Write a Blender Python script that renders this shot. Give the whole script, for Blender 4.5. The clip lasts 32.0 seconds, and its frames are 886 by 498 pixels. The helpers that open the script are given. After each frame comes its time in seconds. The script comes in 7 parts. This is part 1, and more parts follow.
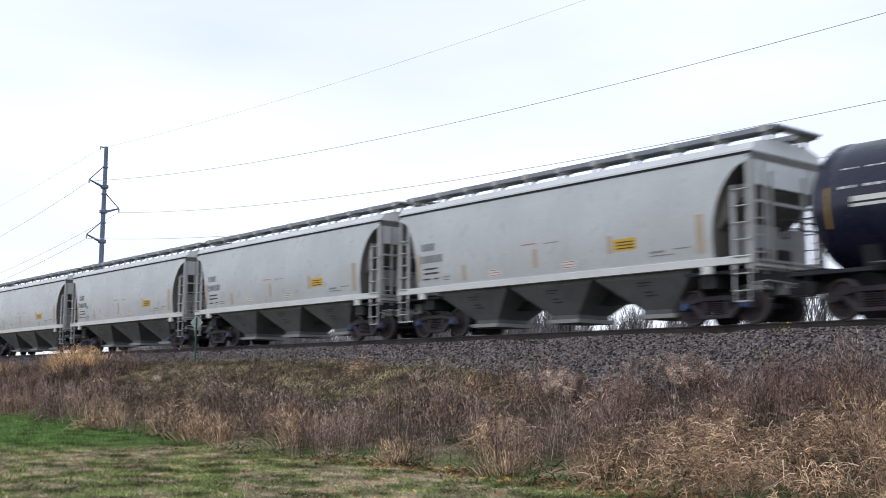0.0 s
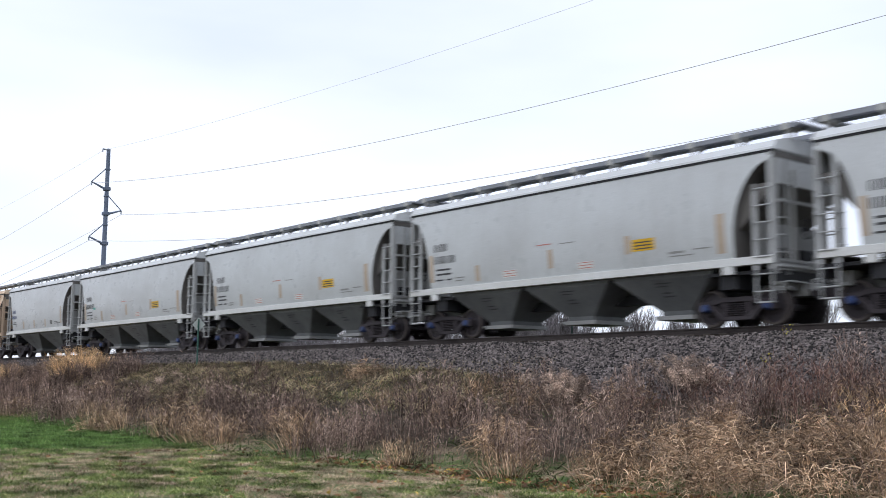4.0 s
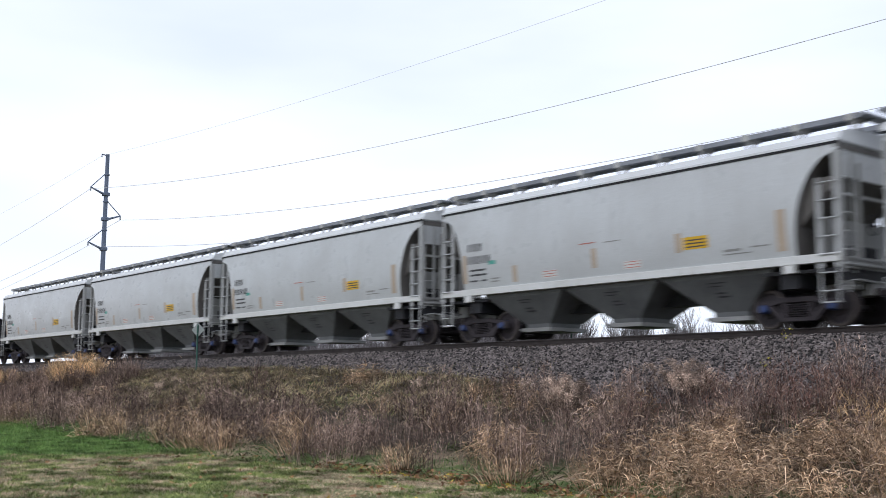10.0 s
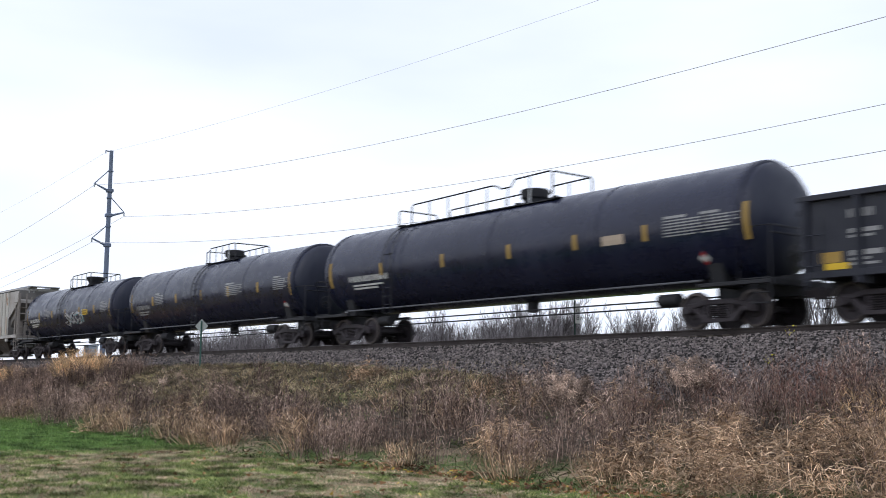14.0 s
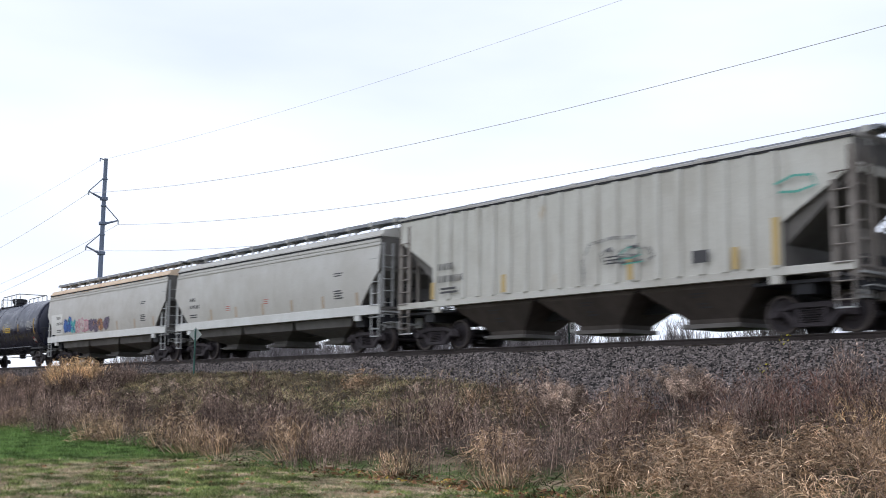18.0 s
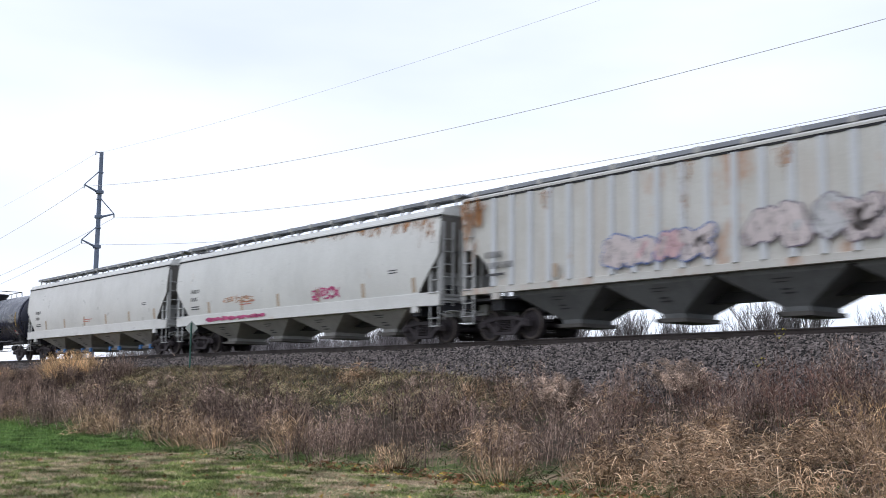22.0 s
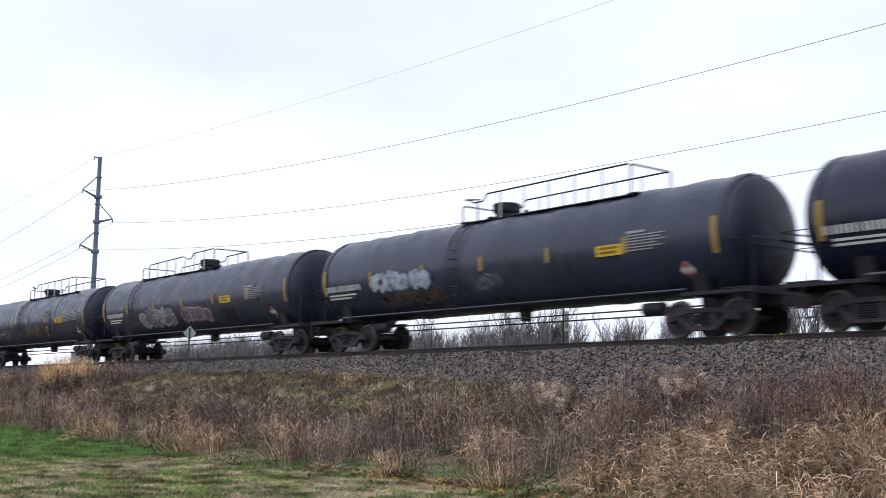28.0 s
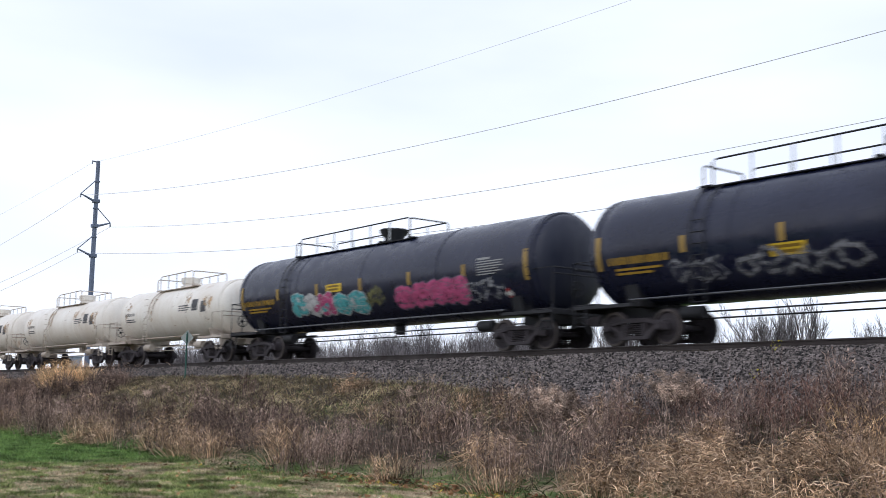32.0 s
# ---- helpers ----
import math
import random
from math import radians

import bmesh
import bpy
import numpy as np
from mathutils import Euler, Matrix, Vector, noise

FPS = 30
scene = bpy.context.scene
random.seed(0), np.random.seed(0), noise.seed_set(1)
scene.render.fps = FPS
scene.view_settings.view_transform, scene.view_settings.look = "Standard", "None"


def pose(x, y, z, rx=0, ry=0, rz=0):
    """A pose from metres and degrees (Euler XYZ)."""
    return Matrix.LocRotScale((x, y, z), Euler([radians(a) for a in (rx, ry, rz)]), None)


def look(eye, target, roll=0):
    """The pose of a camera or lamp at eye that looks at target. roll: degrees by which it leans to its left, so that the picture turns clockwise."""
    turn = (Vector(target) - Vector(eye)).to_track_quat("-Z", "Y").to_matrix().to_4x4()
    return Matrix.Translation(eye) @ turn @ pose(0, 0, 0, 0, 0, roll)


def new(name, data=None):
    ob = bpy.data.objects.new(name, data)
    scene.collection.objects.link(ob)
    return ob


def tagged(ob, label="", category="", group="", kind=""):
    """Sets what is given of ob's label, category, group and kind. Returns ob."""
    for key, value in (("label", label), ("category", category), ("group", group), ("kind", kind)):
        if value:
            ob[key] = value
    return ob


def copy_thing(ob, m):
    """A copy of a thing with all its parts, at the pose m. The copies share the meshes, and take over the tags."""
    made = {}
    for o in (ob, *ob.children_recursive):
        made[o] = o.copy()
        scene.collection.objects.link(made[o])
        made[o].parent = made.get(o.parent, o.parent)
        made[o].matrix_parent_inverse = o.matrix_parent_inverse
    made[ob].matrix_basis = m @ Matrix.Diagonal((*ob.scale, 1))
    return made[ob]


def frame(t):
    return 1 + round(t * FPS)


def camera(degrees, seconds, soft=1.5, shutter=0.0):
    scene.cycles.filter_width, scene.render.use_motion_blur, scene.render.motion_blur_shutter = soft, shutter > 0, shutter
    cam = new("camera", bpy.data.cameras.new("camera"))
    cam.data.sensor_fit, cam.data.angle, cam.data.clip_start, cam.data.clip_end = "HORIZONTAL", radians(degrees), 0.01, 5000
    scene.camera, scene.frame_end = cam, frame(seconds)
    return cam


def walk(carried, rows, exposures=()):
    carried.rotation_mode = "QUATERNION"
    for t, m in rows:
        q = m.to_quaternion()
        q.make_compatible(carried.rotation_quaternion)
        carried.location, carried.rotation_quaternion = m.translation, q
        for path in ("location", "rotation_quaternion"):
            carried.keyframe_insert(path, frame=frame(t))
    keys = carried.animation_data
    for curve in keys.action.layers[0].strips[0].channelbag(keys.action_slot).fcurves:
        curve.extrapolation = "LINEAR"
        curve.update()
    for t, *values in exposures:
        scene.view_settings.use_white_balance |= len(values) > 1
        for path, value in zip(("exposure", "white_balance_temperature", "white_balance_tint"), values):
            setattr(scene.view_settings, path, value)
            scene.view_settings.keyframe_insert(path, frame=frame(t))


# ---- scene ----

# ------------------------------------------------------------------ camera
EYE = Vector((0.0, 0.0, 1.6))
cam = camera(44.24, 32.0, soft=0.5, shutter=0.34)
# seconds, turn to the left of +y, tilt up, roll, in degrees
PATH = (
    (0, 51.250, 6.967, 0.465), (0.5, 51.244, 7.004, 0.476), (1, 51.236, 7.057, 0.486), (1.5, 51.241, 7.073, 0.498),
    (2, 51.266, 7.052, 0.501), (2.5, 51.288, 7.039, 0.506), (3, 51.310, 7.050, 0.501), (3.5, 51.354, 7.078, 0.494),
    (5.5, 51.365, 7.065, 0.476), (6, 51.364, 7.207, 0.452), (6.5, 51.306, 7.329, 0.417), (7, 51.226, 7.411, 0.385),
    (7.5, 51.183, 7.404, 0.354), (8, 51.184, 7.341, 0.339), (8.5, 51.211, 7.288, 0.339), (9, 51.245, 7.265, 0.347),
    (9.5, 51.284, 7.273, 0.363), (10, 51.320, 7.329, 0.380), (10.5, 51.335, 7.417, 0.389), (11, 51.332, 7.471, 0.387),
    (11.5, 51.329, 7.465, 0.380), (12, 51.355, 7.425, 0.378), (12.5, 51.413, 7.359, 0.382), (13, 51.471, 7.255, 0.389),
    (13.5, 51.507, 7.163, 0.401), (14, 51.504, 7.144, 0.437), (14.5, 51.476, 7.179, 0.474), (16.5, 51.426, 7.537, 0.500),
    (17, 51.337, 7.663, 0.515), (17.5, 51.245, 7.687, 0.527), (18, 51.216, 7.607, 0.524), (18.5, 51.222, 7.494, 0.529),
    (19, 51.162, 7.388, 0.541), (19.5, 51.051, 7.279, 0.559), (20, 50.959, 7.201, 0.575), (20.5, 50.905, 7.174, 0.576),
    (21, 50.902, 7.174, 0.566), (21.5, 50.954, 7.205, 0.558), (22, 51.007, 7.283, 0.557), (22.5, 51.032, 7.398, 0.565),
    (23, 51.062, 7.527, 0.585), (23.5, 51.087, 7.660, 0.607), (24, 51.101, 7.768, 0.619), (24.5, 51.105, 7.814, 0.611),
    (25, 51.082, 7.814, 0.598), (25.5, 51.054, 7.801, 0.584), (27.5, 51.014, 7.578, 0.567), (28, 50.926, 7.544, 0.554),
    (28.5, 50.873, 7.534, 0.565), (29, 50.898, 7.572, 0.587), (29.5, 50.946, 7.669, 0.610), (30, 50.950, 7.772, 0.636),
    (30.5, 50.929, 7.823, 0.668), (31, 50.901, 7.825, 0.702), (31.5, 50.863, 7.822, 0.726), (32, 50.823, 7.832, 0.746))


def aim(turn, tilt, roll):
    a, b = radians(turn), radians(tilt)
    return look(EYE, EYE + Vector((-math.sin(a) * math.cos(b), math.cos(a) * math.cos(b), math.sin(b))), roll)


walk(cam, [(t, aim(a, b, c)) for t, a, b, c in PATH])

# ------------------------------------------------------------------ sky and sun
world = bpy.data.worlds.new("overcast_sky")
scene.world = world
world.use_nodes = True
wn, wl = world.node_tree.nodes, world.node_tree.links
wn.clear()
w_out, w_bg, w_sky = wn.new("ShaderNodeOutputWorld"), wn.new("ShaderNodeBackground"), wn.new("ShaderNodeTexSky")
w_sky.sky_type, w_sky.sun_disc, w_sky.sun_elevation, w_sky.sun_rotation = "NISHITA", False, radians(28), radians(200)
w_co, w_map, w_noise, w_ramp = wn.new("ShaderNodeTexCoord"), wn.new("ShaderNodeMapping"), wn.new("ShaderNodeTexNoise"), wn.new("ShaderNodeValToRGB")
w_map.inputs["Scale"].default_value = (1.5, 1.5, 5.0)
w_noise.inputs["Scale"].default_value, w_noise.inputs["Detail"].default_value, w_noise.inputs["Roughness"].default_value = 1.3, 5, 0.45
w_ramp.color_ramp.elements[0].position, w_ramp.color_ramp.elements[0].color = 0.32, (0.78, 0.855, 1.05, 1)
w_ramp.color_ramp.elements[1].position, w_ramp.color_ramp.elements[1].color = 0.56, (0.965, 1.02, 1.17, 1)
w_mix = wn.new("ShaderNodeMixRGB")
w_mix.blend_type, w_mix.inputs[0].default_value = "ADD", 0.02
wl.new(w_co.outputs["Generated"], w_map.inputs["Vector"])
wl.new(w_map.outputs["Vector"], w_noise.inputs["Vector"])
wl.new(w_noise.outputs["Fac"], w_ramp.inputs["Fac"])
wl.new(w_ramp.outputs["Color"], w_mix.inputs[1])
wl.new(w_sky.outputs["Color"], w_mix.inputs[2])
wl.new(w_mix.outputs["Color"], w_bg.inputs["Color"])
w_bg.inputs["Strength"].default_value = 1.0
wl.new(w_bg.outputs["Background"], w_out.inputs["Surface"])

sun = new("sun", bpy.data.lights.new("sun", "SUN"))
sun.data.energy, sun.data.angle, sun.data.color = 0.6, radians(25), (1.0, 0.995, 0.985)
sun.matrix_world = look((-10, -30, 60), (-40, 24, 0))
scene.view_settings.exposure = 0.0


# ------------------------------------------------------------------ materials
def node_mat(name, rough=0.6, metal=0.0):
    m = bpy.data.materials.new(name)
    m.use_nodes = True
    nt = m.node_tree
    b = nt.nodes["Principled BSDF"]
    b.inputs["Roughness"].default_value, b.inputs["Metallic"].default_value = rough, metal
    return m, nt, b


def noise_node(nt, co, scale, detail=4, stretch=(1, 1, 1), rough=0.55):
    mp = nt.nodes.new("ShaderNodeMapping")
    mp.inputs["Scale"].default_value = stretch
    n = nt.nodes.new("ShaderNodeTexNoise")
    n.inputs["Scale"].default_value, n.inputs["Detail"].default_value, n.inputs["Roughness"].default_value = scale, detail, rough
    nt.links.new(co, mp.inputs["Vector"])
    nt.links.new(mp.outputs["Vector"], n.inputs["Vector"])
    return n.outputs["Fac"]


def ramp_node(nt, fac, lo, hi, c0=(0, 0, 0), c1=(1, 1, 1)):
    r = nt.nodes.new("ShaderNodeValToRGB")
    r.color_ramp.elements[0].position, r.color_ramp.elements[0].color = lo, (*c0, 1)
    r.color_ramp.elements[1].position, r.color_ramp.elements[1].color = hi, (*c1, 1)
    nt.links.new(fac, r.inputs["Fac"])
    return r.outputs["Color"]


def mix_node(nt, fac, a, b, mode="MIX"):
    x = nt.nodes.new("ShaderNodeMixRGB")
    x.blend_type = mode
    for value, socket in ((fac, x.inputs[0]), (a, x.inputs[1]), (b, x.inputs[2])):
        if isinstance(value, (int, float)):
            socket.default_value = value
        elif isinstance(value, tuple):
            socket.default_value = (*value, 1)
        else:
            nt.links.new(value, socket)
    return x.outputs["Color"]


def bump_node(nt, b, height, strength, distance):
    n = nt.nodes.new("ShaderNodeBump")
    n.inputs["Strength"].default_value, n.inputs["Distance"].default_value = strength, distance
    nt.links.new(height, n.inputs["Height"])
    nt.links.new(n.outputs["Normal"], b.inputs["Normal"])


def shifted_co(nt):
    """Object coordinates, moved by each object's own random number so that alike cars wear differently."""
    co, info = nt.nodes.new("ShaderNodeTexCoord"), nt.nodes.new("ShaderNodeObjectInfo")
    sc, ad = nt.nodes.new("ShaderNodeMath"), nt.nodes.new("ShaderNodeVectorMath")
    sc.operation, sc.inputs[1].default_value, ad.operation = "MULTIPLY", 37.0, "ADD"
    nt.links.new(info.outputs["Random"], sc.inputs[0])
    nt.links.new(co.outputs["Object"], ad.inputs[0])
    nt.links.new(sc.outputs[0], ad.inputs[1])
    return ad.outputs[0]


def paint(name, base, grime, amount=0.35, rough=0.5, metal=0.0, rust=0.0, rust_color=(0.23, 0.085, 0.03), streak=0.5, bump=0.05, spec=0.4):
    """Weathered paint: cloudy grime, downward streaks, fine speckle and, if asked for, rust blooms."""
    m, nt, b = node_mat(name, rough, metal)
    b.inputs["Specular IOR Level"].default_value = spec
    co = shifted_co(nt)
    cloud = ramp_node(nt, noise_node(nt, co, 0.55, 5), 0.38, 0.72)
    col = mix_node(nt, cloud, base, tuple(x + (y - x) * amount for x, y in zip(base, grime)))
    lines = ramp_node(nt, noise_node(nt, co, 1.6, 5, (3.0, 3.0, 0.22), 0.65), 0.5, 0.8)
    fade = mix_node(nt, streak, (0, 0, 0), lines)
    col = mix_node(nt, fade, col, tuple(x + (y - x) * min(1, amount * 1.5) for x, y in zip(base, grime)))
    spk = ramp_node(nt, noise_node(nt, co, 28, 3), 0.35, 0.75, (0.9, 0.9, 0.9), (1.06, 1.06, 1.06))
    col = mix_node(nt, 1.0, col, spk, "MULTIPLY")
    if rust:
        blot = ramp_node(nt, noise_node(nt, co, 0.9, 7, (0.8, 0.8, 0.45), 0.7), 0.66 - 0.2 * rust, 0.78 - 0.12 * rust)
        col = mix_node(nt, blot, col, rust_color)
        soft = ramp_node(nt, noise_node(nt, co, 0.8, 5, (1.6, 1.6, 0.3), 0.6), 0.5, 0.85)
        wash = mix_node(nt, 0.6 * rust, (0, 0, 0), soft)
        col = mix_node(nt, wash, col, tuple(0.5 * x + 0.5 * y for x, y in zip(base, rust_color)))
    nt.links.new(col, b.inputs["Base Color"])
    rr = ramp_node(nt, noise_node(nt, co, 2.2, 4), 0.3, 0.8, (max(0, rough - 0.12),) * 3, (min(1, rough + 0.2),) * 3)
    nt.links.new(rr, b.inputs["Roughness"])
    bump_node(nt, b, noise_node(nt, co, 1.4, 4), bump, 0.05)
    return m


def ramp_island(name, stops, rough=0.85, translucent=0.0):
    """Blades and stems: each takes a colour of its own from the ramp."""
    m, nt, b = node_mat(name, rough)
    g = nt.nodes.new("ShaderNodeNewGeometry")
    r = nt.nodes.new("ShaderNodeValToRGB")
    while len(r.color_ramp.elements) < len(stops):
        r.color_ramp.elements.new(0.5)
    for e, (p, c) in zip(r.color_ramp.elements, stops):
        e.position, e.color = p, (*c, 1)
    nt.links.new(g.outputs["Random Per Island"], r.inputs["Fac"])
    co = nt.nodes.new("ShaderNodeTexCoord").outputs["Object"]
    patchy = ramp_node(nt, noise_node(nt, co, 1.15, 4, (1, 1, 0.35), 0.6), 0.40, 0.62, (0.36, 0.34, 0.33), (1.75, 1.71, 1.66))
    nt.links.new(mix_node(nt, 1.0, r.outputs["Color"], patchy, "MULTIPLY"), b.inputs["Base Color"])
    b.inputs["Specular IOR Level"].default_value = 0.2
    return m


M_GREY = paint("pale_grey_paint", (0.53, 0.55, 0.56), (0.345, 0.345, 0.34), 0.42, 0.34, bump=0.03, spec=0.5)
# lighter than M_GREY: the sky's light on the roof slope is painted in
M_GREY_ROOF = paint("skylit_grey_roof_paint", (0.68, 0.70, 0.72), (0.46, 0.45, 0.42), 0.35, 0.5)
M_SILL = paint("white_sill_paint", (0.66, 0.67, 0.66), (0.40, 0.38, 0.33), 0.3, 0.5)
# bay paints, each darker than the sides of its wagon
M_BAY = paint("dark_grey_bay_paint", (0.160, 0.168, 0.172), (0.072, 0.075, 0.078), 0.6, 0.75)
# pale bay tone, lowered to take in the shade of the sloping sheets
M_BAY_PALE = paint("dusty_shade_toned_bay_paint", (0.36, 0.355, 0.345), (0.14, 0.13, 0.12), 0.6, 0.7)
M_GATE_BLUE = paint("bright_blue_gate_paint", (0.05, 0.20, 0.50), (0.06, 0.12, 0.24), 0.4, 0.5)
M_BAY_DARK = paint("dark_bay_paint", (0.10, 0.095, 0.09), (0.05, 0.045, 0.042), 0.6, 0.75)
M_FRAME = paint("grey_end_frame_paint", (0.31, 0.315, 0.315), (0.17, 0.165, 0.155), 0.5, 0.6)
# end recess shade is mixed into this tone; some frames and gates share it
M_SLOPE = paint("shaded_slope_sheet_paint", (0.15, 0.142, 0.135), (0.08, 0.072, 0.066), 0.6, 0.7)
M_LADDER = paint("dull_grey_ladder_paint", (0.42, 0.43, 0.435), (0.26, 0.255, 0.245), 0.45, 0.55)
M_DECK = paint("galvanised_walkway_steel", (0.25, 0.265, 0.295), (0.14, 0.145, 0.155), 0.5, 0.55, 0.2)
M_WHEEL = paint("brown_truck_steel", (0.041, 0.034, 0.039), (0.017, 0.0135, 0.016), 0.7, 0.7, 0.0, streak=0.2, spec=0.35)
M_TREAD = paint("worn_wheel_rim_steel", (0.10, 0.085, 0.08), (0.05, 0.038, 0.034), 0.6, 0.5, 0.4, streak=0.1)
M_BLUE = paint("blue_bearing_paint", (0.035, 0.065, 0.19), (0.03, 0.035, 0.06), 0.5, 0.5)
M_BLACK = paint("black_tank_paint", (0.0072, 0.0095, 0.028), (0.020, 0.025, 0.056), 0.55, 0.29, streak=0.45, bump=0.12, spec=0.40)
M_BLACK_DUSTY = paint("dusty_black_jacket_paint", (0.023, 0.029, 0.054), (0.048, 0.057, 0.097), 0.6, 0.33, streak=0.5, bump=0.22, spec=0.45)
M_HEAD = paint("dull_streaky_tank_head_paint", (0.010, 0.013, 0.030), (0.034, 0.037, 0.052), 0.7, 0.5, streak=0.8, spec=0.3)
M_PIPE = paint("worn_grey_rod_paint", (0.10, 0.105, 0.12), (0.05, 0.05, 0.055), 0.5, 0.6)
M_UNDER = paint("grimy_black_underframe_paint", (0.013, 0.0138, 0.018), (0.032, 0.031, 0.034), 0.5, 0.7)
M_TAN = paint("rusty_tan_paint", (0.72, 0.565, 0.42), (0.56, 0.385, 0.26), 0.45, 0.6, rust=0.22, rust_color=(0.50, 0.24, 0.11), streak=0.9)
M_TAN_FRAME = paint("dirty_tan_frame_paint", (0.46, 0.35, 0.26), (0.24, 0.165, 0.115), 0.5, 0.65, streak=0.7)
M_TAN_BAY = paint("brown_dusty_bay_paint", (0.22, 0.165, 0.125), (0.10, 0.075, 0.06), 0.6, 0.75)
M_PALE = paint("bluish_white_paint", (0.60, 0.62, 0.65), (0.46, 0.47, 0.48), 0.3, 0.45, rust=0.02, rust_color=(0.45, 0.30, 0.16))
M_RIB = paint("weathered_cream_ribbed_paint", (0.47, 0.46, 0.445), (0.22, 0.19, 0.165), 0.7, 0.65, rust=0.16, rust_color=(0.30, 0.16, 0.09), streak=1.0)
M_RIB_FRAME = paint("brown_grey_end_frame_paint", (0.27, 0.245, 0.225), (0.12, 0.10, 0.088), 0.6, 0.7, streak=0.8)
M_RIB_LIGHT = paint("weathered_light_cream_paint", (0.57, 0.565, 0.525), (0.36, 0.335, 0.29), 0.5, 0.6, rust=0.04, rust_color=(0.4, 0.27, 0.13), streak=0.8)
M_RUSTY = paint("rust_blotched_white_paint", (0.60, 0.595, 0.57), (0.40, 0.375, 0.33), 0.5, 0.6, rust=0.6, rust_color=(0.42, 0.18, 0.065), streak=0.8)
M_SMOOTH = paint("chalky_grey_paint", (0.52, 0.51, 0.485), (0.36, 0.335, 0.295), 0.5, 0.45, rust=0.05, rust_color=(0.42, 0.24, 0.1))
M_WHITE = paint("chalky_white_paint", (0.665, 0.665, 0.65), (0.46, 0.46, 0.45), 0.35, 0.38, rust=0.05, rust_color=(0.5, 0.3, 0.12))
M_TANK_WHITE = paint("stained_cream_tank_paint", (0.80, 0.765, 0.71), (0.55, 0.46, 0.36), 0.4, 0.5, rust=0.18, rust_color=(0.35, 0.2, 0.1), streak=0.9)
M_ACID = paint("rust_stained_cream_frame_paint", (0.50, 0.44, 0.38), (0.20, 0.14, 0.10), 0.6, 0.65, rust=0.22)
M_GON = paint("dull_black_gondola_paint", (0.014, 0.016, 0.026), (0.034, 0.036, 0.048), 0.6, 0.6, streak=0.7)
M_TIMBER = paint("tarred_timber", (0.06, 0.048, 0.04), (0.03, 0.025, 0.02), 0.6, 0.9)
M_RAIL = paint("rusty_rail_steel", (0.040, 0.031, 0.029), (0.022, 0.017, 0.016), 0.6, 0.75, 0.1)
M_RAILHEAD = paint("polished_rail_head", (0.20, 0.195, 0.20), (0.12, 0.11, 0.11), 0.5, 0.35, 0.9, streak=0.0)
M_POLE = paint("blue_grey_steel_pole", (0.13, 0.165, 0.235), (0.09, 0.11, 0.15), 0.4, 0.6)
M_WIRE = paint("weathered_aluminium_wire", (0.60, 0.60, 0.62), (0.45, 0.45, 0.45), 0.3, 0.6, 0.0)
M_SIGN = paint("faded_white_sign", (0.46, 0.455, 0.44), (0.28, 0.275, 0.26), 0.4, 0.6)
M_PLATE = paint("dull_grey_sign_plate", (0.33, 0.36, 0.345), (0.22, 0.235, 0.225), 0.4, 0.6)
M_SIGNPOST = paint("bluish_green_post_paint", (0.045, 0.13, 0.105), (0.03, 0.075, 0.062), 0.5, 0.55)
M_POST = paint("green_steel_post", (0.03, 0.06, 0.05), (0.02, 0.04, 0.034), 0.5, 0.6)
M_CABINET = paint("blue_grey_cabinet_paint", (0.36, 0.42, 0.48), (0.25, 0.29, 0.33), 0.3, 0.5)


def decal(name, base, rough=0.55):
    return paint(name, base, tuple(0.5 * c for c in base), 0.3, rough, streak=0.3, bump=0.0)


D_ORANGE = decal("faded_reflector_tan", (0.48, 0.385, 0.295))
D_AMBER = decal("amber_reflector", (0.37, 0.235, 0.055))
D_YELLOW = decal("yellow_placard", (0.70, 0.42, 0.02))
D_BRIGHT = decal("bright_yellow_placard", (0.68, 0.45, 0.03))
D_LETTER = decal("black_stencil_paint", (0.06, 0.06, 0.065))
D_FAINT = decal("faint_grey_stencil_paint", (0.27, 0.27, 0.26))
D_BLUE = decal("blue_stencil_paint", (0.04, 0.07, 0.20))
D_WHITE = decal("white_stencil_paint", (0.70, 0.70, 0.68))
D_DUSTY = decal("dusty_white_stencil_paint", (0.30, 0.30, 0.30))
D_FADED = decal("faded_yellow_reflector", (0.52, 0.38, 0.16))
D_RED = decal("faded_red_marking", (0.50, 0.16, 0.12))
D_PLAC = decal("red_and_white_placard", (0.66, 0.30, 0.30))
D_OCHRE = decal("dark_ochre_print", (0.22, 0.13, 0.01))
D_HAZARD = decal("red_placard_print", (0.42, 0.03, 0.03))
D_TEAL = decal("teal_chalk_mark", (0.10, 0.40, 0.33))
D_GOLD = decal("gold_stencil_paint", (0.42, 0.25, 0.03))


def stain_paint(name, base, lo=0.42, hi=0.62, grain=2.6):
    """A stain that is eaten into patches and fades out in grain."""
    m = decal(name, base, 0.85)
    nt = m.node_tree
    co = nt.nodes.new("ShaderNodeTexCoord").outputs["Object"]
    nt.links.new(ramp_node(nt, noise_node(nt, co, grain, 8, (1, 1, 0.6), 0.72), lo, hi), nt.nodes["Principled BSDF"].inputs["Alpha"])
    return m


def spray(name, base, lo=0.30, hi=0.52):
    """Thin sprayed paint, worn through in places."""
    return stain_paint(name, base, lo, hi, 5.0)


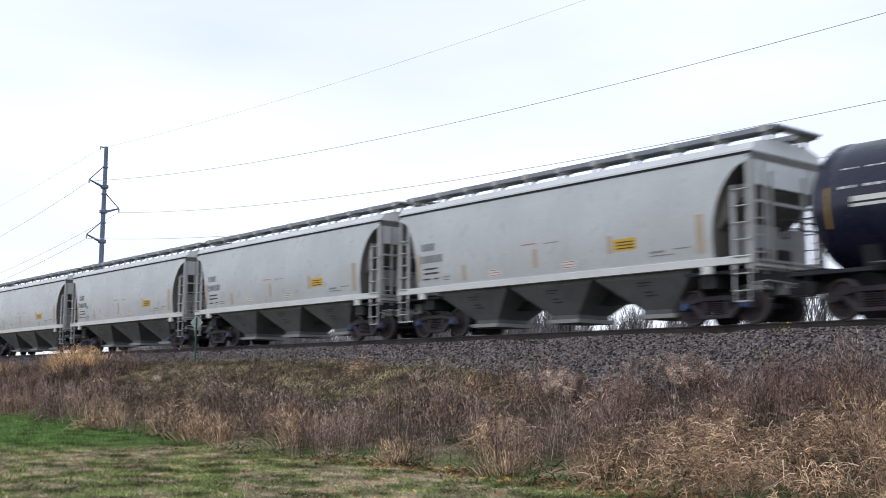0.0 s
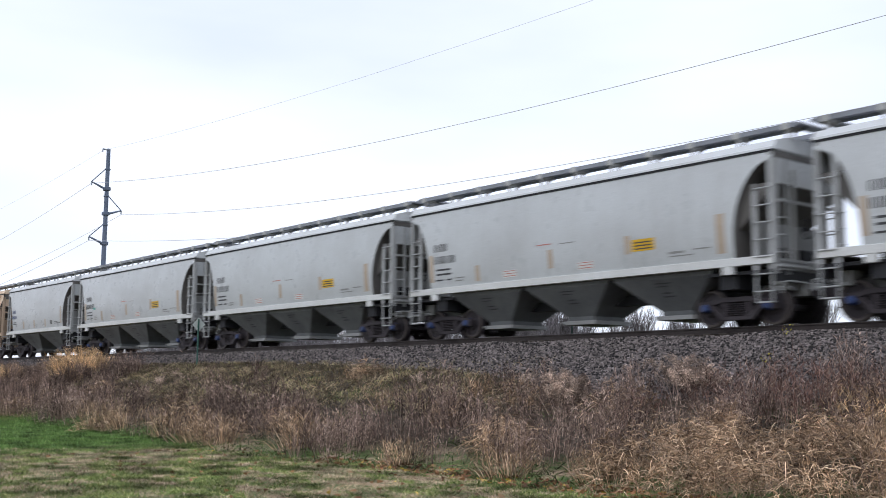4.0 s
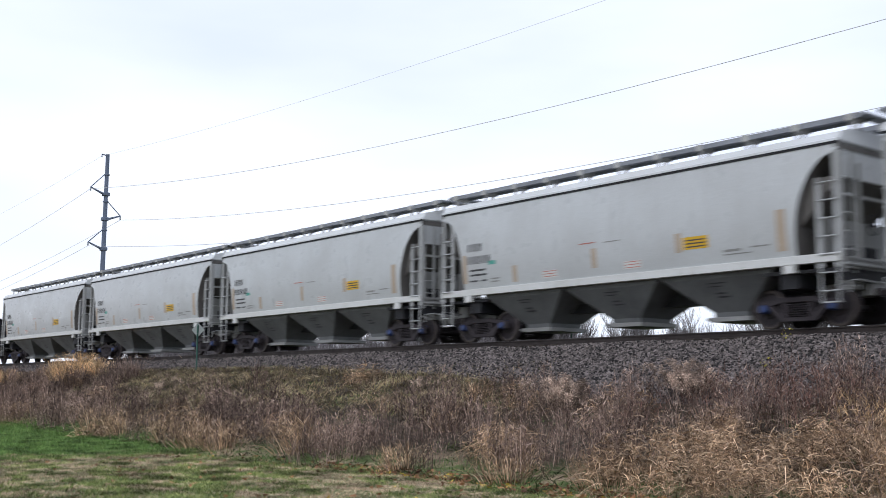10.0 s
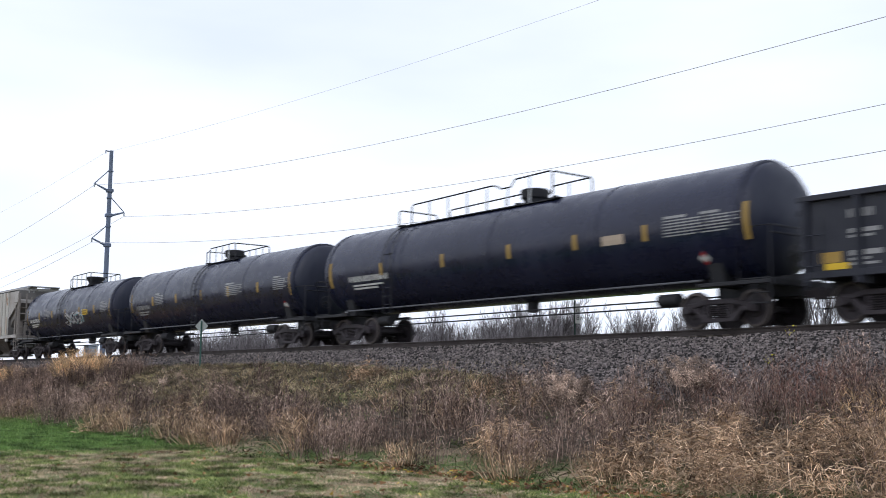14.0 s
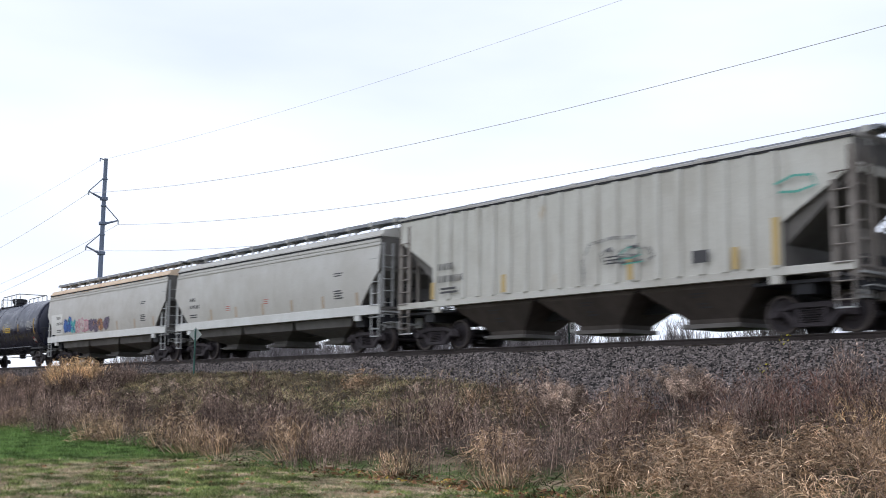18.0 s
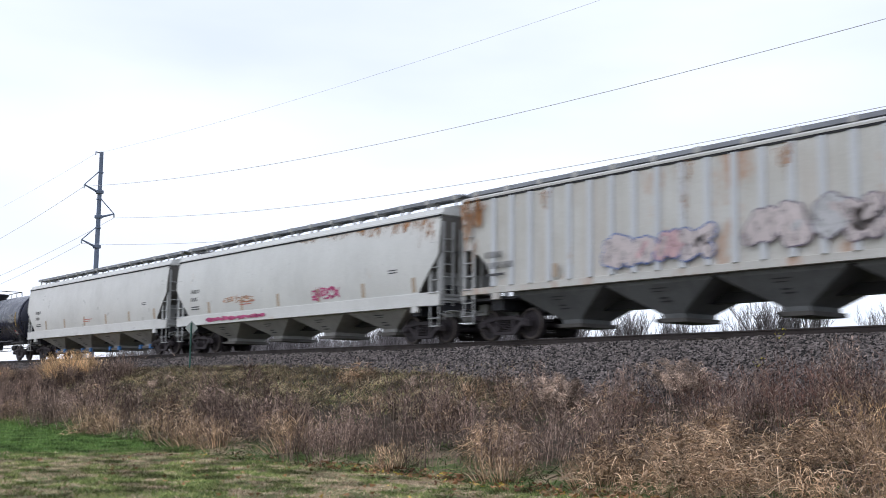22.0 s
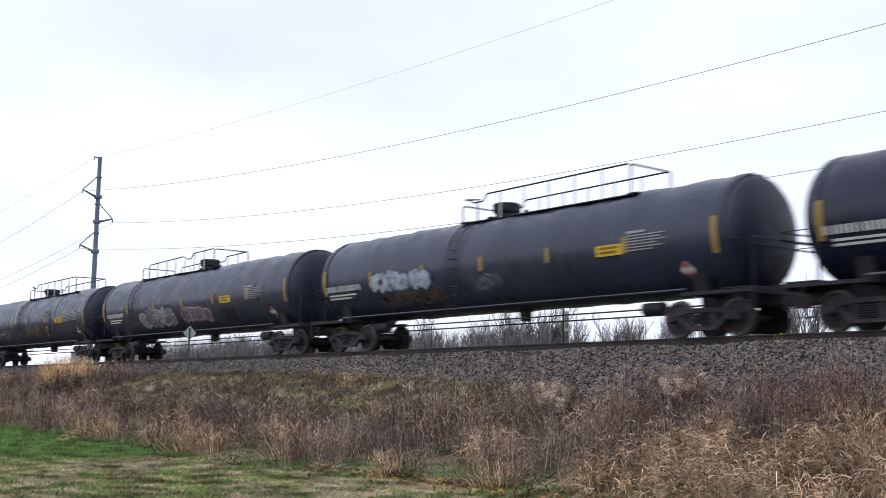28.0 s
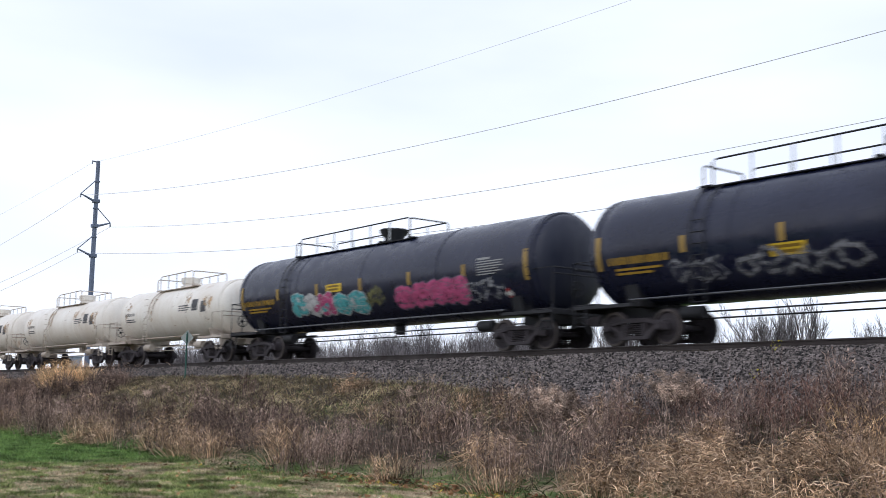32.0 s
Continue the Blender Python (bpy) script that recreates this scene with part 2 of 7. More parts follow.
G_WHITE = spray("white_spray_paint", (0.56, 0.56, 0.58))
G_ICE = spray("ice_blue_spray_paint", (0.40, 0.45, 0.54))
G_PALE = spray("pale_pinkish_spray_paint", (0.62, 0.55, 0.55))
G_FADED = spray("faded_white_spray_paint", (0.32, 0.325, 0.355), 0.38, 0.62)
G_BROWN = spray("dull_brown_spray_paint", (0.11, 0.075, 0.06), 0.40, 0.62)
G_BLACK = spray("black_spray_paint", (0.02, 0.02, 0.024))
G_GREY = spray("grey_spray_paint", (0.12, 0.125, 0.14), 0.42, 0.66)
G_PINK = spray("pink_spray_paint", (0.55, 0.10, 0.24))
G_CYAN = spray("turquoise_spray_paint", (0.10, 0.42, 0.45))
G_BLUE = spray("blue_spray_paint", (0.06, 0.14, 0.42))
G_PURPLE = spray("purple_grey_spray_paint", (0.17, 0.14, 0.20))
G_ROSE = spray("pale_rose_spray_paint", (0.62, 0.42, 0.44))
G_OLIVE = spray("olive_yellow_spray_paint", (0.23, 0.22, 0.09), 0.40, 0.64)
G_ORANGE = spray("orange_spray_paint", (0.66, 0.36, 0.22), 0.40, 0.62)
G_RUST = stain_paint("rust_bloom", (0.43, 0.20, 0.075))
G_RUST_SOFT = stain_paint("soft_orange_rust_wash", (0.52, 0.27, 0.13), 0.40, 0.70, 1.6)
G_RUST_THIN = stain_paint("pale_rust_wash", (0.55, 0.36, 0.20))


# ------------------------------------------------------------------ mesh tools
class Shape:
    """Collects vertices and faces of one mesh."""

    def __init__(self):
        self.v, self.f = [], []

    def add(self, verts, faces):
        n = len(self.v)
        self.v.extend(tuple(p) for p in verts)
        self.f.extend(tuple(i + n for i in face) for face in faces)
        return self

    def box(self, x0, x1, y0, y1, z0, z1):
        v = [(x, y, z) for x in (x0, x1) for y in (y0, y1) for z in (z0, z1)]
        return self.add(v, ((0, 1, 3, 2), (4, 6, 7, 5), (0, 4, 5, 1), (2, 3, 7, 6), (0, 2, 6, 4), (1, 5, 7, 3)))

    def loft(self, rings, cap=True, closed=True):
        n = len(rings[0])
        v = [p for r in rings for p in r]
        f = []
        for k in range(len(rings) - 1):
            for i in range(n if closed else n - 1):
                j = (i + 1) % n
                f.append((k * n + i, k * n + j, (k + 1) * n + j, (k + 1) * n + i))
        if cap:
            f += [tuple(range(n))[::-1], tuple(range((len(rings) - 1) * n, len(rings) * n))]
        return self.add(v, f)

    def prism(self, poly, axis, a, b):
        """A polygon of pairs, drawn out along an axis from a to b."""
        put = {"x": lambda p, s: (s, p[0], p[1]), "y": lambda p, s: (p[0], s, p[1]), "z": lambda p, s: (p[0], p[1], s)}[axis]
        return self.loft([[put(p, a) for p in poly], [put(p, b) for p in poly]])

    def tube(self, points, r, n=8, r2=None):
        """A round bar along points; r2 is its radius at the far end."""
        pts = [Vector(p) for p in points]
        rings = []
        for i, p in enumerate(pts):
            d = (pts[min(i + 1, len(pts) - 1)] - pts[max(i - 1, 0)]).normalized()
            u = d.cross(Vector((0, 0, 1)) if abs(d.z) < 0.9 else Vector((1, 0, 0))).normalized()
            w = d.cross(u)
            s = r if r2 is None else r + (r2 - r) * i / (len(pts) - 1)
            rings.append([p + u * (s * math.cos(2 * math.pi * k / n)) + w * (s * math.sin(2 * math.pi * k / n)) for k in range(n)])
        return self.loft(rings)

    def lathe(self, profile, centre, axis="y", n=24, cap=True):
        """Spins pairs (offset along the axis, radius)."""
        cx, cy, cz = centre
        rings = []
        for o, r in profile:
            ring = []
            for k in range(n):
                c, s = r * math.cos(2 * math.pi * k / n), r * math.sin(2 * math.pi * k / n)
                ring.append({"y": (cx + c, cy + o, cz + s), "x": (cx + o, cy + c, cz + s), "z": (cx + c, cy + s, cz + o)}[axis])
            rings.append(ring)
        return self.loft(rings, cap)


def mesh_of(name, shape, material, smooth=0.0, bevel=0.0):
    me = bpy.data.meshes.new(name)
    bm = bmesh.new()
    vs = [bm.verts.new(p) for p in shape.v]
    for f in shape.f:
        try:
            bm.faces.new([vs[i] for i in f])
        except ValueError:
            pass
    bmesh.ops.recalc_face_normals(bm, faces=bm.faces)
    if bevel:
        edges = [e for e in bm.edges if len(e.link_faces) == 2 and e.calc_face_angle(0) > 0.6]
        bmesh.ops.bevel(bm, geom=edges, offset=bevel, segments=1, affect="EDGES", profile=0.5)
    bm.to_mesh(me)
    bm.free()
    me.materials.append(material)
    if smooth:
        me.polygons.foreach_set("use_smooth", [True] * len(me.polygons))
        me.set_sharp_from_angle(angle=radians(smooth))
    return me


MARKINGS = ("stencilled_mark", "small_stencil", "stencilled_line", "stencilled_text", "reporting_mark", "graffiti", "label_bars", "red_bars", "bay_stencil", "panel_writing", "placard_bars", "white_lettering", "white_stencil", "rust_stain", "spill_stain")


def part(name, shape, material, parent, label="", smooth=0.0, bevel=0.0):
    """One mesh under a thing or under a part."""
    ob = new(name, shape if isinstance(shape, bpy.types.Mesh) else mesh_of(name, shape, material, smooth, bevel))
    ob.parent = parent
    if name in MARKINGS:
        ob["kind"] = "stuff"
    return tagged(ob, label) if label else ob


def thing(name, shape, material, label, category, group="", kind="", smooth=0.0, bevel=0.0):
    ob = new(name, mesh_of(name, shape, material, smooth, bevel) if shape else None)
    return tagged(ob, label, category, group, kind)


def quick_mesh(name, verts, faces, material, smooth=False):
    """A large mesh from arrays; faces all have the same number of corners."""
    verts, faces = np.asarray(verts, np.float32), np.asarray(faces, np.int32)
    me = bpy.data.meshes.new(name)
    me.vertices.add(len(verts))
    me.vertices.foreach_set("co", verts.ravel())
    n, k = faces.shape
    me.loops.add(n * k)
    me.loops.foreach_set("vertex_index", faces.ravel())
    me.polygons.add(n)
    me.polygons.foreach_set("loop_start", np.arange(0, n * k, k, dtype=np.int32))
    me.polygons.foreach_set("use_smooth", np.full(n, smooth))
    me.update(calc_edges=True)
    me.materials.append(material)
    return me


# ------------------------------------------------------------------ ground, ballast, rails
RAIL_Z, TRACK_Y = 3.11, 23.90
rng = np.random.default_rng(7)


def lumps(x, y, s, seed=0.0):
    """Smooth bumps of size s, between -1 and 1."""
    a, b = x / s + seed * 1.7, y / s - seed * 2.3
    return (np.sin(a * 1.3 + 1.1 * np.sin(b * 0.9 + seed)) + np.sin(b * 1.7 + 1.3 * np.sin(a * 0.7 - seed)) + np.sin((a + b) * 0.8 + seed * 3)) / 3


def foot_y(x):
    return 12.2 + np.maximum(0, -x - 24) * 0.13 + 0.25 * lumps(x, x * 0, 2.0, 3.0)


def bank_z(x, y):
    """Height of the earth: a lawn, a grown-over bank up to the track and the same bank behind it."""
    x, y = np.asarray(x, float), np.asarray(y, float)
    top = np.interp(-x, (16, 18.5, 20.6, 25, 36, 44), (1.30, 1.38, 1.53, 2.0, 2.42, 2.5))
    toe = TRACK_Y - 1.35 - (2.86 - top) / 0.62
    near = np.clip((y - foot_y(x)) / (toe - foot_y(x)), 0, 1) * top
    far = np.clip((36.0 - y) / 9.0, 0, 1) * 2.2
    h = np.where(y < TRACK_Y, near, far)
    rough = np.clip((y - foot_y(x)) / 2, 0, 1) * np.clip((21 - y) / 2, 0, 1)
    return h + 0.07 * lumps(x, y, 0.8, 1.0) * rough + 0.04 * lumps(x, y, 2.5, 5.0) * np.clip((20 - y) / 4, 0, 1)


def ground_material():
    m, nt, b = node_mat("lawn_and_bank_soil", 0.95)
    co = nt.nodes.new("ShaderNodeTexCoord").outputs["Object"]
    sep = nt.nodes.new("ShaderNodeSeparateXYZ")
    nt.links.new(co, sep.inputs[0])
    wob = noise_node(nt, co, 0.25, 4)
    add = nt.nodes.new("ShaderNodeMath")
    add.operation, add.inputs[1].default_value = "MULTIPLY_ADD", 5.0
    nt.links.new(wob, add.inputs[0])
    nt.links.new(sep.outputs["X"], add.inputs[2])
    # young green sward beyond the mown lawn, yellowing at its end
    sward = ramp_node(nt, remap(nt, add.outputs[0], -22.5, -25.0), 0.0, 1.0)
    worn = ramp_node(nt, remap(nt, add.outputs[0], -44.0, -48.0), 0.0, 1.0)
    fine = noise_node(nt, co, 5.0, 6, (1, 1, 1), 0.7)
    mid = noise_node(nt, co, 1.4, 7, (0.6, 1, 1), 0.7)
    lawn = mix_node(nt, ramp_node(nt, mid, 0.47, 0.58), (0.09, 0.135, 0.045), (0.37, 0.285, 0.19))
    lawn = mix_node(nt, ramp_node(nt, fine, 0.5, 0.7), lawn, (0.20, 0.155, 0.10))
    green = mix_node(nt, ramp_node(nt, fine, 0.4, 0.8), (0.075, 0.14, 0.033), (0.115, 0.185, 0.048))
    col = mix_node(nt, sward, lawn, green)
    col = mix_node(nt, worn, col, (0.2, 0.155, 0.06))
    # dark humus, lowered further so its colour holds the shade under the weeds
    bank = mix_node(nt, ramp_node(nt, fine, 0.35, 0.7), (0.035, 0.028, 0.022), (0.10, 0.08, 0.058))
    up = ramp_node(nt, remap(nt, sep.outputs["Z"], 0.12, 0.4), 0.0, 1.0)
    col = mix_node(nt, up, col, bank)
    nt.links.new(col, b.inputs["Base Color"])
    b.inputs["Specular IOR Level"].default_value = 0.1
    bump_node(nt, b, fine, 0.8, 0.06)
    return m


def remap(nt, value, a, b):
    n = nt.nodes.new("ShaderNodeMapRange")
    n.inputs["From Min"].default_value, n.inputs["From Max"].default_value = a, b
    nt.links.new(value, n.inputs["Value"])
    return n.outputs["Result"]


def stone_material(name, dark, light):
    m, nt, b = node_mat(name, 0.85)
    g = nt.nodes.new("ShaderNodeNewGeometry")
    col = ramp_node(nt, g.outputs["Random Per Island"], 0.15, 1.0, dark, light)
    co = nt.nodes.new("ShaderNodeTexCoord").outputs["Object"]
    col = mix_node(nt, 1.0, col, ramp_node(nt, noise_node(nt, co, 30, 3), 0.3, 0.8, (0.75, 0.75, 0.75), (1.15, 1.12, 1.1)), "MULTIPLY")
    nt.links.new(col, b.inputs["Base Color"])
    return m


def ballast_material():
    m, nt, b = node_mat("grey_stone_with_gap_shade", 0.9)
    co = nt.nodes.new("ShaderNodeTexCoord").outputs["Object"]
    v = nt.nodes.new("ShaderNodeTexVoronoi")
    v.inputs["Scale"].default_value = 14.0
    nt.links.new(co, v.inputs["Vector"])
    # near black towards cell edges: shade between the stones painted into the colour
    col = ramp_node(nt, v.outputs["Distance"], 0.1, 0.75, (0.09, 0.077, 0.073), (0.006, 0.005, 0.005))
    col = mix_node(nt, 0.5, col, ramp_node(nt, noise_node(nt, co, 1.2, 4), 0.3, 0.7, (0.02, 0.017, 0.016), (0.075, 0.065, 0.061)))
    nt.links.new(col, b.inputs["Base Color"])
    inv = ramp_node(nt, v.outputs["Distance"], 0.0, 0.8, (1, 1, 1), (0, 0, 0))
    bump_node(nt, b, inv, 1.0, 0.05)
    return m


def build_ground():
    xs = np.concatenate([np.geomspace(-3000, -122, 18), np.arange(-120, 10, 0.5), np.geomspace(12, 3000, 16)])
    ys = np.concatenate([-np.geomspace(3000, 2, 16), np.arange(0, 40, 0.25), np.geomspace(41, 3000, 18)])
    gx, gy = np.meshgrid(xs, ys, indexing="ij")
    v = np.stack([gx, gy, bank_z(gx, gy)], -1).reshape(-1, 3)
    n, k = len(xs), len(ys)
    i = np.arange((n - 1) * k).reshape(n - 1, k)[:, :-1].ravel()
    faces = np.stack([i, i + k, i + k + 1, i + 1], -1)
    ob = new("ground", quick_mesh("ground", v, faces, ground_material(), True))
    tagged(ob, "mown lawn and earth bank under dead autumn weeds", "ground", kind="structure")


def ballast_z(y):
    return RAIL_Z - 0.25 - 0.62 * np.clip(np.abs(y - TRACK_Y) - 1.35, 0, None)


def build_track():
    xs = np.concatenate([np.geomspace(-900, -150, 10), np.arange(-148, 12, 0.4), np.geomspace(14, 500, 10)])
    ys = TRACK_Y + np.arange(-4.9, 4.91, 0.2)
    gx, gy = np.meshgrid(xs, ys, indexing="ij")
    gz = ballast_z(gy) + 0.04 * lumps(gx, gy, 0.7, 2.0) + 0.02 * rng.standard_normal(gx.shape)
    v = np.stack([gx, gy, gz], -1).reshape(-1, 3)
    n, k = len(xs), len(ys)
    i = np.arange((n - 1) * k).reshape(n - 1, k)[:, :-1].ravel()
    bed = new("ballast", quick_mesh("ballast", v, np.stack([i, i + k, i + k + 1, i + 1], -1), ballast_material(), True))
    tagged(bed, "grey crushed stone ballast heaped under the railway track", "ballast", kind="structure")
    # loose stones over the near shoulder
    base = np.array([(x, y, z) for x in (-1, 1) for y in (-1, 1) for z in (-1, 1)], float) * 0.72
    quad = np.array([(0, 1, 3, 2), (4, 6, 7, 5), (0, 4, 5, 1), (2, 3, 7, 6), (0, 2, 6, 4), (1, 5, 7, 3)])
    count = 140000
    sx = -9 - 72 * rng.random(count) ** 1.7
    sy = TRACK_Y - 1.3 - 3.0 * rng.random(count)
    sz = ballast_z(sy) + 0.04 * lumps(sx, sy, 0.7, 2.0)
    keep = sz > bank_z(sx, sy) - 0.12
    sx, sy, sz = sx[keep], sy[keep], sz[keep]
    count = len(sx)
    size = 0.023 + 0.027 * rng.random((count, 1, 1)) ** 1.4
    vv = base[None] * (0.6 + 0.75 * rng.random((count, 8, 3))) * size * np.array([1.2, 1.0, 0.85])
    tip = rng.standard_normal((count, 1)) * 0.7
    vv = np.stack([vv[..., 0] * np.cos(tip) - vv[..., 2] * np.sin(tip), vv[..., 1], vv[..., 0] * np.sin(tip) + vv[..., 2] * np.cos(tip)], -1)
    a = rng.random(count) * 6.28
    c, s = np.cos(a)[:, None], np.sin(a)[:, None]
    vv = np.stack([vv[..., 0] * c - vv[..., 1] * s, vv[..., 0] * s + vv[..., 1] * c, vv[..., 2]], -1)
    vv += np.stack([sx, sy, sz + 0.015], -1)[:, None]
    ff = quad[None] + 8 * np.arange(count)[:, None, None]
    ob = new("ballast_stones", quick_mesh("ballast_stones", vv.reshape(-1, 3), ff.reshape(-1, 4), stone_material("loose_grey_stone", (0.010, 0.009, 0.009), (0.31, 0.268, 0.258))))
    tagged(ob, "loose angular grey stones on the ballast shoulder", "stones", kind="stuff")
    # rails and sleepers
    prof = [(-0.07, -0.18), (0.07, -0.18), (0.07, -0.165), (0.012, -0.14), (0.012, -0.045), (0.036, -0.035), (0.036, -0.004), (0.028, 0.0), (-0.028, 0.0), (-0.036, -0.004), (-0.036, -0.035), (-0.012, -0.045), (-0.012, -0.14), (-0.07, -0.165)]
    for side, word in ((-0.755, "near"), (0.755, "far")):
        s = Shape().prism([(TRACK_Y + side + a, RAIL_Z + b - 0.002) for a, b in prof], "x", -900, 500)
        rail = thing("rail", s, M_RAIL, "rust-brown steel rail with a worn running top", "rail", "rails of the track", "structure")
        part("rail_head", Shape().box(-900, 500, TRACK_Y + side - 0.027, TRACK_Y + side + 0.027, RAIL_Z - 0.001, RAIL_Z + 0.002), M_RAILHEAD, rail, "polished running surface")
    s = Shape()
    for i in range(320):
        x = -150 + i * 0.5
        s.box(x - 0.11, x + 0.11, TRACK_Y - 1.3, TRACK_Y + 1.3, RAIL_Z - 0.36, RAIL_Z - 0.182)
    thing("sleepers", s, M_TIMBER, "dark tarred timber sleepers sunk in stone", "sleepers", kind="structure")


build_ground()
build_track()


# ------------------------------------------------------------------ parts shared by all the wagons
LIB = {}


def shared(key, make):
    """A mesh made once and used by every wagon."""
    if key not in LIB:
        LIB[key] = make()
    return LIB[key]


def wheel_mesh():
    prof = [(-0.075, 0.08), (-0.075, 0.18), (-0.035, 0.22), (-0.02, 0.36), (-0.062, 0.395), (-0.068, 0.448), (-0.06, 0.456), (0.05, 0.462), (0.058, 0.487), (0.07, 0.487), (0.075, 0.40), (0.03, 0.36), (0.03, 0.2), (0.07, 0.16), (0.07, 0.08)]
    return mesh_of("wheel", Shape().lathe(prof, (0, 0, 0), "y", 28), M_WHEEL, 35)


def tread_mesh():
    return mesh_of("tread", Shape().lathe([(-0.0695, 0.40), (-0.0715, 0.447), (-0.064, 0.459), (-0.05, 0.4605), (-0.05, 0.40), (-0.0695, 0.40)], (0, 0, 0), "y", 28, False), M_TREAD, 35)


def side_frame_mesh():
    """Cast truck side: an arched top bar, a bottom bar and columns round the spring nest, seen from the side."""
    s = Shape()
    top = [(-1.12, 0.36), (-1.12, 0.52), (-0.98, 0.62), (-0.72, 0.62), (-0.42, 0.70), (0.42, 0.70), (0.72, 0.62), (0.98, 0.62), (1.12, 0.52), (1.12, 0.36), (0.98, 0.36), (0.94, 0.50), (0.76, 0.50), (0.42, 0.575), (-0.42, 0.575), (-0.76, 0.50), (-0.94, 0.50), (-0.98, 0.36)]
    s.prism(top, "y", -0.09, 0.07)
    low = [(-0.80, 0.50), (-0.62, 0.52), (-0.34, 0.24), (0.34, 0.24), (0.62, 0.52), (0.80, 0.50), (0.46, 0.14), (-0.46, 0.14)]
    s.prism(low, "y", -0.075, 0.055)
    for x in (-0.36, 0.36):
        s.box(x - 0.06, x + 0.06, -0.07, 0.05, 0.22, 0.6)
    return mesh_of("side_frame", s, M_WHEEL, 0, 0.012)


def spring_mesh():
    prof = [(0.24, 0.05)]
    for k in range(6):
        z = 0.25 + k * 0.052
        prof += [(z, 0.055), (z + 0.012, 0.088), (z + 0.028, 0.088), (z + 0.04, 0.055)]
    return mesh_of("spring", Shape().lathe(prof, (0, -0.01, 0), "z", 10), M_WHEEL)


def bearing_mesh(material):
    s = Shape().lathe([(-0.155, 0.03), (-0.155, 0.075), (-0.12, 0.10), (0.03, 0.115), (0.03, 0.05)], (0, 0, 0), "y", 14)
    s.box(-0.13, 0.13, -0.07, 0.06, 0.07, 0.15)
    return mesh_of("bearing", s, material, 35)


def axle_mesh():
    return mesh_of("axle", Shape().lathe([(-0.98, 0.06), (-0.75, 0.08), (0.75, 0.08), (0.98, 0.06)], (0, 0, 0), "y", 12), M_WHEEL, 35)


def bolster_mesh():
    s = Shape().box(-0.2, 0.2, -0.95, 0.95, 0.42, 0.68)
    s.lathe([(0.68, 0.3), (0.78, 0.3)], (0, 0, 0), "z", 16)
    for x in (-0.42, 0.42):
        s.box(x - 0.04, x + 0.04, -0.85, 0.85, 0.34, 0.42)
        for y in (-0.75, 0.75):
            s.box(x - 0.05 + 0.07 * (1 if x > 0 else -1), x + 0.05 + 0.07 * (1 if x > 0 else -1), y - 0.04, y + 0.04, 0.28, 0.56)
    return mesh_of("bolster", s, M_WHEEL)


def add_truck(car, x, blue=False):
    """A two-axle truck under a wagon, centred at x."""
    bol = part("truck", shared("bolster", bolster_mesh), None, car, "brown cast-steel two-axle truck")
    bol.location, bol.scale = (x, 0, 0), (1.05, 1.0, 1.05)
    for y in (-1.0, 1.0):
        o = part("side_frame", shared("side_frame", side_frame_mesh), None, bol)
        o.location = (0, y, 0)
        if y > 0:
            o.rotation_euler = (0, 0, math.pi)
        for q in (-0.22, 0.0, 0.22):
            part("spring", shared("spring", spring_mesh), None, bol).location = (q, y, 0)
        for ax in (-0.89, 0.89):
            key = "bearing_blue" if blue else "bearing"
            o = part("bearing", shared(key, lambda: bearing_mesh(M_BLUE if blue else M_WHEEL)), None, bol)
            o.location = (ax, y, 0.457)
            if y > 0:
                o.rotation_euler = (0, 0, math.pi)
            w = part("wheel", shared("wheel", wheel_mesh), None, bol)
            w.location = (ax, y * 0.755, 0.457)
            if y > 0:
                w.rotation_euler = (0, 0, math.pi)
            if y < 0:
                r = part("wheel_rim", shared("tread", tread_mesh), None, bol, "worn shiny wheel rim")
                r.location = (ax, y * 0.755, 0.457)
    for ax in (-0.89, 0.89):
        o = part("axle", shared("axle", axle_mesh), None, bol)
        o.location = (ax, 0, 0.457)


def coupler_mesh():
    """Knuckle coupler that reaches out along +x from the striker face."""
    s = Shape().box(-0.9, -0.18, -0.08, 0.08, 0.72, 0.9)
    s.prism([(-0.2, -0.1), (0.0, -0.17), (0.06, -0.12), (0.03, -0.04), (0.1, 0.0), (0.06, 0.13), (-0.02, 0.17), (-0.2, 0.1)], "z", 0.67, 0.95)
    return mesh_of("coupler", s, M_WHEEL, 0, 0.01)


def hose_mesh():
    pts = [(-0.35, -0.25, 0.78), (-0.2, -0.28, 0.62), (-0.08, -0.26, 0.46), (0.02, -0.18, 0.42)]
    return mesh_of("air_hose", Shape().tube(pts, 0.022, 6), M_UNDER, 50)


def add_couplers(car, half):
    for s in (1, -1):
        o = part("coupler", shared("coupler", coupler_mesh), None, car)
        o.location = (s * half, 0, 0)
        h = part("air_hose", shared("hose", hose_mesh), None, car)
        h.location = (s * half, 0, 0)
        if s < 0:
            o.rotation_euler = h.rotation_euler = (0, 0, math.pi)


def ladder_mesh(height, width, mat, step=0.36, bar=0.016):
    """Two side rails and round rungs, in the plane of x and z."""
    s = Shape()
    for x in (0, width):
        low = 0.62 if step > 0.4 else 0.0
        half = 0.07 if step > 0.4 else 0.02
        s.box(x - half, x + half, -0.012, 0.012, low, height - (0.75 if x == 0 and step > 0.4 else 0.0))
        if low:
            s.box(x - 0.025, x + 0.025, -0.012, 0.012, 0, low)
    n = int(height / step)
    for i in range(n):
        z = 0.08 + i * step
        s.tube([(0, -0.012, z), (0, -0.07, z), (width, -0.07, z), (width, -0.012, z)], bar, 5)
    return mesh_of("ladder", s, mat, 0)


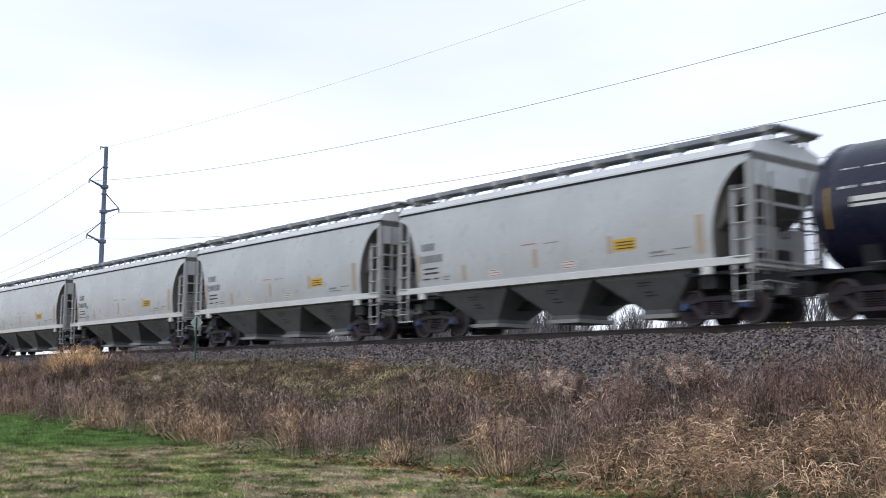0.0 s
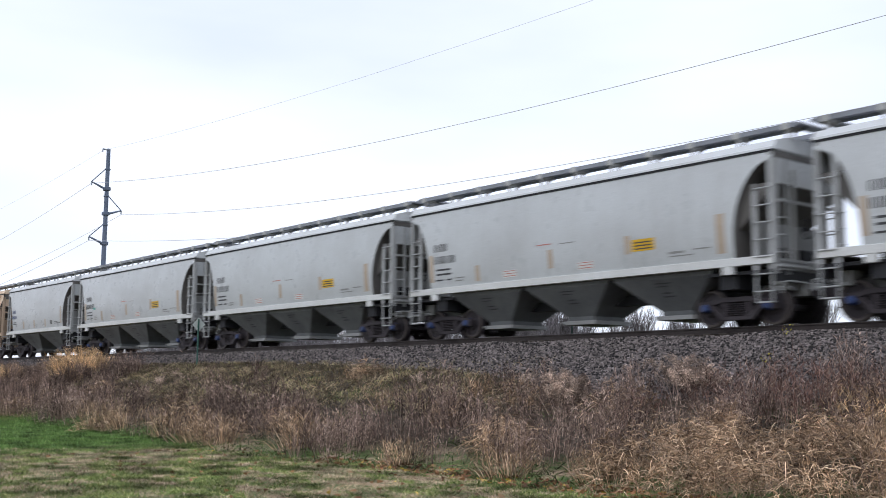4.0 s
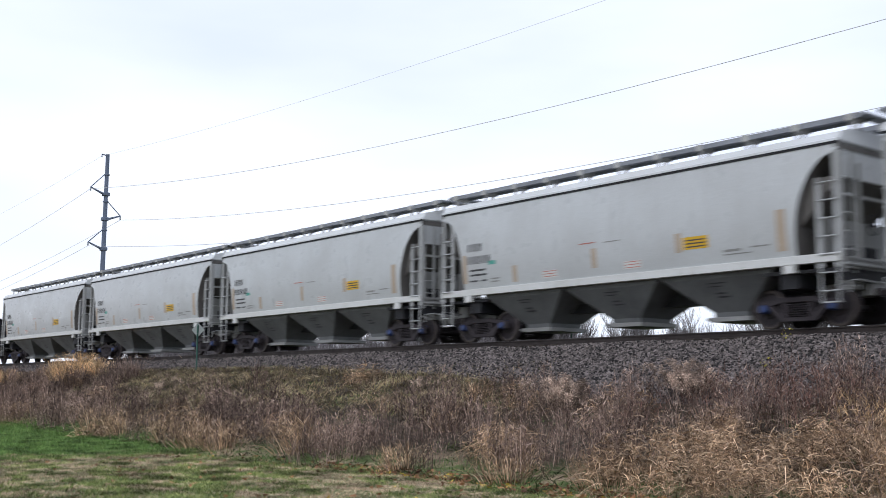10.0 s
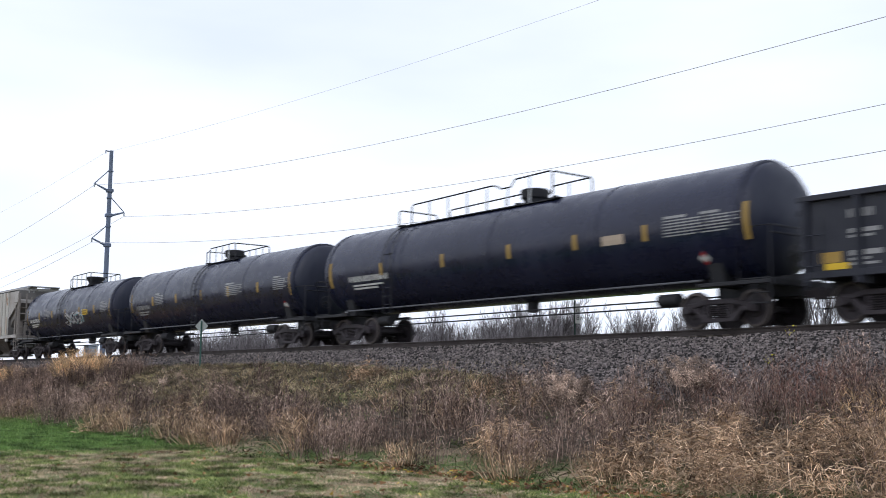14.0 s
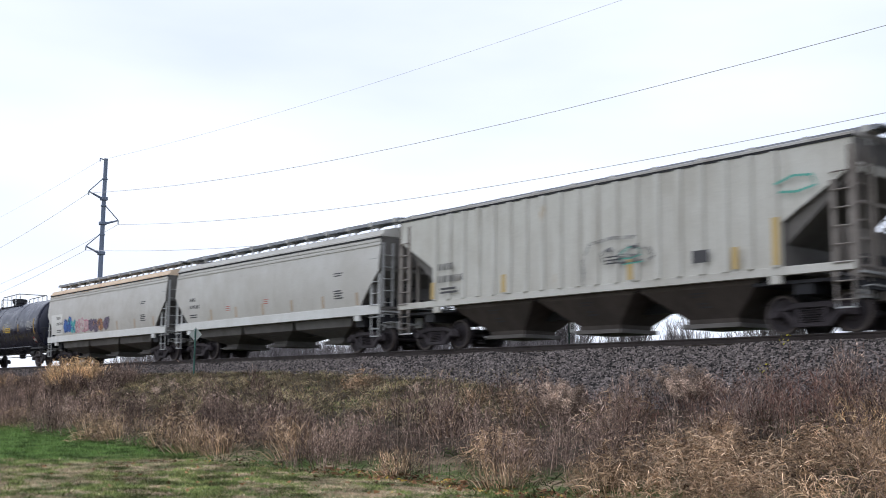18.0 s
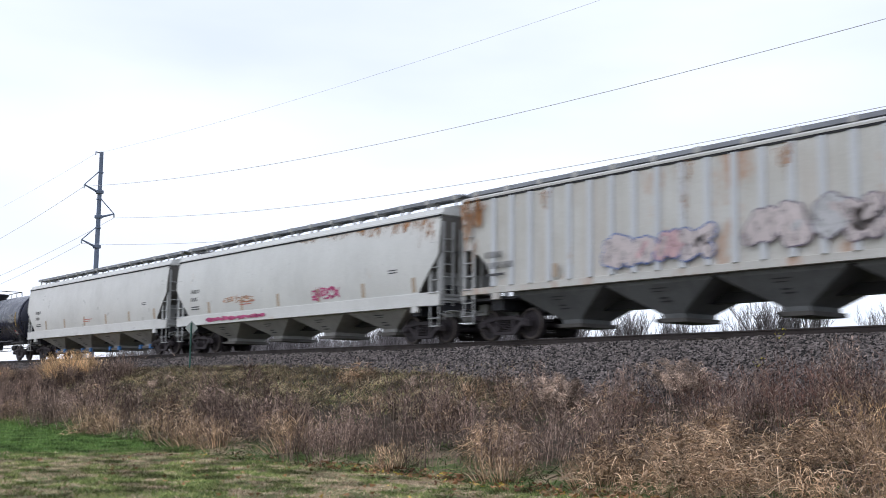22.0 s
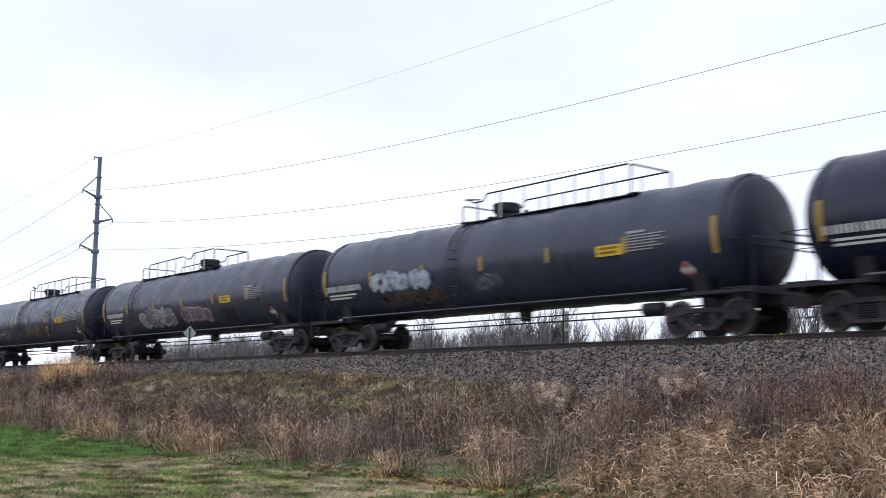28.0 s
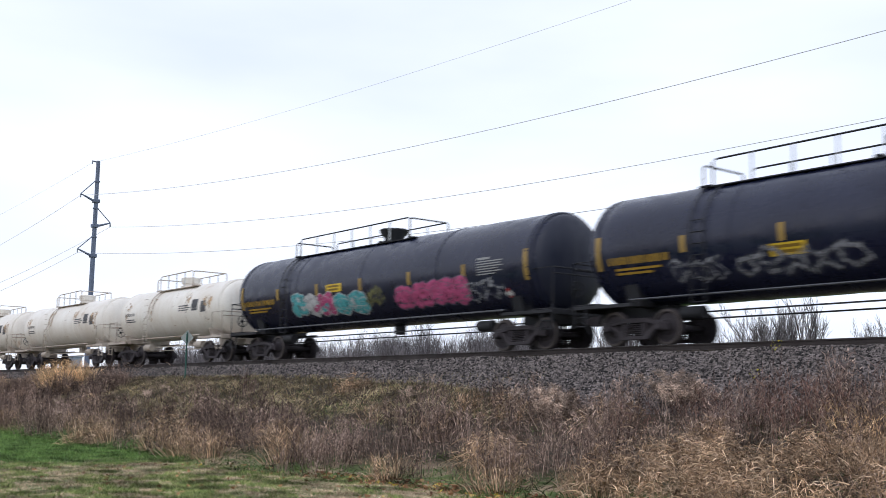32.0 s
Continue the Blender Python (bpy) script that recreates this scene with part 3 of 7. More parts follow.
def end_ladder_mesh(height, width, mat, step=0.36):
    s = Shape()
    for y in (0, width):
        s.box(-0.012, 0.012, y - 0.05, y + 0.05, 0.5, height)
    for i in range(int(height / step)):
        z = 0.18 + i * step
        s.tube([(0.012, 0, z), (0.06, 0, z), (0.06, width, z), (0.012, width, z)], 0.016, 5)
    return mesh_of("end_ladder", s, mat, 0)


def brake_wheel_mesh():
    s = Shape()
    ring = [(0.0, 0.24 * math.cos(a), 0.24 * math.sin(a)) for a in np.linspace(0, 2 * math.pi, 17)]
    s.tube(ring, 0.018, 6)
    for a in np.linspace(0, 2 * math.pi, 6)[:-1]:
        s.tube([(0, 0, 0), (0.0, 0.24 * math.cos(a), 0.24 * math.sin(a))], 0.012, 5)
    s.lathe([(-0.12, 0.05), (0.03, 0.05)], (0, 0, 0), "x", 10)
    return mesh_of("brake_wheel", s, M_UNDER, 40)


def bars_shape(x, z, widths, heights, y, gap=0.04, cell=0.0, skin=0.006):
    """Rows of bars that stand for lettering too small to read; cell cuts them into characters."""
    s = Shape()
    for w, h in zip(widths, heights):
        if cell:
            n = max(1, int(w / cell))
            for i in range(n):
                s.box(x + i * cell, x + i * cell + cell * 0.72, y - skin, y + skin, z - h, z)
        else:
            s.box(x, x + w, y - skin, y + skin, z - h, z)
        z -= h + gap
    return s


# ------------------------------------------------------------------ markings that follow a wagon's side
def patch(s, x0, x1, z0, z1, skin, rows=3, off=0.006, slant=0.0):
    """A thin painted oblong on the side whose surface is y = skin(z)."""
    v, f = [], []
    for i in range(rows + 1):
        z = z0 + (z1 - z0) * i / rows
        y = skin(z) - off
        dx = slant * (z - z0)
        v += [(x0 + dx, y, z), (x1 + dx, y, z)]
    for i in range(rows):
        f.append((2 * i, 2 * i + 1, 2 * i + 3, 2 * i + 2))
    return s.add(v, f)


def letters(s, x, z, rows, skin, gap=0.05, cell=0.0):
    """Rows of bars (width, height) for lettering; cell cuts a row into characters."""
    for w, h in rows:
        if cell:
            for i in range(max(1, int(w / cell))):
                a = x + i * cell
                patch(s, a, a + cell * 0.27, z - h, z, skin, 1)
                patch(s, a + cell * 0.45, a + cell * (0.72 if i % 3 else 0.6), z - h, z, skin, 1)
        else:
            patch(s, x, x + w, z - h, z, skin, 1)
        z -= h + gap
    return s


def stroke(s, pts, width, skin, off, tip=True):
    """A sprayed line through pairs (x, z), round at its joints and ends."""
    v, f = [], []
    n = len(pts)
    for i, (x, z) in enumerate(pts):
        a, b = pts[max(0, i - 1)], pts[min(n - 1, i + 1)]
        dx, dz = b[0] - a[0], b[1] - a[1]
        d = math.hypot(dx, dz) or 1
        nx, nz = -dz / d * width / 2, dx / d * width / 2
        for k in (-1, 1):
            zz = z + k * nz
            v.append((x + k * nx, skin(zz) - off, zz))
    for i in range(n - 1):
        f.append((2 * i, 2 * i + 1, 2 * i + 3, 2 * i + 2))
    s.add(v, f)
    if tip and width > 0.08:
        for x, z in pts:
            ring = [(x + width / 2 * math.cos(k * 0.7854), z + width / 2 * math.sin(k * 0.7854)) for k in range(8)]
            s.add([(p, skin(q) - off - 0.0004, q) for p, q in ring], [tuple(range(8))])
    return s


# swollen sprayed forms in a unit square: loops, hooks and zigzags
FORMS = (((0.5, 0.95), (0.1, 0.75), (0.15, 0.25), (0.55, 0.05), (0.95, 0.3), (0.85, 0.75), (0.45, 0.85), (0.35, 0.5)),
         ((0.9, 0.75), (0.5, 1.0), (0.05, 0.8), (0.6, 0.55), (0.95, 0.3), (0.45, 0.0), (0.0, 0.2), (0.3, 0.35)),
         ((0.0, 0.1), (0.25, 0.9), (0.45, 0.25), (0.65, 0.95), (0.75, 0.2), (1.05, 0.8)),
         ((0.1, 0.6), (0.3, 1.0), (0.75, 0.9), (0.95, 0.5), (0.6, 0.35), (0.2, 0.4), (0.35, 0.05), (1.0, 0.1)),
         ((1.0, 0.9), (0.3, 0.75), (0.05, 0.35), (0.4, 0.05), (0.8, 0.3), (0.55, 0.6)),
         ((0.0, 0.85), (0.5, 0.6), (1.0, 0.95), (0.7, 0.5), (0.9, 0.05), (0.45, 0.35), (0.05, 0.0)))


def graffiti(car, x, z, w, h, skin, colours, seed, count=5, label="sprayed graffiti letters", bold=0.3):
    """Swollen letters, no real word: fills in the first colours over an outline in the last; a thin tag where bold is small."""
    r = random.Random(seed)
    mats = list(dict.fromkeys(colours))
    layers = [Shape() for _ in mats]
    step = w / count
    wide = max(0.04, step * bold)
    rim = mats.index(colours[-1])
    for i in range(count):
        form = FORMS[r.randrange(len(FORMS))]
        tall, drop, lean = h * r.uniform(0.78, 1.0), h * r.uniform(0, 0.12), r.uniform(-0.12, 0.18) * step
        hw = step * r.uniform(1.1, 1.35)
        pts = [(x + i * step + wide * 0.3 + (hw - wide) * (a + r.uniform(-0.12, 0.12)) + lean * b, z + drop + wide / 2 + (tall - wide) * b) for a, b in form]
        if wide <= 0.09:
            pts = [(p + (p - x - (i + 0.5) * step) * 0.5 + r.uniform(-0.08, 0.08), q) for p, q in pts]
        c = mats.index(colours[i % max(1, len(colours) - 1)])
        lift = 0.012 + 0.0012 * i
        if wide > 0.09:
            stroke(layers[rim], pts, wide + 0.07, skin, lift - 0.006)
            stroke(layers[c], pts, wide, skin, lift)
            if len(colours) > 2:
                other = mats.index(colours[(i + 1) % (len(colours) - 1)])
                q = r.randrange(len(pts) - 1)
                stroke(layers[other], pts[q:q + 2], wide * 0.4, skin, lift + 0.004)
        else:
            stroke(layers[c], pts, wide, skin, lift, False)
            stroke(layers[c], [(p + r.uniform(-0.1, 0.1), q + r.uniform(-0.08, 0.08)) for p, q in pts], wide * 0.6, skin, lift + 0.002, False)
            if i % 2:
                stroke(layers[rim], [(p + wide * 0.8, q - wide * 0.5) for p, q in pts], wide * 0.6, skin, lift - 0.004, False)
    me = mesh_of("graffiti", joined(layers), mats[0])
    for m in mats[1:]:
        me.materials.append(m)
    counts, k = [len(l.f) for l in layers], 0
    if len(me.polygons) == sum(counts):
        for c, cnt in enumerate(counts):
            for p in range(k, k + cnt):
                me.polygons[p].material_index = c
            k += cnt
    return part("graffiti", me, None, car, label)


def joined(layers):
    s = Shape()
    for l in layers:
        s.add(l.v, l.f)
    return s


def strips_on(car, spots, mat, skin, label="reflector strip", rows=2, name="reflector_strip"):
    """Separate reflector strips (x0, x1, z0, z1)."""
    for x0, x1, z0, z1 in spots:
        part(name, patch(Shape(), x0, x1, z0, z1, skin, rows), mat, car, label)


def stains(car, spots, skin, seed, mat=None, label="orange-brown rust stain"):
    """Ragged rust stains that run down the side: a torn top edge and many thin drips."""
    for i, (x, z, w, h) in enumerate(spots):
        r = random.Random(seed + i)
        s = Shape()
        n = max(4, int(w / 0.07))
        body = [max(0.15, min(1, 0.75 + 0.5 * math.sin(k * 0.9 + seed) + r.uniform(-0.35, 0.35))) * math.sin(math.pi * (k + 0.7) / (n + 0.4)) for k in range(n)]
        for k in range(n):
            a = x - w / 2 + w * k / n
            d = h * body[k]
            up = h * 0.25 * r.uniform(0, 1) * body[k]
            patch(s, a, a + w / n * r.uniform(0.7, 1.05), z - d, z + up, skin, 3, 0.006 + 0.0005 * (k % 2))
            if r.random() < 0.35:
                patch(s, a + 0.01, a + 0.035, z - d - h * r.uniform(0.1, 0.7), z - d, skin, 2, 0.006)
        part("rust_stain", s, mat or G_RUST, car, label)


# ------------------------------------------------------------------ covered hopper wagon
def hopper(length, bays, body_mat, label, roof_mat=None, ribs=0, curved=True, sill_mat=None, bay_mat=None, frame_mat=None, eave=4.2, sill=1.44, cut="curve", blue=False, board="bracket", gate_low=0.38, inset=1.15, straps=True, truck_in=2.05, gate_mat=None, foot=0.15, clear=0.75, deep=0.0, knee=None, cut_lo=0.12, cut_hi=0.93, walk_up=0.68, roof_h=1.0, rib_mat=None, ladder_mat=None, front=0.68, lip_mat=None):
    car = thing("covered_hopper_wagon", None, None, label, "hopper wagon", "wagons of the passing freight train")
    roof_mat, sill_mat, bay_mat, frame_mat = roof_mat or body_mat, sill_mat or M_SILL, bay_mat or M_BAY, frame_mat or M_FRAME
    half, end = length / 2, length / 2 - 0.55
    low = sill + 0.2

    def wide(z):
        if not curved:
            return 1.53
        u = (z - low) / (eave - low)
        return 1.53 + 0.10 * math.sin(math.pi * min(max(u, 0), 1) ** 0.9) - 0.05 * max(0, u - 0.7)

    def skin(z):
        return -wide(z)

    def reach(z):
        """Half-length of the side sheet: full at the roof, cut back lower down."""
        u = (z - low) / (eave - low)
        k = min(1, max(0, (u - cut_lo) / (cut_hi - cut_lo)))
        return end - inset * (math.sqrt(1 - k * k) if cut == "curve" else 1 - k)

    rings = []
    levels = [low, low + 0.02] + [low + (eave - low) * k / 16 for k in range(1, 17)]
    for z in levels:
        w, a = wide(z), reach(z)
        rings.append([(-a, -w, z), (a, -w, z), (a, w, z), (-a, w, z)])
    shell = mesh_of("body", Shape().loft(rings), body_mat, 40)
    # body faces turned to the ends take the darker, shade-painted tone
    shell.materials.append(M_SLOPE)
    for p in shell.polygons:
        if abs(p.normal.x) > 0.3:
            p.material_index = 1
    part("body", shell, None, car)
    # slope sheets behind the cut-back ends, dark with shade set in the paint
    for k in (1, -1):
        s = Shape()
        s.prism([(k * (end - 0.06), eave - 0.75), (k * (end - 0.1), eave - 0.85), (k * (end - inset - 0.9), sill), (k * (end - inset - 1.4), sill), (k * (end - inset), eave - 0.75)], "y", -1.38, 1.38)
        part("slope_sheet", s, M_SLOPE, car, "sloping end sheet with painted-in shade")
    # roof with a rolled eave
    w0 = wide(eave)
    prof = [(-w0 - 0.035, eave + 0.03), (-w0 - 0.03, eave + 0.09), (-w0 * 0.97, eave + 0.12), (-w0 * 0.93, eave + 0.12 + 0.14 * roof_h), (-w0 * 0.62, eave + 0.12 + 0.26 * roof_h), (-0.35, eave + 0.12 + 0.3 * roof_h), (0.35, eave + 0.12 + 0.3 * roof_h), (w0 * 0.62, eave + 0.12 + 0.26 * roof_h), (w0 * 0.93, eave + 0.12 + 0.14 * roof_h), (w0 * 0.97, eave + 0.12), (w0 + 0.03, eave + 0.09), (w0 + 0.035, eave + 0.03)]
    part("roof", Shape().prism(prof, "x", -end - 0.03, end + 0.03), roof_mat, car, smooth=40)
    # black strip for the seam and the shadow line below the roof edge
    s = Shape()
    for k in (-1, 1):
        s.box(-end, end, k * (w0 + 0.002) - 0.02, k * (w0 + 0.002) + 0.02, eave - 0.03, eave + 0.03)
    part("eave_seam", s, M_UNDER, car, "dark seam and painted-in shadow under the eave")
    s = Shape().box(-end + 1.0, end - 1.0, -0.3, 0.3, eave + 0.115 + 0.3 * roof_h, eave + 0.2 + 0.3 * roof_h)
    hatch = part("hatch_trough", s, roof_mat, car, "long loading hatch along the roof", bevel=0.03)
    n = int(length / 2.2)
    for i in range(n):
        x = -end + 1.2 + (2 * end - 2.4) * (i + 0.5) / n
        part("hatch_lid", shared("hatch_lid", lambda: mesh_of("hatch_lid", Shape().box(-0.85, 0.85, -0.34, 0.34, 0, 0.05), M_DECK, 0, 0.02)), None, hatch).location = (x, 0, eave + 0.2 + 0.3 * roof_h)
    # running boards on brackets beside the hatches
    top = eave + walk_up
    for y in (-0.72, 0.72):
        s = Shape().box(-end - 0.3, end + 0.3, y - 0.225, y + 0.225, top, top + 0.035)
        walkway = part("running_board", s, M_DECK, car, "grey steel roof walkway")
        for q in (-0.243, 0.243):
            part("edge_angle", Shape().box(-end - 0.3, end + 0.3, y + q - 0.013, y + q + 0.013, top - 0.075, top + 0.045), M_DECK, walkway)
        m = max(6, int(length / 1.55))
        br = shared("board_bracket", lambda: mesh_of("board_bracket", Shape().box(-0.09, 0.09, -0.275, 0.275, -0.10, 0.06).box(-0.03, 0.03, -0.2, -0.15, -0.4, -0.1).box(-0.03, 0.03, 0.1, 0.16, -0.36, -0.1), M_SIGN))
        for i in range(m + 1):
            part("board_bracket", br, None, walkway).location = (-end + 2 * end * i / m, y, top)
    for k in (-1, 1):
        s = Shape().box(k * end - 0.2 + 0.22 * k, k * end + 0.2 + 0.22 * k, -0.95, 0.95, top - 0.02, top + 0.03)
        part("end_platform", s, M_DECK, car)
    # sills and the ends' frames
    for y in (-1, 1):
        s = Shape().box(-end + 0.02, end - 0.02, y * 1.55 - 0.03, y * 1.55 + 0.03, sill - deep, low + 0.005)
        s.box(-end + 0.02, end - 0.02, y * 1.49 - 0.07, y * 1.49 + 0.07, sill - deep, sill - deep + 0.025)
        part("side_sill", s, sill_mat, car, "pale side sill", bevel=0.008)
        for k in (-1, 1):
            p = Shape().box(k * (end - inset - 0.22) - 0.16, k * (end - inset - 0.22) + 0.16, y * 1.52 - 0.06, y * 1.52 + 0.06, sill - deep - 0.2, sill - deep - 0.002)
            part("jacking_pad", p, sill_mat, car, bevel=0.01)
    lh = eave - 0.2 - (sill - 0.75)
    lm = ladder_mat or M_LADDER
    for k in (-1, 1):
        for y in (-1, 1):
            xx = k * (end - 0.07)
            s = Shape().box(xx - 0.07, xx + 0.07, y * 1.48 - 0.05, y * 1.48 + 0.05, sill - 0.1, eave)
            part("corner_post", s, frame_mat, car, bevel=0.01)
            if k > 0:
                part("inner_post", Shape().box(end - 0.66, end - 0.58, y * 1.44 - 0.035, y * 1.44 + 0.035, sill, eave - 0.75), frame_mat, car)
            lad = part("ladder", shared(("ladder", round(lh, 2), lm), lambda: ladder_mesh(lh, 0.46, lm, 0.42, 0.019)), None, car, "pale steel side ladder")
            lad.location = (k * (end - 0.32) - 0.23, y * 1.53, sill - 0.75)
            if y > 0:
                lad.rotation_euler = (0, 0, math.pi)
                lad.location.x += 0.46
            el = part("end_ladder", shared(("end_ladder", round(lh, 2), lm), lambda: end_ladder_mesh(lh, 0.42, lm, 0.42)), None, car)
            el.location = (k * (end + 0.02), -1.45 if y < 0 else 1.03, sill - 0.75)
            if k < 0:
                el.rotation_euler = (0, 0, math.pi)
                el.location.y = -1.03 if y < 0 else 1.45
        s = Shape().box(k * end - 0.05, k * end + 0.05, -1.5, 1.5, sill - 0.15, sill + 0.12)
        s.box(k * (end - 0.65) - 0.7, k * (end - 0.65) + 0.65, -0.3, 0.3, 0.72, 1.05)
        s.box(k * (end - 0.02) - 0.05, k * (end - 0.02) + 0.05, -0.75, -0.67, sill, eave - 0.4)
        s.box(k * (end - 0.02) - 0.05, k * (end - 0.02) + 0.05, 0.67, 0.75, sill, eave - 0.4)
        part("end_sill", s, frame_mat, car, bevel=0.01)
        s = Shape().box(k * (end - 0.03) - 0.02, k * (end - 0.03) + 0.02, -1.46, 1.46, eave - 0.8, eave + 0.02)
        part("end_sheet", s, body_mat, car)
        s = Shape().box(k * (end + 0.05) - 0.06, k * (end + 0.05) + 0.06, -1.5, 1.5, sill - 0.08, sill - 0.03)
        s.box(k * (end - 0.3) - 0.35, k * (end - 0.3) + 0.35, -1.45, 1.45, sill + 0.02, sill + 0.05)
        part("crossover_step", s, M_LADDER, car)
        s = Shape().box(k * (end - inset - 1.0), k * (end - 0.1), -1.4, 1.4, sill - 0.2, sill - 0.12)
        s.box(k * (end - 0.12), k * (end + 0.02), -1.42, 1.42, sill - 0.42, sill - 0.12)
        s.box(k * (half - truck_in - 0.25), k * (half - truck_in + 0.25), -1.35, 1.35, 0.9, sill - 0.2)
        part("shear_plate", s, M_UNDER, car)
        if k > 0:
            part("lower_end_panel", Shape().box(end - 0.56, end - 0.5, -1.4, 1.4, sill, sill + 1.08), frame_mat, car, bevel=0.01)
            part("cross_brace", Shape().box(end - 0.04, end + 0.0, -1.42, 1.42, sill + 1.52, sill + 1.6), frame_mat, car)
        s = Shape().tube([(k * (end - 0.25), -1.3, sill - 0.5), (k * (end - 0.25), 1.3, sill - 0.5)], 0.03, 6).box(k * (end - 0.5), k * (end - 0.1), -0.9, -0.45, sill - 0.6, sill - 0.25).box(k * (end - 0.5), k * (end - 0.1), 0.3, 0.8, sill - 0.55, sill - 0.25)
        part("brake_rigging", s, M_FRAME, car)
        lever = Shape().tube([(k * (end + 0.12), -1.46, 0.72), (k * (end + 0.12), -1.46, 0.98), (k * (end + 0.16), -1.2, 1.02), (k * (end + 0.35), -0.25, 0.96)], 0.02, 6)
        part("uncoupling_lever", lever, M_LADDER, car, "pale bent uncoupling lever")
        part("sill_step", Shape().box(k * (end - 0.32) - 0.23, k * (end - 0.32) + 0.23, -1.56, -1.44, 0.5, 0.535).box(k * (end - 0.32) - 0.23, k * (end - 0.32) - 0.2, -1.54, -1.5, 0.5, sill - 0.6).box(k * (end - 0.32) + 0.2, k * (end - 0.32) + 0.23, -1.54, -1.5, 0.5, sill - 0.6), M_LADDER, car)
    bw = part("brake_wheel", shared("brake_wheel", brake_wheel_mesh), None, car)
    bw.location = (end + 0.12, -0.35, 2.35)
    s = Shape().tube([(end - 0.55, -0.2, sill + 0.35), (end - 0.55, -0.9, sill + 0.35)], 0.16, 12)
    part("brake_cylinder", s, M_UNDER, car, smooth=40)
    part("air_reservoir", Shape().box(end - 0.75, end - 0.4, 0.2, 0.75, sill + 0.1, sill + 0.5), M_UNDER, car, bevel=0.04)
    # discharge bays
    span = 2 * (end - inset - clear)
    one = span / bays
    for i in range(bays):
        x = -span / 2 + one * (i + 0.5)
        a, g = one / 2 - 0.02, one * foot
        kz = sill - deep - 0.12 if knee is None else knee
        box = lambda q, y, z: [(x - q, -y, z), (x + q, -y, z), (x + q, y, z), (x - q, y, z)]
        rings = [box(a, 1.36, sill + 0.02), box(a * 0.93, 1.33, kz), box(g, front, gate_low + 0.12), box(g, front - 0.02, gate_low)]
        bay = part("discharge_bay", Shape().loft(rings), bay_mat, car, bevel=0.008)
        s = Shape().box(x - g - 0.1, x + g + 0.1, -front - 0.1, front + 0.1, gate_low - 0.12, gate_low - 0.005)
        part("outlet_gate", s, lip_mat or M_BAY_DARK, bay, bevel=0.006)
        for q in (-1, 1) if gate_mat is M_GATE_BLUE else ():
            part("gate_end", Shape().box(x + q * (g + 0.2) - 0.1, x + q * (g + 0.2) + 0.1, -front - 0.16, -front - 0.02, gate_low - 0.14, gate_low + 0.08), gate_mat or M_FRAME, bay, bevel=0.01)
        part("gate_shaft", Shape().tube([(x - g - 0.05, -front - 0.2, gate_low - 0.06), (x - g - 0.05, front + 0.2, gate_low - 0.06)], 0.035, 6), gate_mat or M_FRAME, bay)
        s = Shape()
        sk = lambda z: -front - 0.02 - (1.33 - front) * (z - gate_low - 0.12) / (kz - gate_low - 0.12)
        letters(s, x - 0.28, kz - 0.1, [(0.55, 0.03), (0.4, 0.025)], sk)
        letters(s, x - 0.16, kz - 0.34, [(0.3, 0.04), (0.38, 0.04)], sk)
        part("bay_stencil", s, D_LETTER, bay)
    s = Shape().box(-end + 0.3, end - 0.3, -0.2, 0.2, 0.78, 1.05)
    part("centre_sill", s, M_UNDER, car)
    s = Shape().tube([(-end + 2.4, -1.3, sill - 0.06), (end - 2.4, -1.3, sill - 0.06)], 0.02, 6)
    part("brake_pipe", s, M_UNDER, car)
    if ribs:
        me = mesh_of("side_rib", Shape().prism([(-0.11, 0.0), (0.11, 0.0), (0.07, -0.10), (-0.07, -0.10)], "z", low, eave - 0.04), rib_mat or body_mat, 0, 0.01)
        lim = end - inset - 0.15
        for i in range(ribs):
            x = -lim + 2 * lim * i / (ribs - 1)
            for y in (-1, 1):
                o = part("side_rib", me, None, car)
                o.location = (x, y * 1.535, 0)
                if y > 0:
                    o.rotation_euler = (0, 0, math.pi)
    add_truck(car, half - truck_in, blue)
    add_truck(car, -half + truck_in, blue)
    add_couplers(car, half)
    return car, skin, end, low, eave


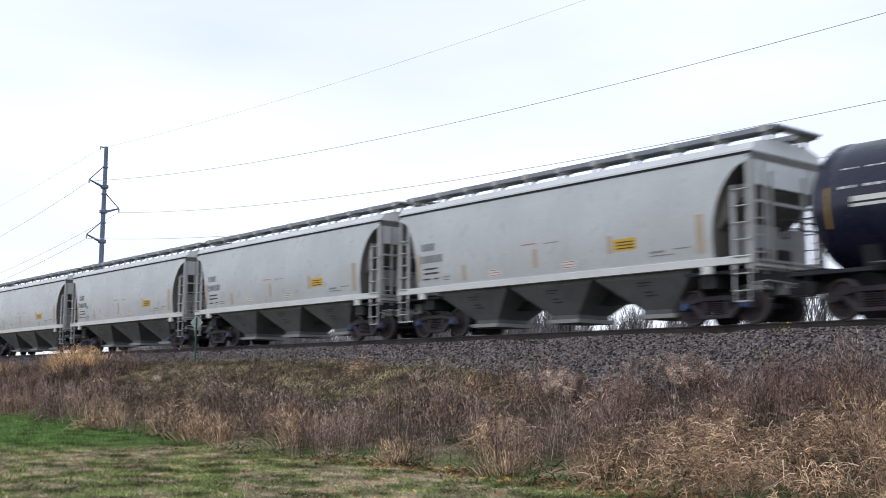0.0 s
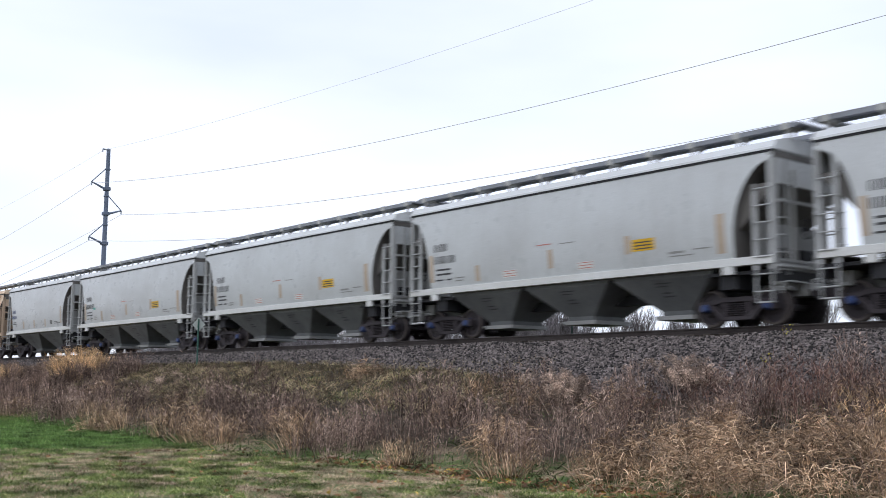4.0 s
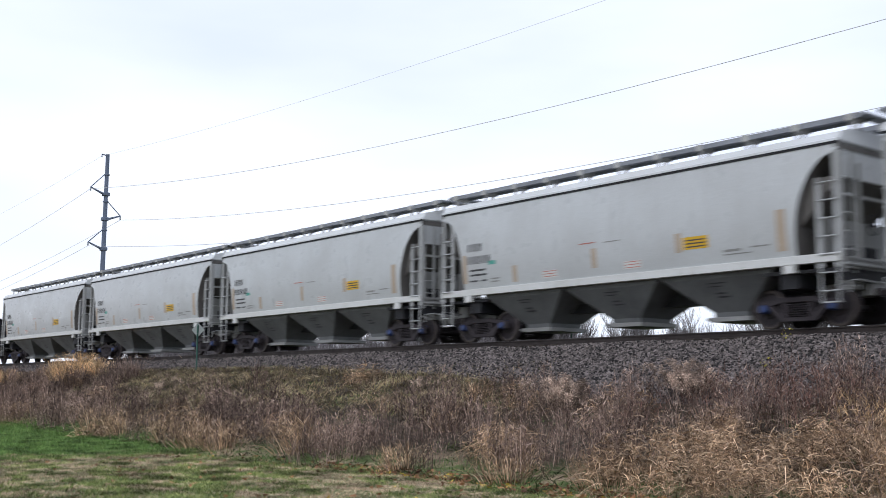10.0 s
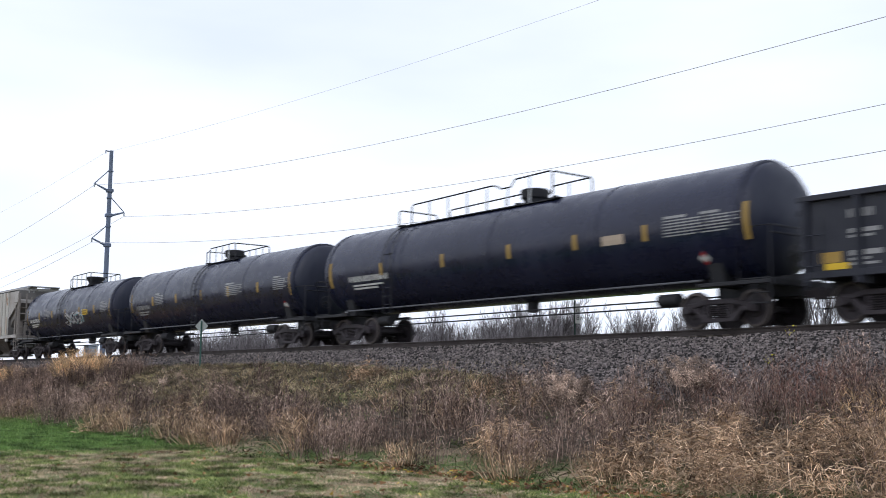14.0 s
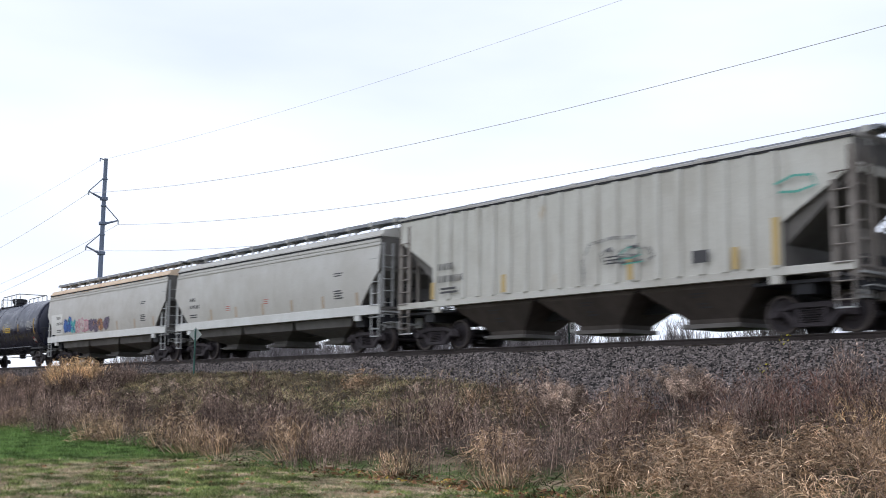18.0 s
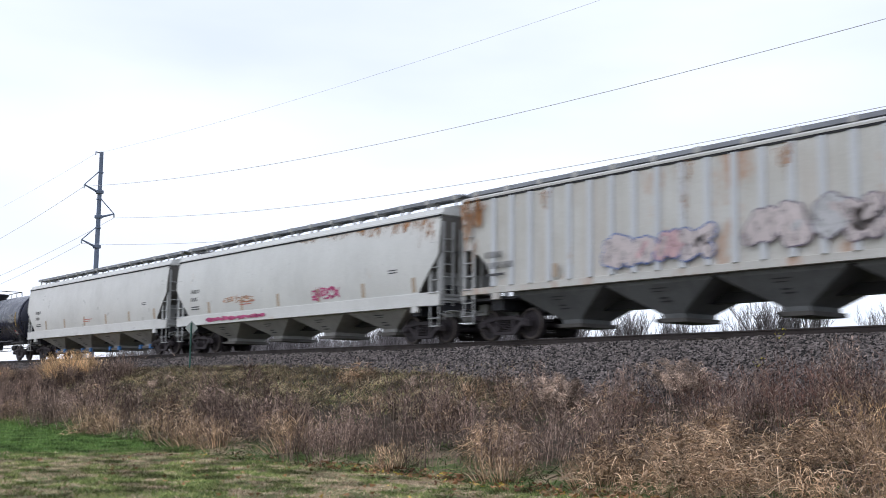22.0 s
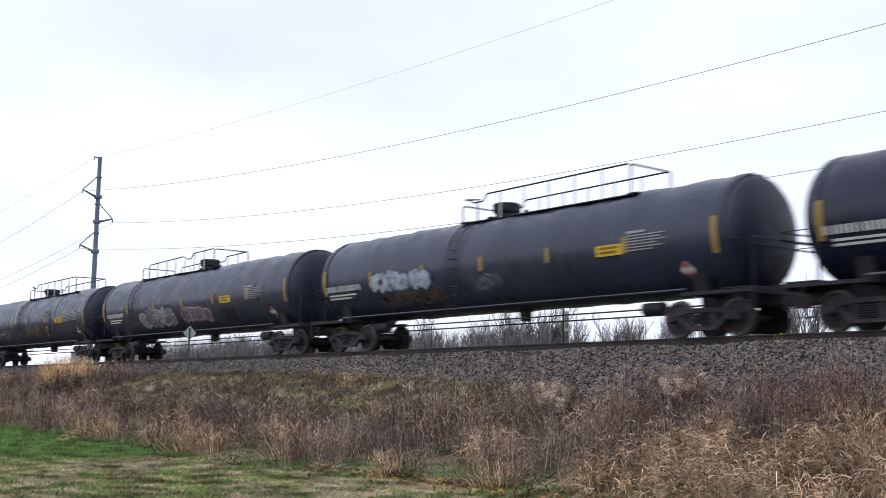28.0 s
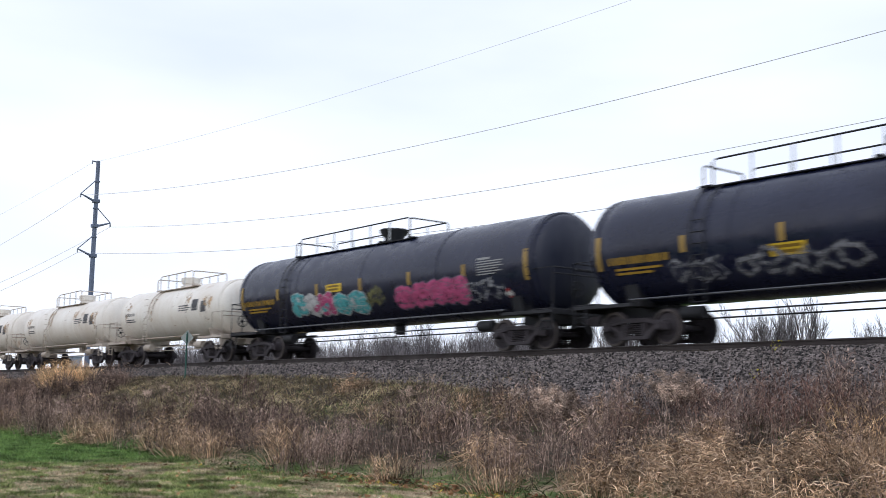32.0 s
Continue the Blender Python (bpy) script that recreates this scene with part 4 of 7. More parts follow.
# ------------------------------------------------------------------ tank wagon
def tank(length, label, mat=None, radius=1.57, mid=2.67, rail=(-1.6, 1.6), man=0.0, marks=None, under=None, bands=5, jacket=0.0, dip=0.0, dome_mat=None, rails=True, truck_in=2.3, reflect=D_AMBER, hat=False):
    car = thing("tank_wagon", None, None, label, "tank wagon", "wagons of the passing freight train")
    mat, under = mat or M_BLACK, under or M_UNDER
    half, end = length / 2, length / 2 - 0.72

    def skin(z):
        u = max(-1, min(1, (z - mid) / radius))
        return -radius * (math.sqrt(max(0.0, 1 - u * u)) + 0.55 * jacket)

    n = 40
    prof = [(-end, 0.02)] + [(-end + 0.5 * (1 - math.cos(a)), 0.955 * radius * (math.sin(a)) ** 0.8) for a in np.linspace(0.12, math.pi / 2, 9)] + [(-end + 0.5, 0.985 * radius), (-end + 0.52, radius)]
    stations = list(prof)
    x = -end + 0.62
    k = 1
    while x < end - 1.0:
        x += 0.5
        wav = jacket * (0.5 - random.random())
        stations.append((x, radius * (1 + wav)))
        k += 1
    stations += [(-a, r) for a, r in reversed(prof)]
    s = Shape()
    rings = []
    for i, (a, r) in enumerate(stations):
        sag = -dip * (1 - (a / end) ** 2)
        rings.append([(a, r * math.cos(2 * math.pi * j / n), mid + sag + r * math.sin(2 * math.pi * j / n) * (1 + jacket * (0.5 - random.random()) * (1 if math.sin(2 * math.pi * j / n) > 0.75 else 0.15))) for j in range(n)])
    s.loft(rings)
    shell = mesh_of("tank_shell", s, mat, 60)
    # shell faces turned along x take the duller, streakier head paint
    if under is M_UNDER:
        shell.materials.append(M_HEAD)
        for p in shell.polygons:
            if abs(p.normal.x) > 0.3:
                p.material_index = 1
    part("tank_shell", shell, None, car)
    ring = lambda x, w, r: Shape().lathe([(x - w, r - 0.01), (x - w, r + 0.012), (x + w, r + 0.012), (x + w, r - 0.01)], (0, 0, mid), "x", 40)
    for i in range(bands):
        x = -end + 0.7 + (2 * end - 1.4) * i / (bands - 1)
        part("weld_band", ring(x, 0.03 if i not in (0, bands - 1) else 0.05, radius), mat, car, smooth=60)
    # manway, platform and hand rails
    top = mid + radius
    ra, rb = rail
    for y in (-0.6, 0.6):
        deck = part("platform", Shape().box(ra, rb, y - 0.22, y + 0.22, top - 0.17, top - 0.14), under, car, "grated platform beside the manway")
    for x in (ra, rb):
        part("platform_end", Shape().box(x - 0.2, x + 0.2, -0.84, 0.84, top - 0.15, top - 0.11), under, car)
    drum = [(-0.1, 0.34), (0.12, 0.36), (0.34, 0.53), (0.42, 0.55), (0.46, 0.5), (0.47, 0.02)] if hat else [(-0.1, 0.36), (0.10, 0.38), (0.16, 0.45), (0.40, 0.47), (0.44, 0.42), (0.45, 0.02)]
    s = Shape().lathe(drum, (man, 0, top), "z", 20)
    part("manway", s, dome_mat or under, car, "dark flared manway housing" if hat else "dark round manway housing", smooth=40)
    part("valve_box", Shape().box(man - 0.85, man - 0.65, -0.12, 0.12, top - 0.05, top + 0.1), dome_mat or under, car, bevel=0.01)
    part("safety_valve", Shape().lathe([(0, 0.07), (0.16, 0.07), (0.19, 0.04)], (man + 0.85, 0.1, top - 0.03), "z", 10), dome_mat or under, car)
    if rails:
        # a railing round the platform: near and far lines that dip beside the manway, joined across both ends
        long = rb - ra > 5 and not hat
        d0 = man - 0.9 if long else rb - 0.9
        d1 = d0 + 0.9
        for y in (-0.87, 0.87):
            a0 = ra + (0.75 if long else 0.3)
            line = [(a0, y, top - 0.2), (a0, y, top + 0.46), (a0 + 0.1, y, top + 0.53)]
            if long:
                line += [(d0 - 0.2, y, top + 0.62), (d0, y, top + 0.58), (d0 + 0.25, y, top + 0.46), (d1 - 0.2, y, top + 0.46), (d1, y, top + 0.68)]
            line += [(rb - 0.1, y, top + (0.72 if long else 0.58)), (rb, y, top + (0.64 if long else 0.5)), (rb, y, top - 0.2)]
            bar = part("hand_rail", Shape().tube(line, 0.026, 6), under, car, "thin dark safety railing", smooth=60)
            n = max(4, int((rb - ra) / 1.1))
            post = shared("rail_post", lambda: mesh_of("rail_post", Shape().tube([(0, 0, -0.16), (0, 0, 0.62)], 0.026, 6), M_GREY, 60))
            for k in range(1, n):
                o = part("rail_post", post, None, bar, "pale galvanised post")
                x = a0 + (rb - a0) * k / n
                o.location, o.scale.z = (x, y, top), 0.86 if x < d0 or not long else (0.72 if x < d1 - 0.2 else 1.12)
        for x, h in ((ra, 0.42), (rb, 0.7 if long else 0.56)):
            line = [(x, -0.87, top - 0.2), (x, -0.87, top + h - 0.06), (x, -0.8, top + h), (x, 0.8, top + h), (x, 0.87, top + h - 0.06), (x, 0.87, top - 0.2)]
            part("end_rail", Shape().tube(line, 0.026, 6), under, car, "railing across the platform end", smooth=60)
    # side ladder bent over the shell
    s = Shape()
    lx = ra + 0.3
    for q in (-0.22, 0.22):
        pts = [(lx + q, -radius * math.cos(a) - 0.08, mid + radius * math.sin(a)) for a in np.linspace(0.0, 1.15, 8)]
        s.tube([(lx + q, -1.58, 1.0), (lx + q, -1.58, mid - 0.4)] + pts, 0.02, 5)
    for i in range(8):
        s.tube([(lx - 0.22, -1.58, 1.0 + i * 0.3), (lx + 0.22, -1.58, 1.0 + i * 0.3)], 0.014, 5)
    part("ladder", s, under, car, smooth=60)
    # saddles, stub sills and running bars
    for k in (-1, 1):
        tx = k * (half - truck_in)
        s = Shape().prism([(-1.0, 1.06), (1.0, 1.06), (1.2, mid - 0.98), (1.05, mid - 1.0), (0.5, mid - radius + 0.1), (-0.5, mid - radius + 0.1), (-1.05, mid - 1.0), (-1.2, mid - 0.98)], "x", tx - 0.22, tx + 0.22)
        part("saddle", s, under, car, bevel=0.01)
        s = Shape().box(k * half - k * 0.35 - 0.02, k * (half - 2.9), -0.28, 0.28, 0.76, mid - radius + 0.16)
        s.box(k * (half - 0.42) - 0.06, k * (half - 0.42) + 0.06, -1.45, 1.45, 0.98, 1.14)
        s.box(k * (half - 0.42), k * (half - 2.6), -1.5, -1.34, 1.02, 1.12)
        s.box(k * (half - 0.42), k * (half - 2.6), 1.34, 1.5, 1.02, 1.12)
        part("stub_sill", s, under, car, bevel=0.01)
        s = Shape()
        for y in (-1.46, 1.46):
            s.tube([(k * (half - 0.42), y, 1.1), (k * (half - 0.42), y, mid - 0.3), (k * (half - 1.35), y, mid - 0.3), (k * (half - 1.35), y, 1.1)], 0.02, 6)
            for z in (0.55, 0.8):
                s.tube([(k * (half - 0.45), y, z), (k * (half - 0.9), y, z)], 0.016, 5)
            s.box(k * (half - 0.45) - 0.02, k * (half - 0.45) + 0.02, y - 0.02, y + 0.02, 0.5, 1.05)
            s.box(k * (half - 0.9) - 0.02, k * (half - 0.9) + 0.02, y - 0.02, y + 0.02, 0.5, 1.05)
        for z in (mid - 0.3, mid - 0.48):
            s.tube([(k * (half - 0.42), -1.46, z), (k * (half - 0.42), 1.46, z)], 0.022, 6)
        part("end_hand_rail", s, under, car, smooth=60)
        s = Shape().box(k * (half - 0.9) - 0.45, k * (half - 0.9) + 0.45, -1.45, 1.45, 1.14, 1.17)
        part("end_walkway", s, under, car)
        s = Shape().tube([(k * (half - truck_in - 1.45), -0.75, 0.82), (k * (half - truck_in - 2.15), -0.75, 0.82)], 0.17, 12)
        part("brake_cylinder", s, under, car, smooth=40)
    for y, z in ((-1.46, 1.2), (1.46, 1.4)):
        part("running_bar", Shape().tube([(-half + 2.5, y, z), (half - 2.5, y, z)], 0.03, 6), M_PIPE if under is M_UNDER else under, car, "long rod along the underside", smooth=60)
    for y, z in ((-0.55, 0.84), (-0.32, 0.68)):
        part("brake_pipe", Shape().tube([(-half + 2.6, y, z), (half - 2.6, y, z)], 0.024, 6), under, car, smooth=60)
    s = Shape().lathe([(mid - radius - 0.32, 0.1), (mid - radius - 0.3, 0.2), (mid - radius + 0.1, 0.22)], (0.4, 0, 0), "z", 14)
    part("bottom_outlet", s, under, car, smooth=40)
    bw = part("brake_wheel", shared("brake_wheel", brake_wheel_mesh), None, car)
    bw.location = (half - 0.36, -0.5, 1.75)
    if reflect:
        xs = marks or [-end + 0.75 + (2 * end - 1.5) * i / 6 for i in range(7)]
        for i, x in enumerate(xs):
            big = i in (0, len(xs) - 1)
            strips_on(car, ((x - 0.08, x + 0.08, mid - (0.62 if big else 0.36), mid + (0.32 if big else 0.08)),), reflect, skin, "amber reflector strip", 6)
    add_truck(car, half - truck_in)
    add_truck(car, -half + truck_in)
    add_couplers(car, half)
    return car, skin, end, mid


# ------------------------------------------------------------------ gondola wagon
def gondola(length, label):
    car = thing("gondola_wagon", None, None, label, "gondola wagon", "wagons of the passing freight train")
    half, end = length / 2, length / 2 - 0.45
    top, low = 2.97, 1.05
    skin = lambda z: -1.42
    for y in (-1, 1):
        s = Shape().box(-end, end, y * 1.40 - 0.02, y * 1.40 + 0.02, low, top - 0.05)
        part("side_wall", s, M_GON, car, "black steel side sheet")
        s = Shape().box(-end - 0.05, end + 0.05, y * 1.43 - 0.11, y * 1.43 + 0.11, top - 0.14, top)
        part("top_chord", s, M_GON, car, bevel=0.015)
        s = Shape().box(-end, end, y * 1.46 - 0.05, y * 1.46 + 0.05, low - 0.04, low + 0.12)
        part("side_sill", s, M_GON, car, bevel=0.01)
        me = shared("gondola_rib", lambda: mesh_of("side_rib", Shape().prism([(-0.1, 0.0), (0.1, 0.0), (0.06, -0.14), (-0.06, -0.14)], "z", low - 0.2, top - 0.14), M_GON, 0, 0.01))
        for i in range(13):
            o = part("side_rib", me, None, car)
            o.location = (-end + 0.12 + (2 * end - 0.24) * i / 12, y * 1.42, 0)
            if y > 0:
                o.rotation_euler = (0, 0, math.pi)
    for k in (-1, 1):
        s = Shape().box(k * end - 0.03, k * end + 0.03, -1.42, 1.42, low, top - 0.04)
        for z in (1.4, 1.8, 2.2, 2.6):
            s.box(k * (end + 0.05) - 0.06, k * (end + 0.05) + 0.06, -1.42, 1.42, z - 0.07, z + 0.07)
        part("end_wall", s, M_GON, car, "black steel end wall with stiffeners", bevel=0.008)
        s = Shape().box(k * end - 0.08, k * end + 0.12, -1.5, 1.5, top - 0.12, top + 0.01)
        part("end_cap", s, M_GON, car, bevel=0.015)
        for y in (-1.53, 1.53):
            lad = part("ladder", shared("gondola_ladder", lambda: mesh_of("ladder", ladder_shape(1.7, 0.42), M_GON)), None, car)
            lad.location = (k * (end - 0.35) - 0.21, y, 0.75)
            if y > 0:
                lad.rotation_euler = (0, 0, math.pi)
                lad.location.x += 0.42
    part("floor", Shape().box(-end, end, -1.38, 1.38, low, low + 0.08), M_UNDER, car)
    s = Shape().box(-end, end, -0.25, 0.25, 0.7, low)
    for i in range(9):
        x = -end + 1.6 + (2 * end - 3.2) * i / 8
        s.box(x - 0.08, x + 0.08, -1.4, 1.4, low - 0.22, low)
    part("underframe", s, M_UNDER, car)
    part("brake_cylinder", Shape().tube([(-1.5, -0.9, 0.8), (-0.6, -0.9, 0.8)], 0.2, 12), M_UNDER, car, smooth=40)
    part("air_reservoir", Shape().box(0.4, 1.1, -1.1, -0.5, 0.6, 0.95), M_UNDER, car, bevel=0.04)
    strips_on(car, [(x, x + 0.6, low + 0.14, low + 0.29) for x in (-7.6, -4.9, -1.8, 1.2, 4.28)], D_BRIGHT, lambda z: -1.436, "bright yellow reflector strip", 1)
    s = patch(Shape(), 6.75, 7.35, low + 0.28, low + 0.62, skin, 1, 0.02)
    part("yellow_placard", s, D_BRIGHT, car)
    s = letters(Shape(), -end + 1.2, 2.55, [(0.75, 0.2)], skin, cell=0.17)
    letters(s, -end + 1.2, 2.1, [(0.75, 0.1), (0.6, 0.06)], skin)
    letters(s, -end + 1.2, 1.6, [(0.8, 0.12), (0.5, 0.06), (0.7, 0.06)], skin)
    letters(s, end - 3.2, 1.9, [(1.2, 0.05), (1.0, 0.05), (1.1, 0.05)], skin)
    part("stencilled_mark", s, D_DUSTY, car, "white stencilled marks")
    patch_o = patch(Shape(), -end + 0.45, -end + 1.0, low + 0.3, low + 0.55, skin, 1, 0.02)
    part("orange_tag", patch_o, D_AMBER, car)
    for k, (x, w, z, h) in enumerate(((-3.0, 0.9, 1.4, 1.0), (0.9, 0.9, 1.5, 0.7), (2.9, 2.1, 1.7, 0.75), (5.1, 1.1, 1.35, 0.9))):
        graffiti(car, x, z, w, h, skin, (G_WHITE, G_FADED) if k != 2 else (G_WHITE, G_GREY), 15 + k, 5 if w > 2 else 3, "pale sprayed graffiti", 0.26)
    add_truck(car, half - 2.2)
    add_truck(car, -half + 2.2)
    add_couplers(car, half)
    return car


def ladder_shape(height, width):
    s = Shape()
    for x in (0, width):
        s.box(x - 0.02, x + 0.02, -0.012, 0.012, 0, height)
    for i in range(int(height / 0.36)):
        z = 0.18 + i * 0.36
        s.tube([(0, -0.012, z), (0, -0.06, z), (width, -0.06, z), (width, -0.012, z)], 0.016, 5)
    return s


# ------------------------------------------------------------------ the train
# distance run by the train, measured at the point that passes x = 0 after 9 s
RUN = ((0, -176.77), (2, -137.42), (4, -98.1), (6, -58.83), (8, -19.56), (9, 0.0), (10, 19.5), (12, 58.27), (14, 96.7), (16.5, 144.93), (18, 173.81), (20, 212.35), (22, 250.77), (24, 289.24), (26, 327.8), (28, 366.35), (30, 404.64), (32, 442.81))
TRAIN = []


def couple(car, rear, front):
    """Takes a wagon into the train between two coupling points, metres along it."""
    car["rear"] = rear
    TRAIN.append((car, (rear + front) / 2))
    car.location = ((rear + front) / 2 - 176.77, TRACK_Y, RAIL_Z)


def lessee_marks(car, skin, end, low):
    """Markings of the pale grey hoppers."""
    s = letters(Shape(), -end + 1.42, 3.08, [(0.76, 0.25)], skin, cell=0.19)
    letters(s, -end + 1.42, 2.68, [(1.16, 0.25)], skin, cell=0.19)
    letters(s, -end + 1.52, 2.26, [(0.75, 0.06), (0.8, 0.06)], skin, 0.09)
    letters(s, -end + 1.47, 1.92, [(0.4, 0.05)], skin)
    letters(s, -end + 2.02, 1.92, [(0.28, 0.05)], skin)
    part("stencilled_mark", s, D_LETTER, car, "black stencilled letters and numbers")
    s = letters(Shape(), -end + 2.5, low + 0.3, [(0.4, 0.04), (0.36, 0.04)], skin)
    letters(s, end - 3.2, low + 0.34, [(0.5, 0.06), (0.8, 0.03)], skin)
    letters(s, end - 2.4, low + 0.36, [(0.55, 0.035)], skin)
    letters(s, end - 7.2, low + 0.95, [(0.6, 0.03)], skin)
    part("small_stencil", s, D_FAINT, car)
    strips_on(car, [(x - 0.1, x + c, low + a, low + b) for x, a, b, c in ((-end + 3.6, 0.1, 0.6, 0.1), (-end + 6.9, 0.25, 0.8, 0.1), (end - 4.6, 0.4, 0.9, 0.1), (end - 1.55, 0.15, 1.15, 0.16), (-end + 1.27, 0.2, 1.1, 0.1))], D_ORANGE, skin, "faded tan reflector strip", 4)
    for x in (-end + 5.1, end - 6.2):
        plate = part("red_outlined_label", patch(Shape(), x - 0.3, x + 0.3, low + 0.12, low + 0.34, skin, 1), D_WHITE, car, "small white label with red lines")
        part("label_bars", letters(Shape(), x - 0.26, low + 0.32, [(0.52, 0.02), (0.52, 0.02), (0.52, 0.02)], lambda q: skin(q) - 0.003, 0.055), D_RED, plate)
    part("red_bars", letters(Shape(), end - 8.15, low + 0.98, [(0.62, 0.03)], skin), D_RED, car)
    patch_y = patch(Shape(), end - 4.45, end - 3.65, low + 0.45, low + 0.77, skin, 1)
    part("yellow_placard", patch_y, D_YELLOW, car, "yellow side placard")
    s = letters(Shape(), end - 4.38, low + 0.7, [(0.66, 0.035), (0.66, 0.035), (0.66, 0.035)], skin, 0.05)
    part("placard_bars", s, D_LETTER, car)


def dress(car, skin, mid, col, name, yellow, placard, texts, yellow_z=-0.38):
    """Stencils, panels and placards of a tank wagon, by their stretch along its side."""
    wide = name[1] - name[0]
    s = letters(Shape(), name[0], mid - 0.3, [(wide, 0.2)], skin, cell=wide / 11)
    part("reporting_mark", s, col, car, "gold stencilled marks" if col is D_GOLD else "white stencilled marks")
    part("stencilled_line", letters(Shape(), name[0] + 0.2, mid - 0.6, [(wide * 0.75, 0.06), (wide * 0.6, 0.06)], skin), col, car)
    for a, b in texts:
        w = b - a
        part("stencilled_text", letters(Shape(), a, mid + 0.22, [(w * 0.5, 0.07)] + [(w * q, 0.034) for q in (1, 0.92, 1, 0.8, 0.95, 0.7)], skin, 0.045), D_DUSTY, car, "rows of small stencilled writing")
    if yellow:
        panel = part("yellow_panel", patch(Shape(), yellow[0], yellow[1], mid + yellow_z, mid + yellow_z + 0.3, skin, 2), D_BRIGHT, car, "bright yellow panel")
        w = yellow[1] - yellow[0]
        part("panel_writing", letters(Shape(), yellow[0] + 0.1, mid + yellow_z + 0.25, [(w - 0.2, 0.07), (w - 0.3, 0.07)], lambda z: skin(z) - 0.003, 0.05), D_OCHRE, panel)
    if placard:
        a, b = placard
        c = (a + b) / 2
        board = part("hazard_placard", diamond(c, mid - 0.95, (b - a) * 0.46, skin, 0.006), D_WHITE, car, "red and white hazard placard")
        part("placard_print", diamond(c, mid - 0.85, (b - a) * 0.2, skin, 0.01), D_HAZARD, board)
        part("placard_print", diamond(c, mid - 1.06, (b - a) * 0.2, skin, 0.01), D_HAZARD, board)


def diamond(x, z, r, skin, off):
    """A plate standing on its corner."""
    pts = [(x, z - r), (x + r, z), (x, z + r), (x - r, z)]
    v = [(x, skin(z) - off - 0.004, z)] + [(a, skin(b) - off, b) for a, b in pts]
    return Shape().add(v, [(0, 1 + k, 1 + (k + 1) % 4) for k in range(4)])


def chalk(car, skin, end, low):
    part("chalk_mark", patch(Shape(), -end + 2.42, -end + 2.75, low + 0.72, low + 0.84, skin, 1), D_TEAL, car, "teal chalk mark")


def build_train():
    # tank ahead of the first hopper
    car, skin, end, mid = tank(18.0, "black tank wagon with white lettering blocks", M_BLACK, rail=(-2.5, 2.5))
    part("white_lettering", letters(Shape(), -end + 1.1, mid + 0.75, [(3.2, 0.5)], skin, cell=0.62), D_WHITE, car, "large white painted letter blocks")
    part("white_stencil", letters(Shape(), -end + 1.4, mid + 0.05, [(1.8, 0.12), (1.2, 0.07)], skin), D_WHITE, car)
    couple(car, 161.5, 179.5)
    # fourteen alike pale grey hoppers
    car, skin, end, low, eave = hopper(15.6, 3, M_GREY, "pale grey three-bay covered hopper with a yellow placard", M_GREY_ROOF, blue=True, lip_mat=M_FRAME)
    lessee_marks(car, skin, end, low)
    couple(car, 145.9, 161.5)
    first = car
    rears = (130.25, 114.55, 99.0, 83.4, 67.8, 52.3, 36.65, -16.85, -32.4, -48.05, -63.6, -79.1, -94.55)
    fronts = (145.9, 130.25, 114.55, 99.0, 83.4, 67.8, 52.3, -1.2, -16.85, -32.4, -48.05, -63.6, -79.1)
    for i, (a, b) in enumerate(zip(rears, fronts)):
        c = copy_thing(first, Matrix.Identity(4))
        couple(c, a, b)
        if i in (1, 6, 8, 9, 10, 11, 12):
            chalk(c, skin, end, low)
    # three short two-bay hoppers
    car, skin, end, low, eave = hopper(12.65, 2, M_GREY, "grey two-bay covered hopper with blue lettering", M_GREY_ROOF, inset=1.25)
    s = letters(Shape(), -end + 1.3, 2.95, [(0.7, 0.2)], skin, cell=0.17)
    letters(s, -end + 1.3, 2.6, [(1.0, 0.2)], skin, cell=0.17)
    part("stencilled_mark", s, D_BLUE, car, "blue stencilled letters and numbers")
    s = letters(Shape(), -end + 1.4, 2.2, [(0.6, 0.05), (0.7, 0.05)], skin)
    letters(s, end - 2.6, low + 0.35, [(0.6, 0.04), (0.9, 0.04)], skin)
    patch(s, end - 3.3, end - 3.0, low + 0.2, low + 0.45, skin, 1)
    part("small_stencil", s, D_LETTER, car)
    strips_on(car, [(x - 0.1, x + 0.1, low + a, low + b) for x, a, b in ((-end + 3.4, 0.1, 0.55), (-end + 5.4, 0.1, 0.55), (end - 4.2, 0.1, 0.55), (end - 1.53, 0.2, 1.2))], D_ORANGE, skin, "faded tan reflector strip", 3)
    couple(car, 24.0, 36.65)
    car, skin, end, low, eave = hopper(12.6, 2, M_TAN, "tan two-bay covered hopper streaked with rust", M_TAN, sill_mat=M_TAN, frame_mat=M_TAN_FRAME, ladder_mat=M_TAN_FRAME, bay_mat=M_TAN_BAY, inset=1.35, cut="straight", cut_lo=0.42, cut_hi=0.84)
    for z in (2.98, 2.5):
        panel = part("number_panel", patch(Shape(), -end + 1.35, -end + 2.75, z, z + 0.36, skin, 2), D_WHITE, car, "pale painted number panel")
        part("stencilled_mark", letters(Shape(), -end + 1.45, z + 0.3, [(1.2, 0.2)], lambda q: skin(q) - 0.004, cell=0.3), D_FADED, panel)
    s = letters(Shape(), end - 4.2, low + 0.75, [(0.5, 0.03), (0.6, 0.03), (0.5, 0.03), (0.6, 0.03)], skin, 0.05)
    letters(s, -end + 1.3, low + 0.3, [(0.9, 0.05), (0.5, 0.04)], skin)
    part("small_stencil", s, D_FAINT, car)
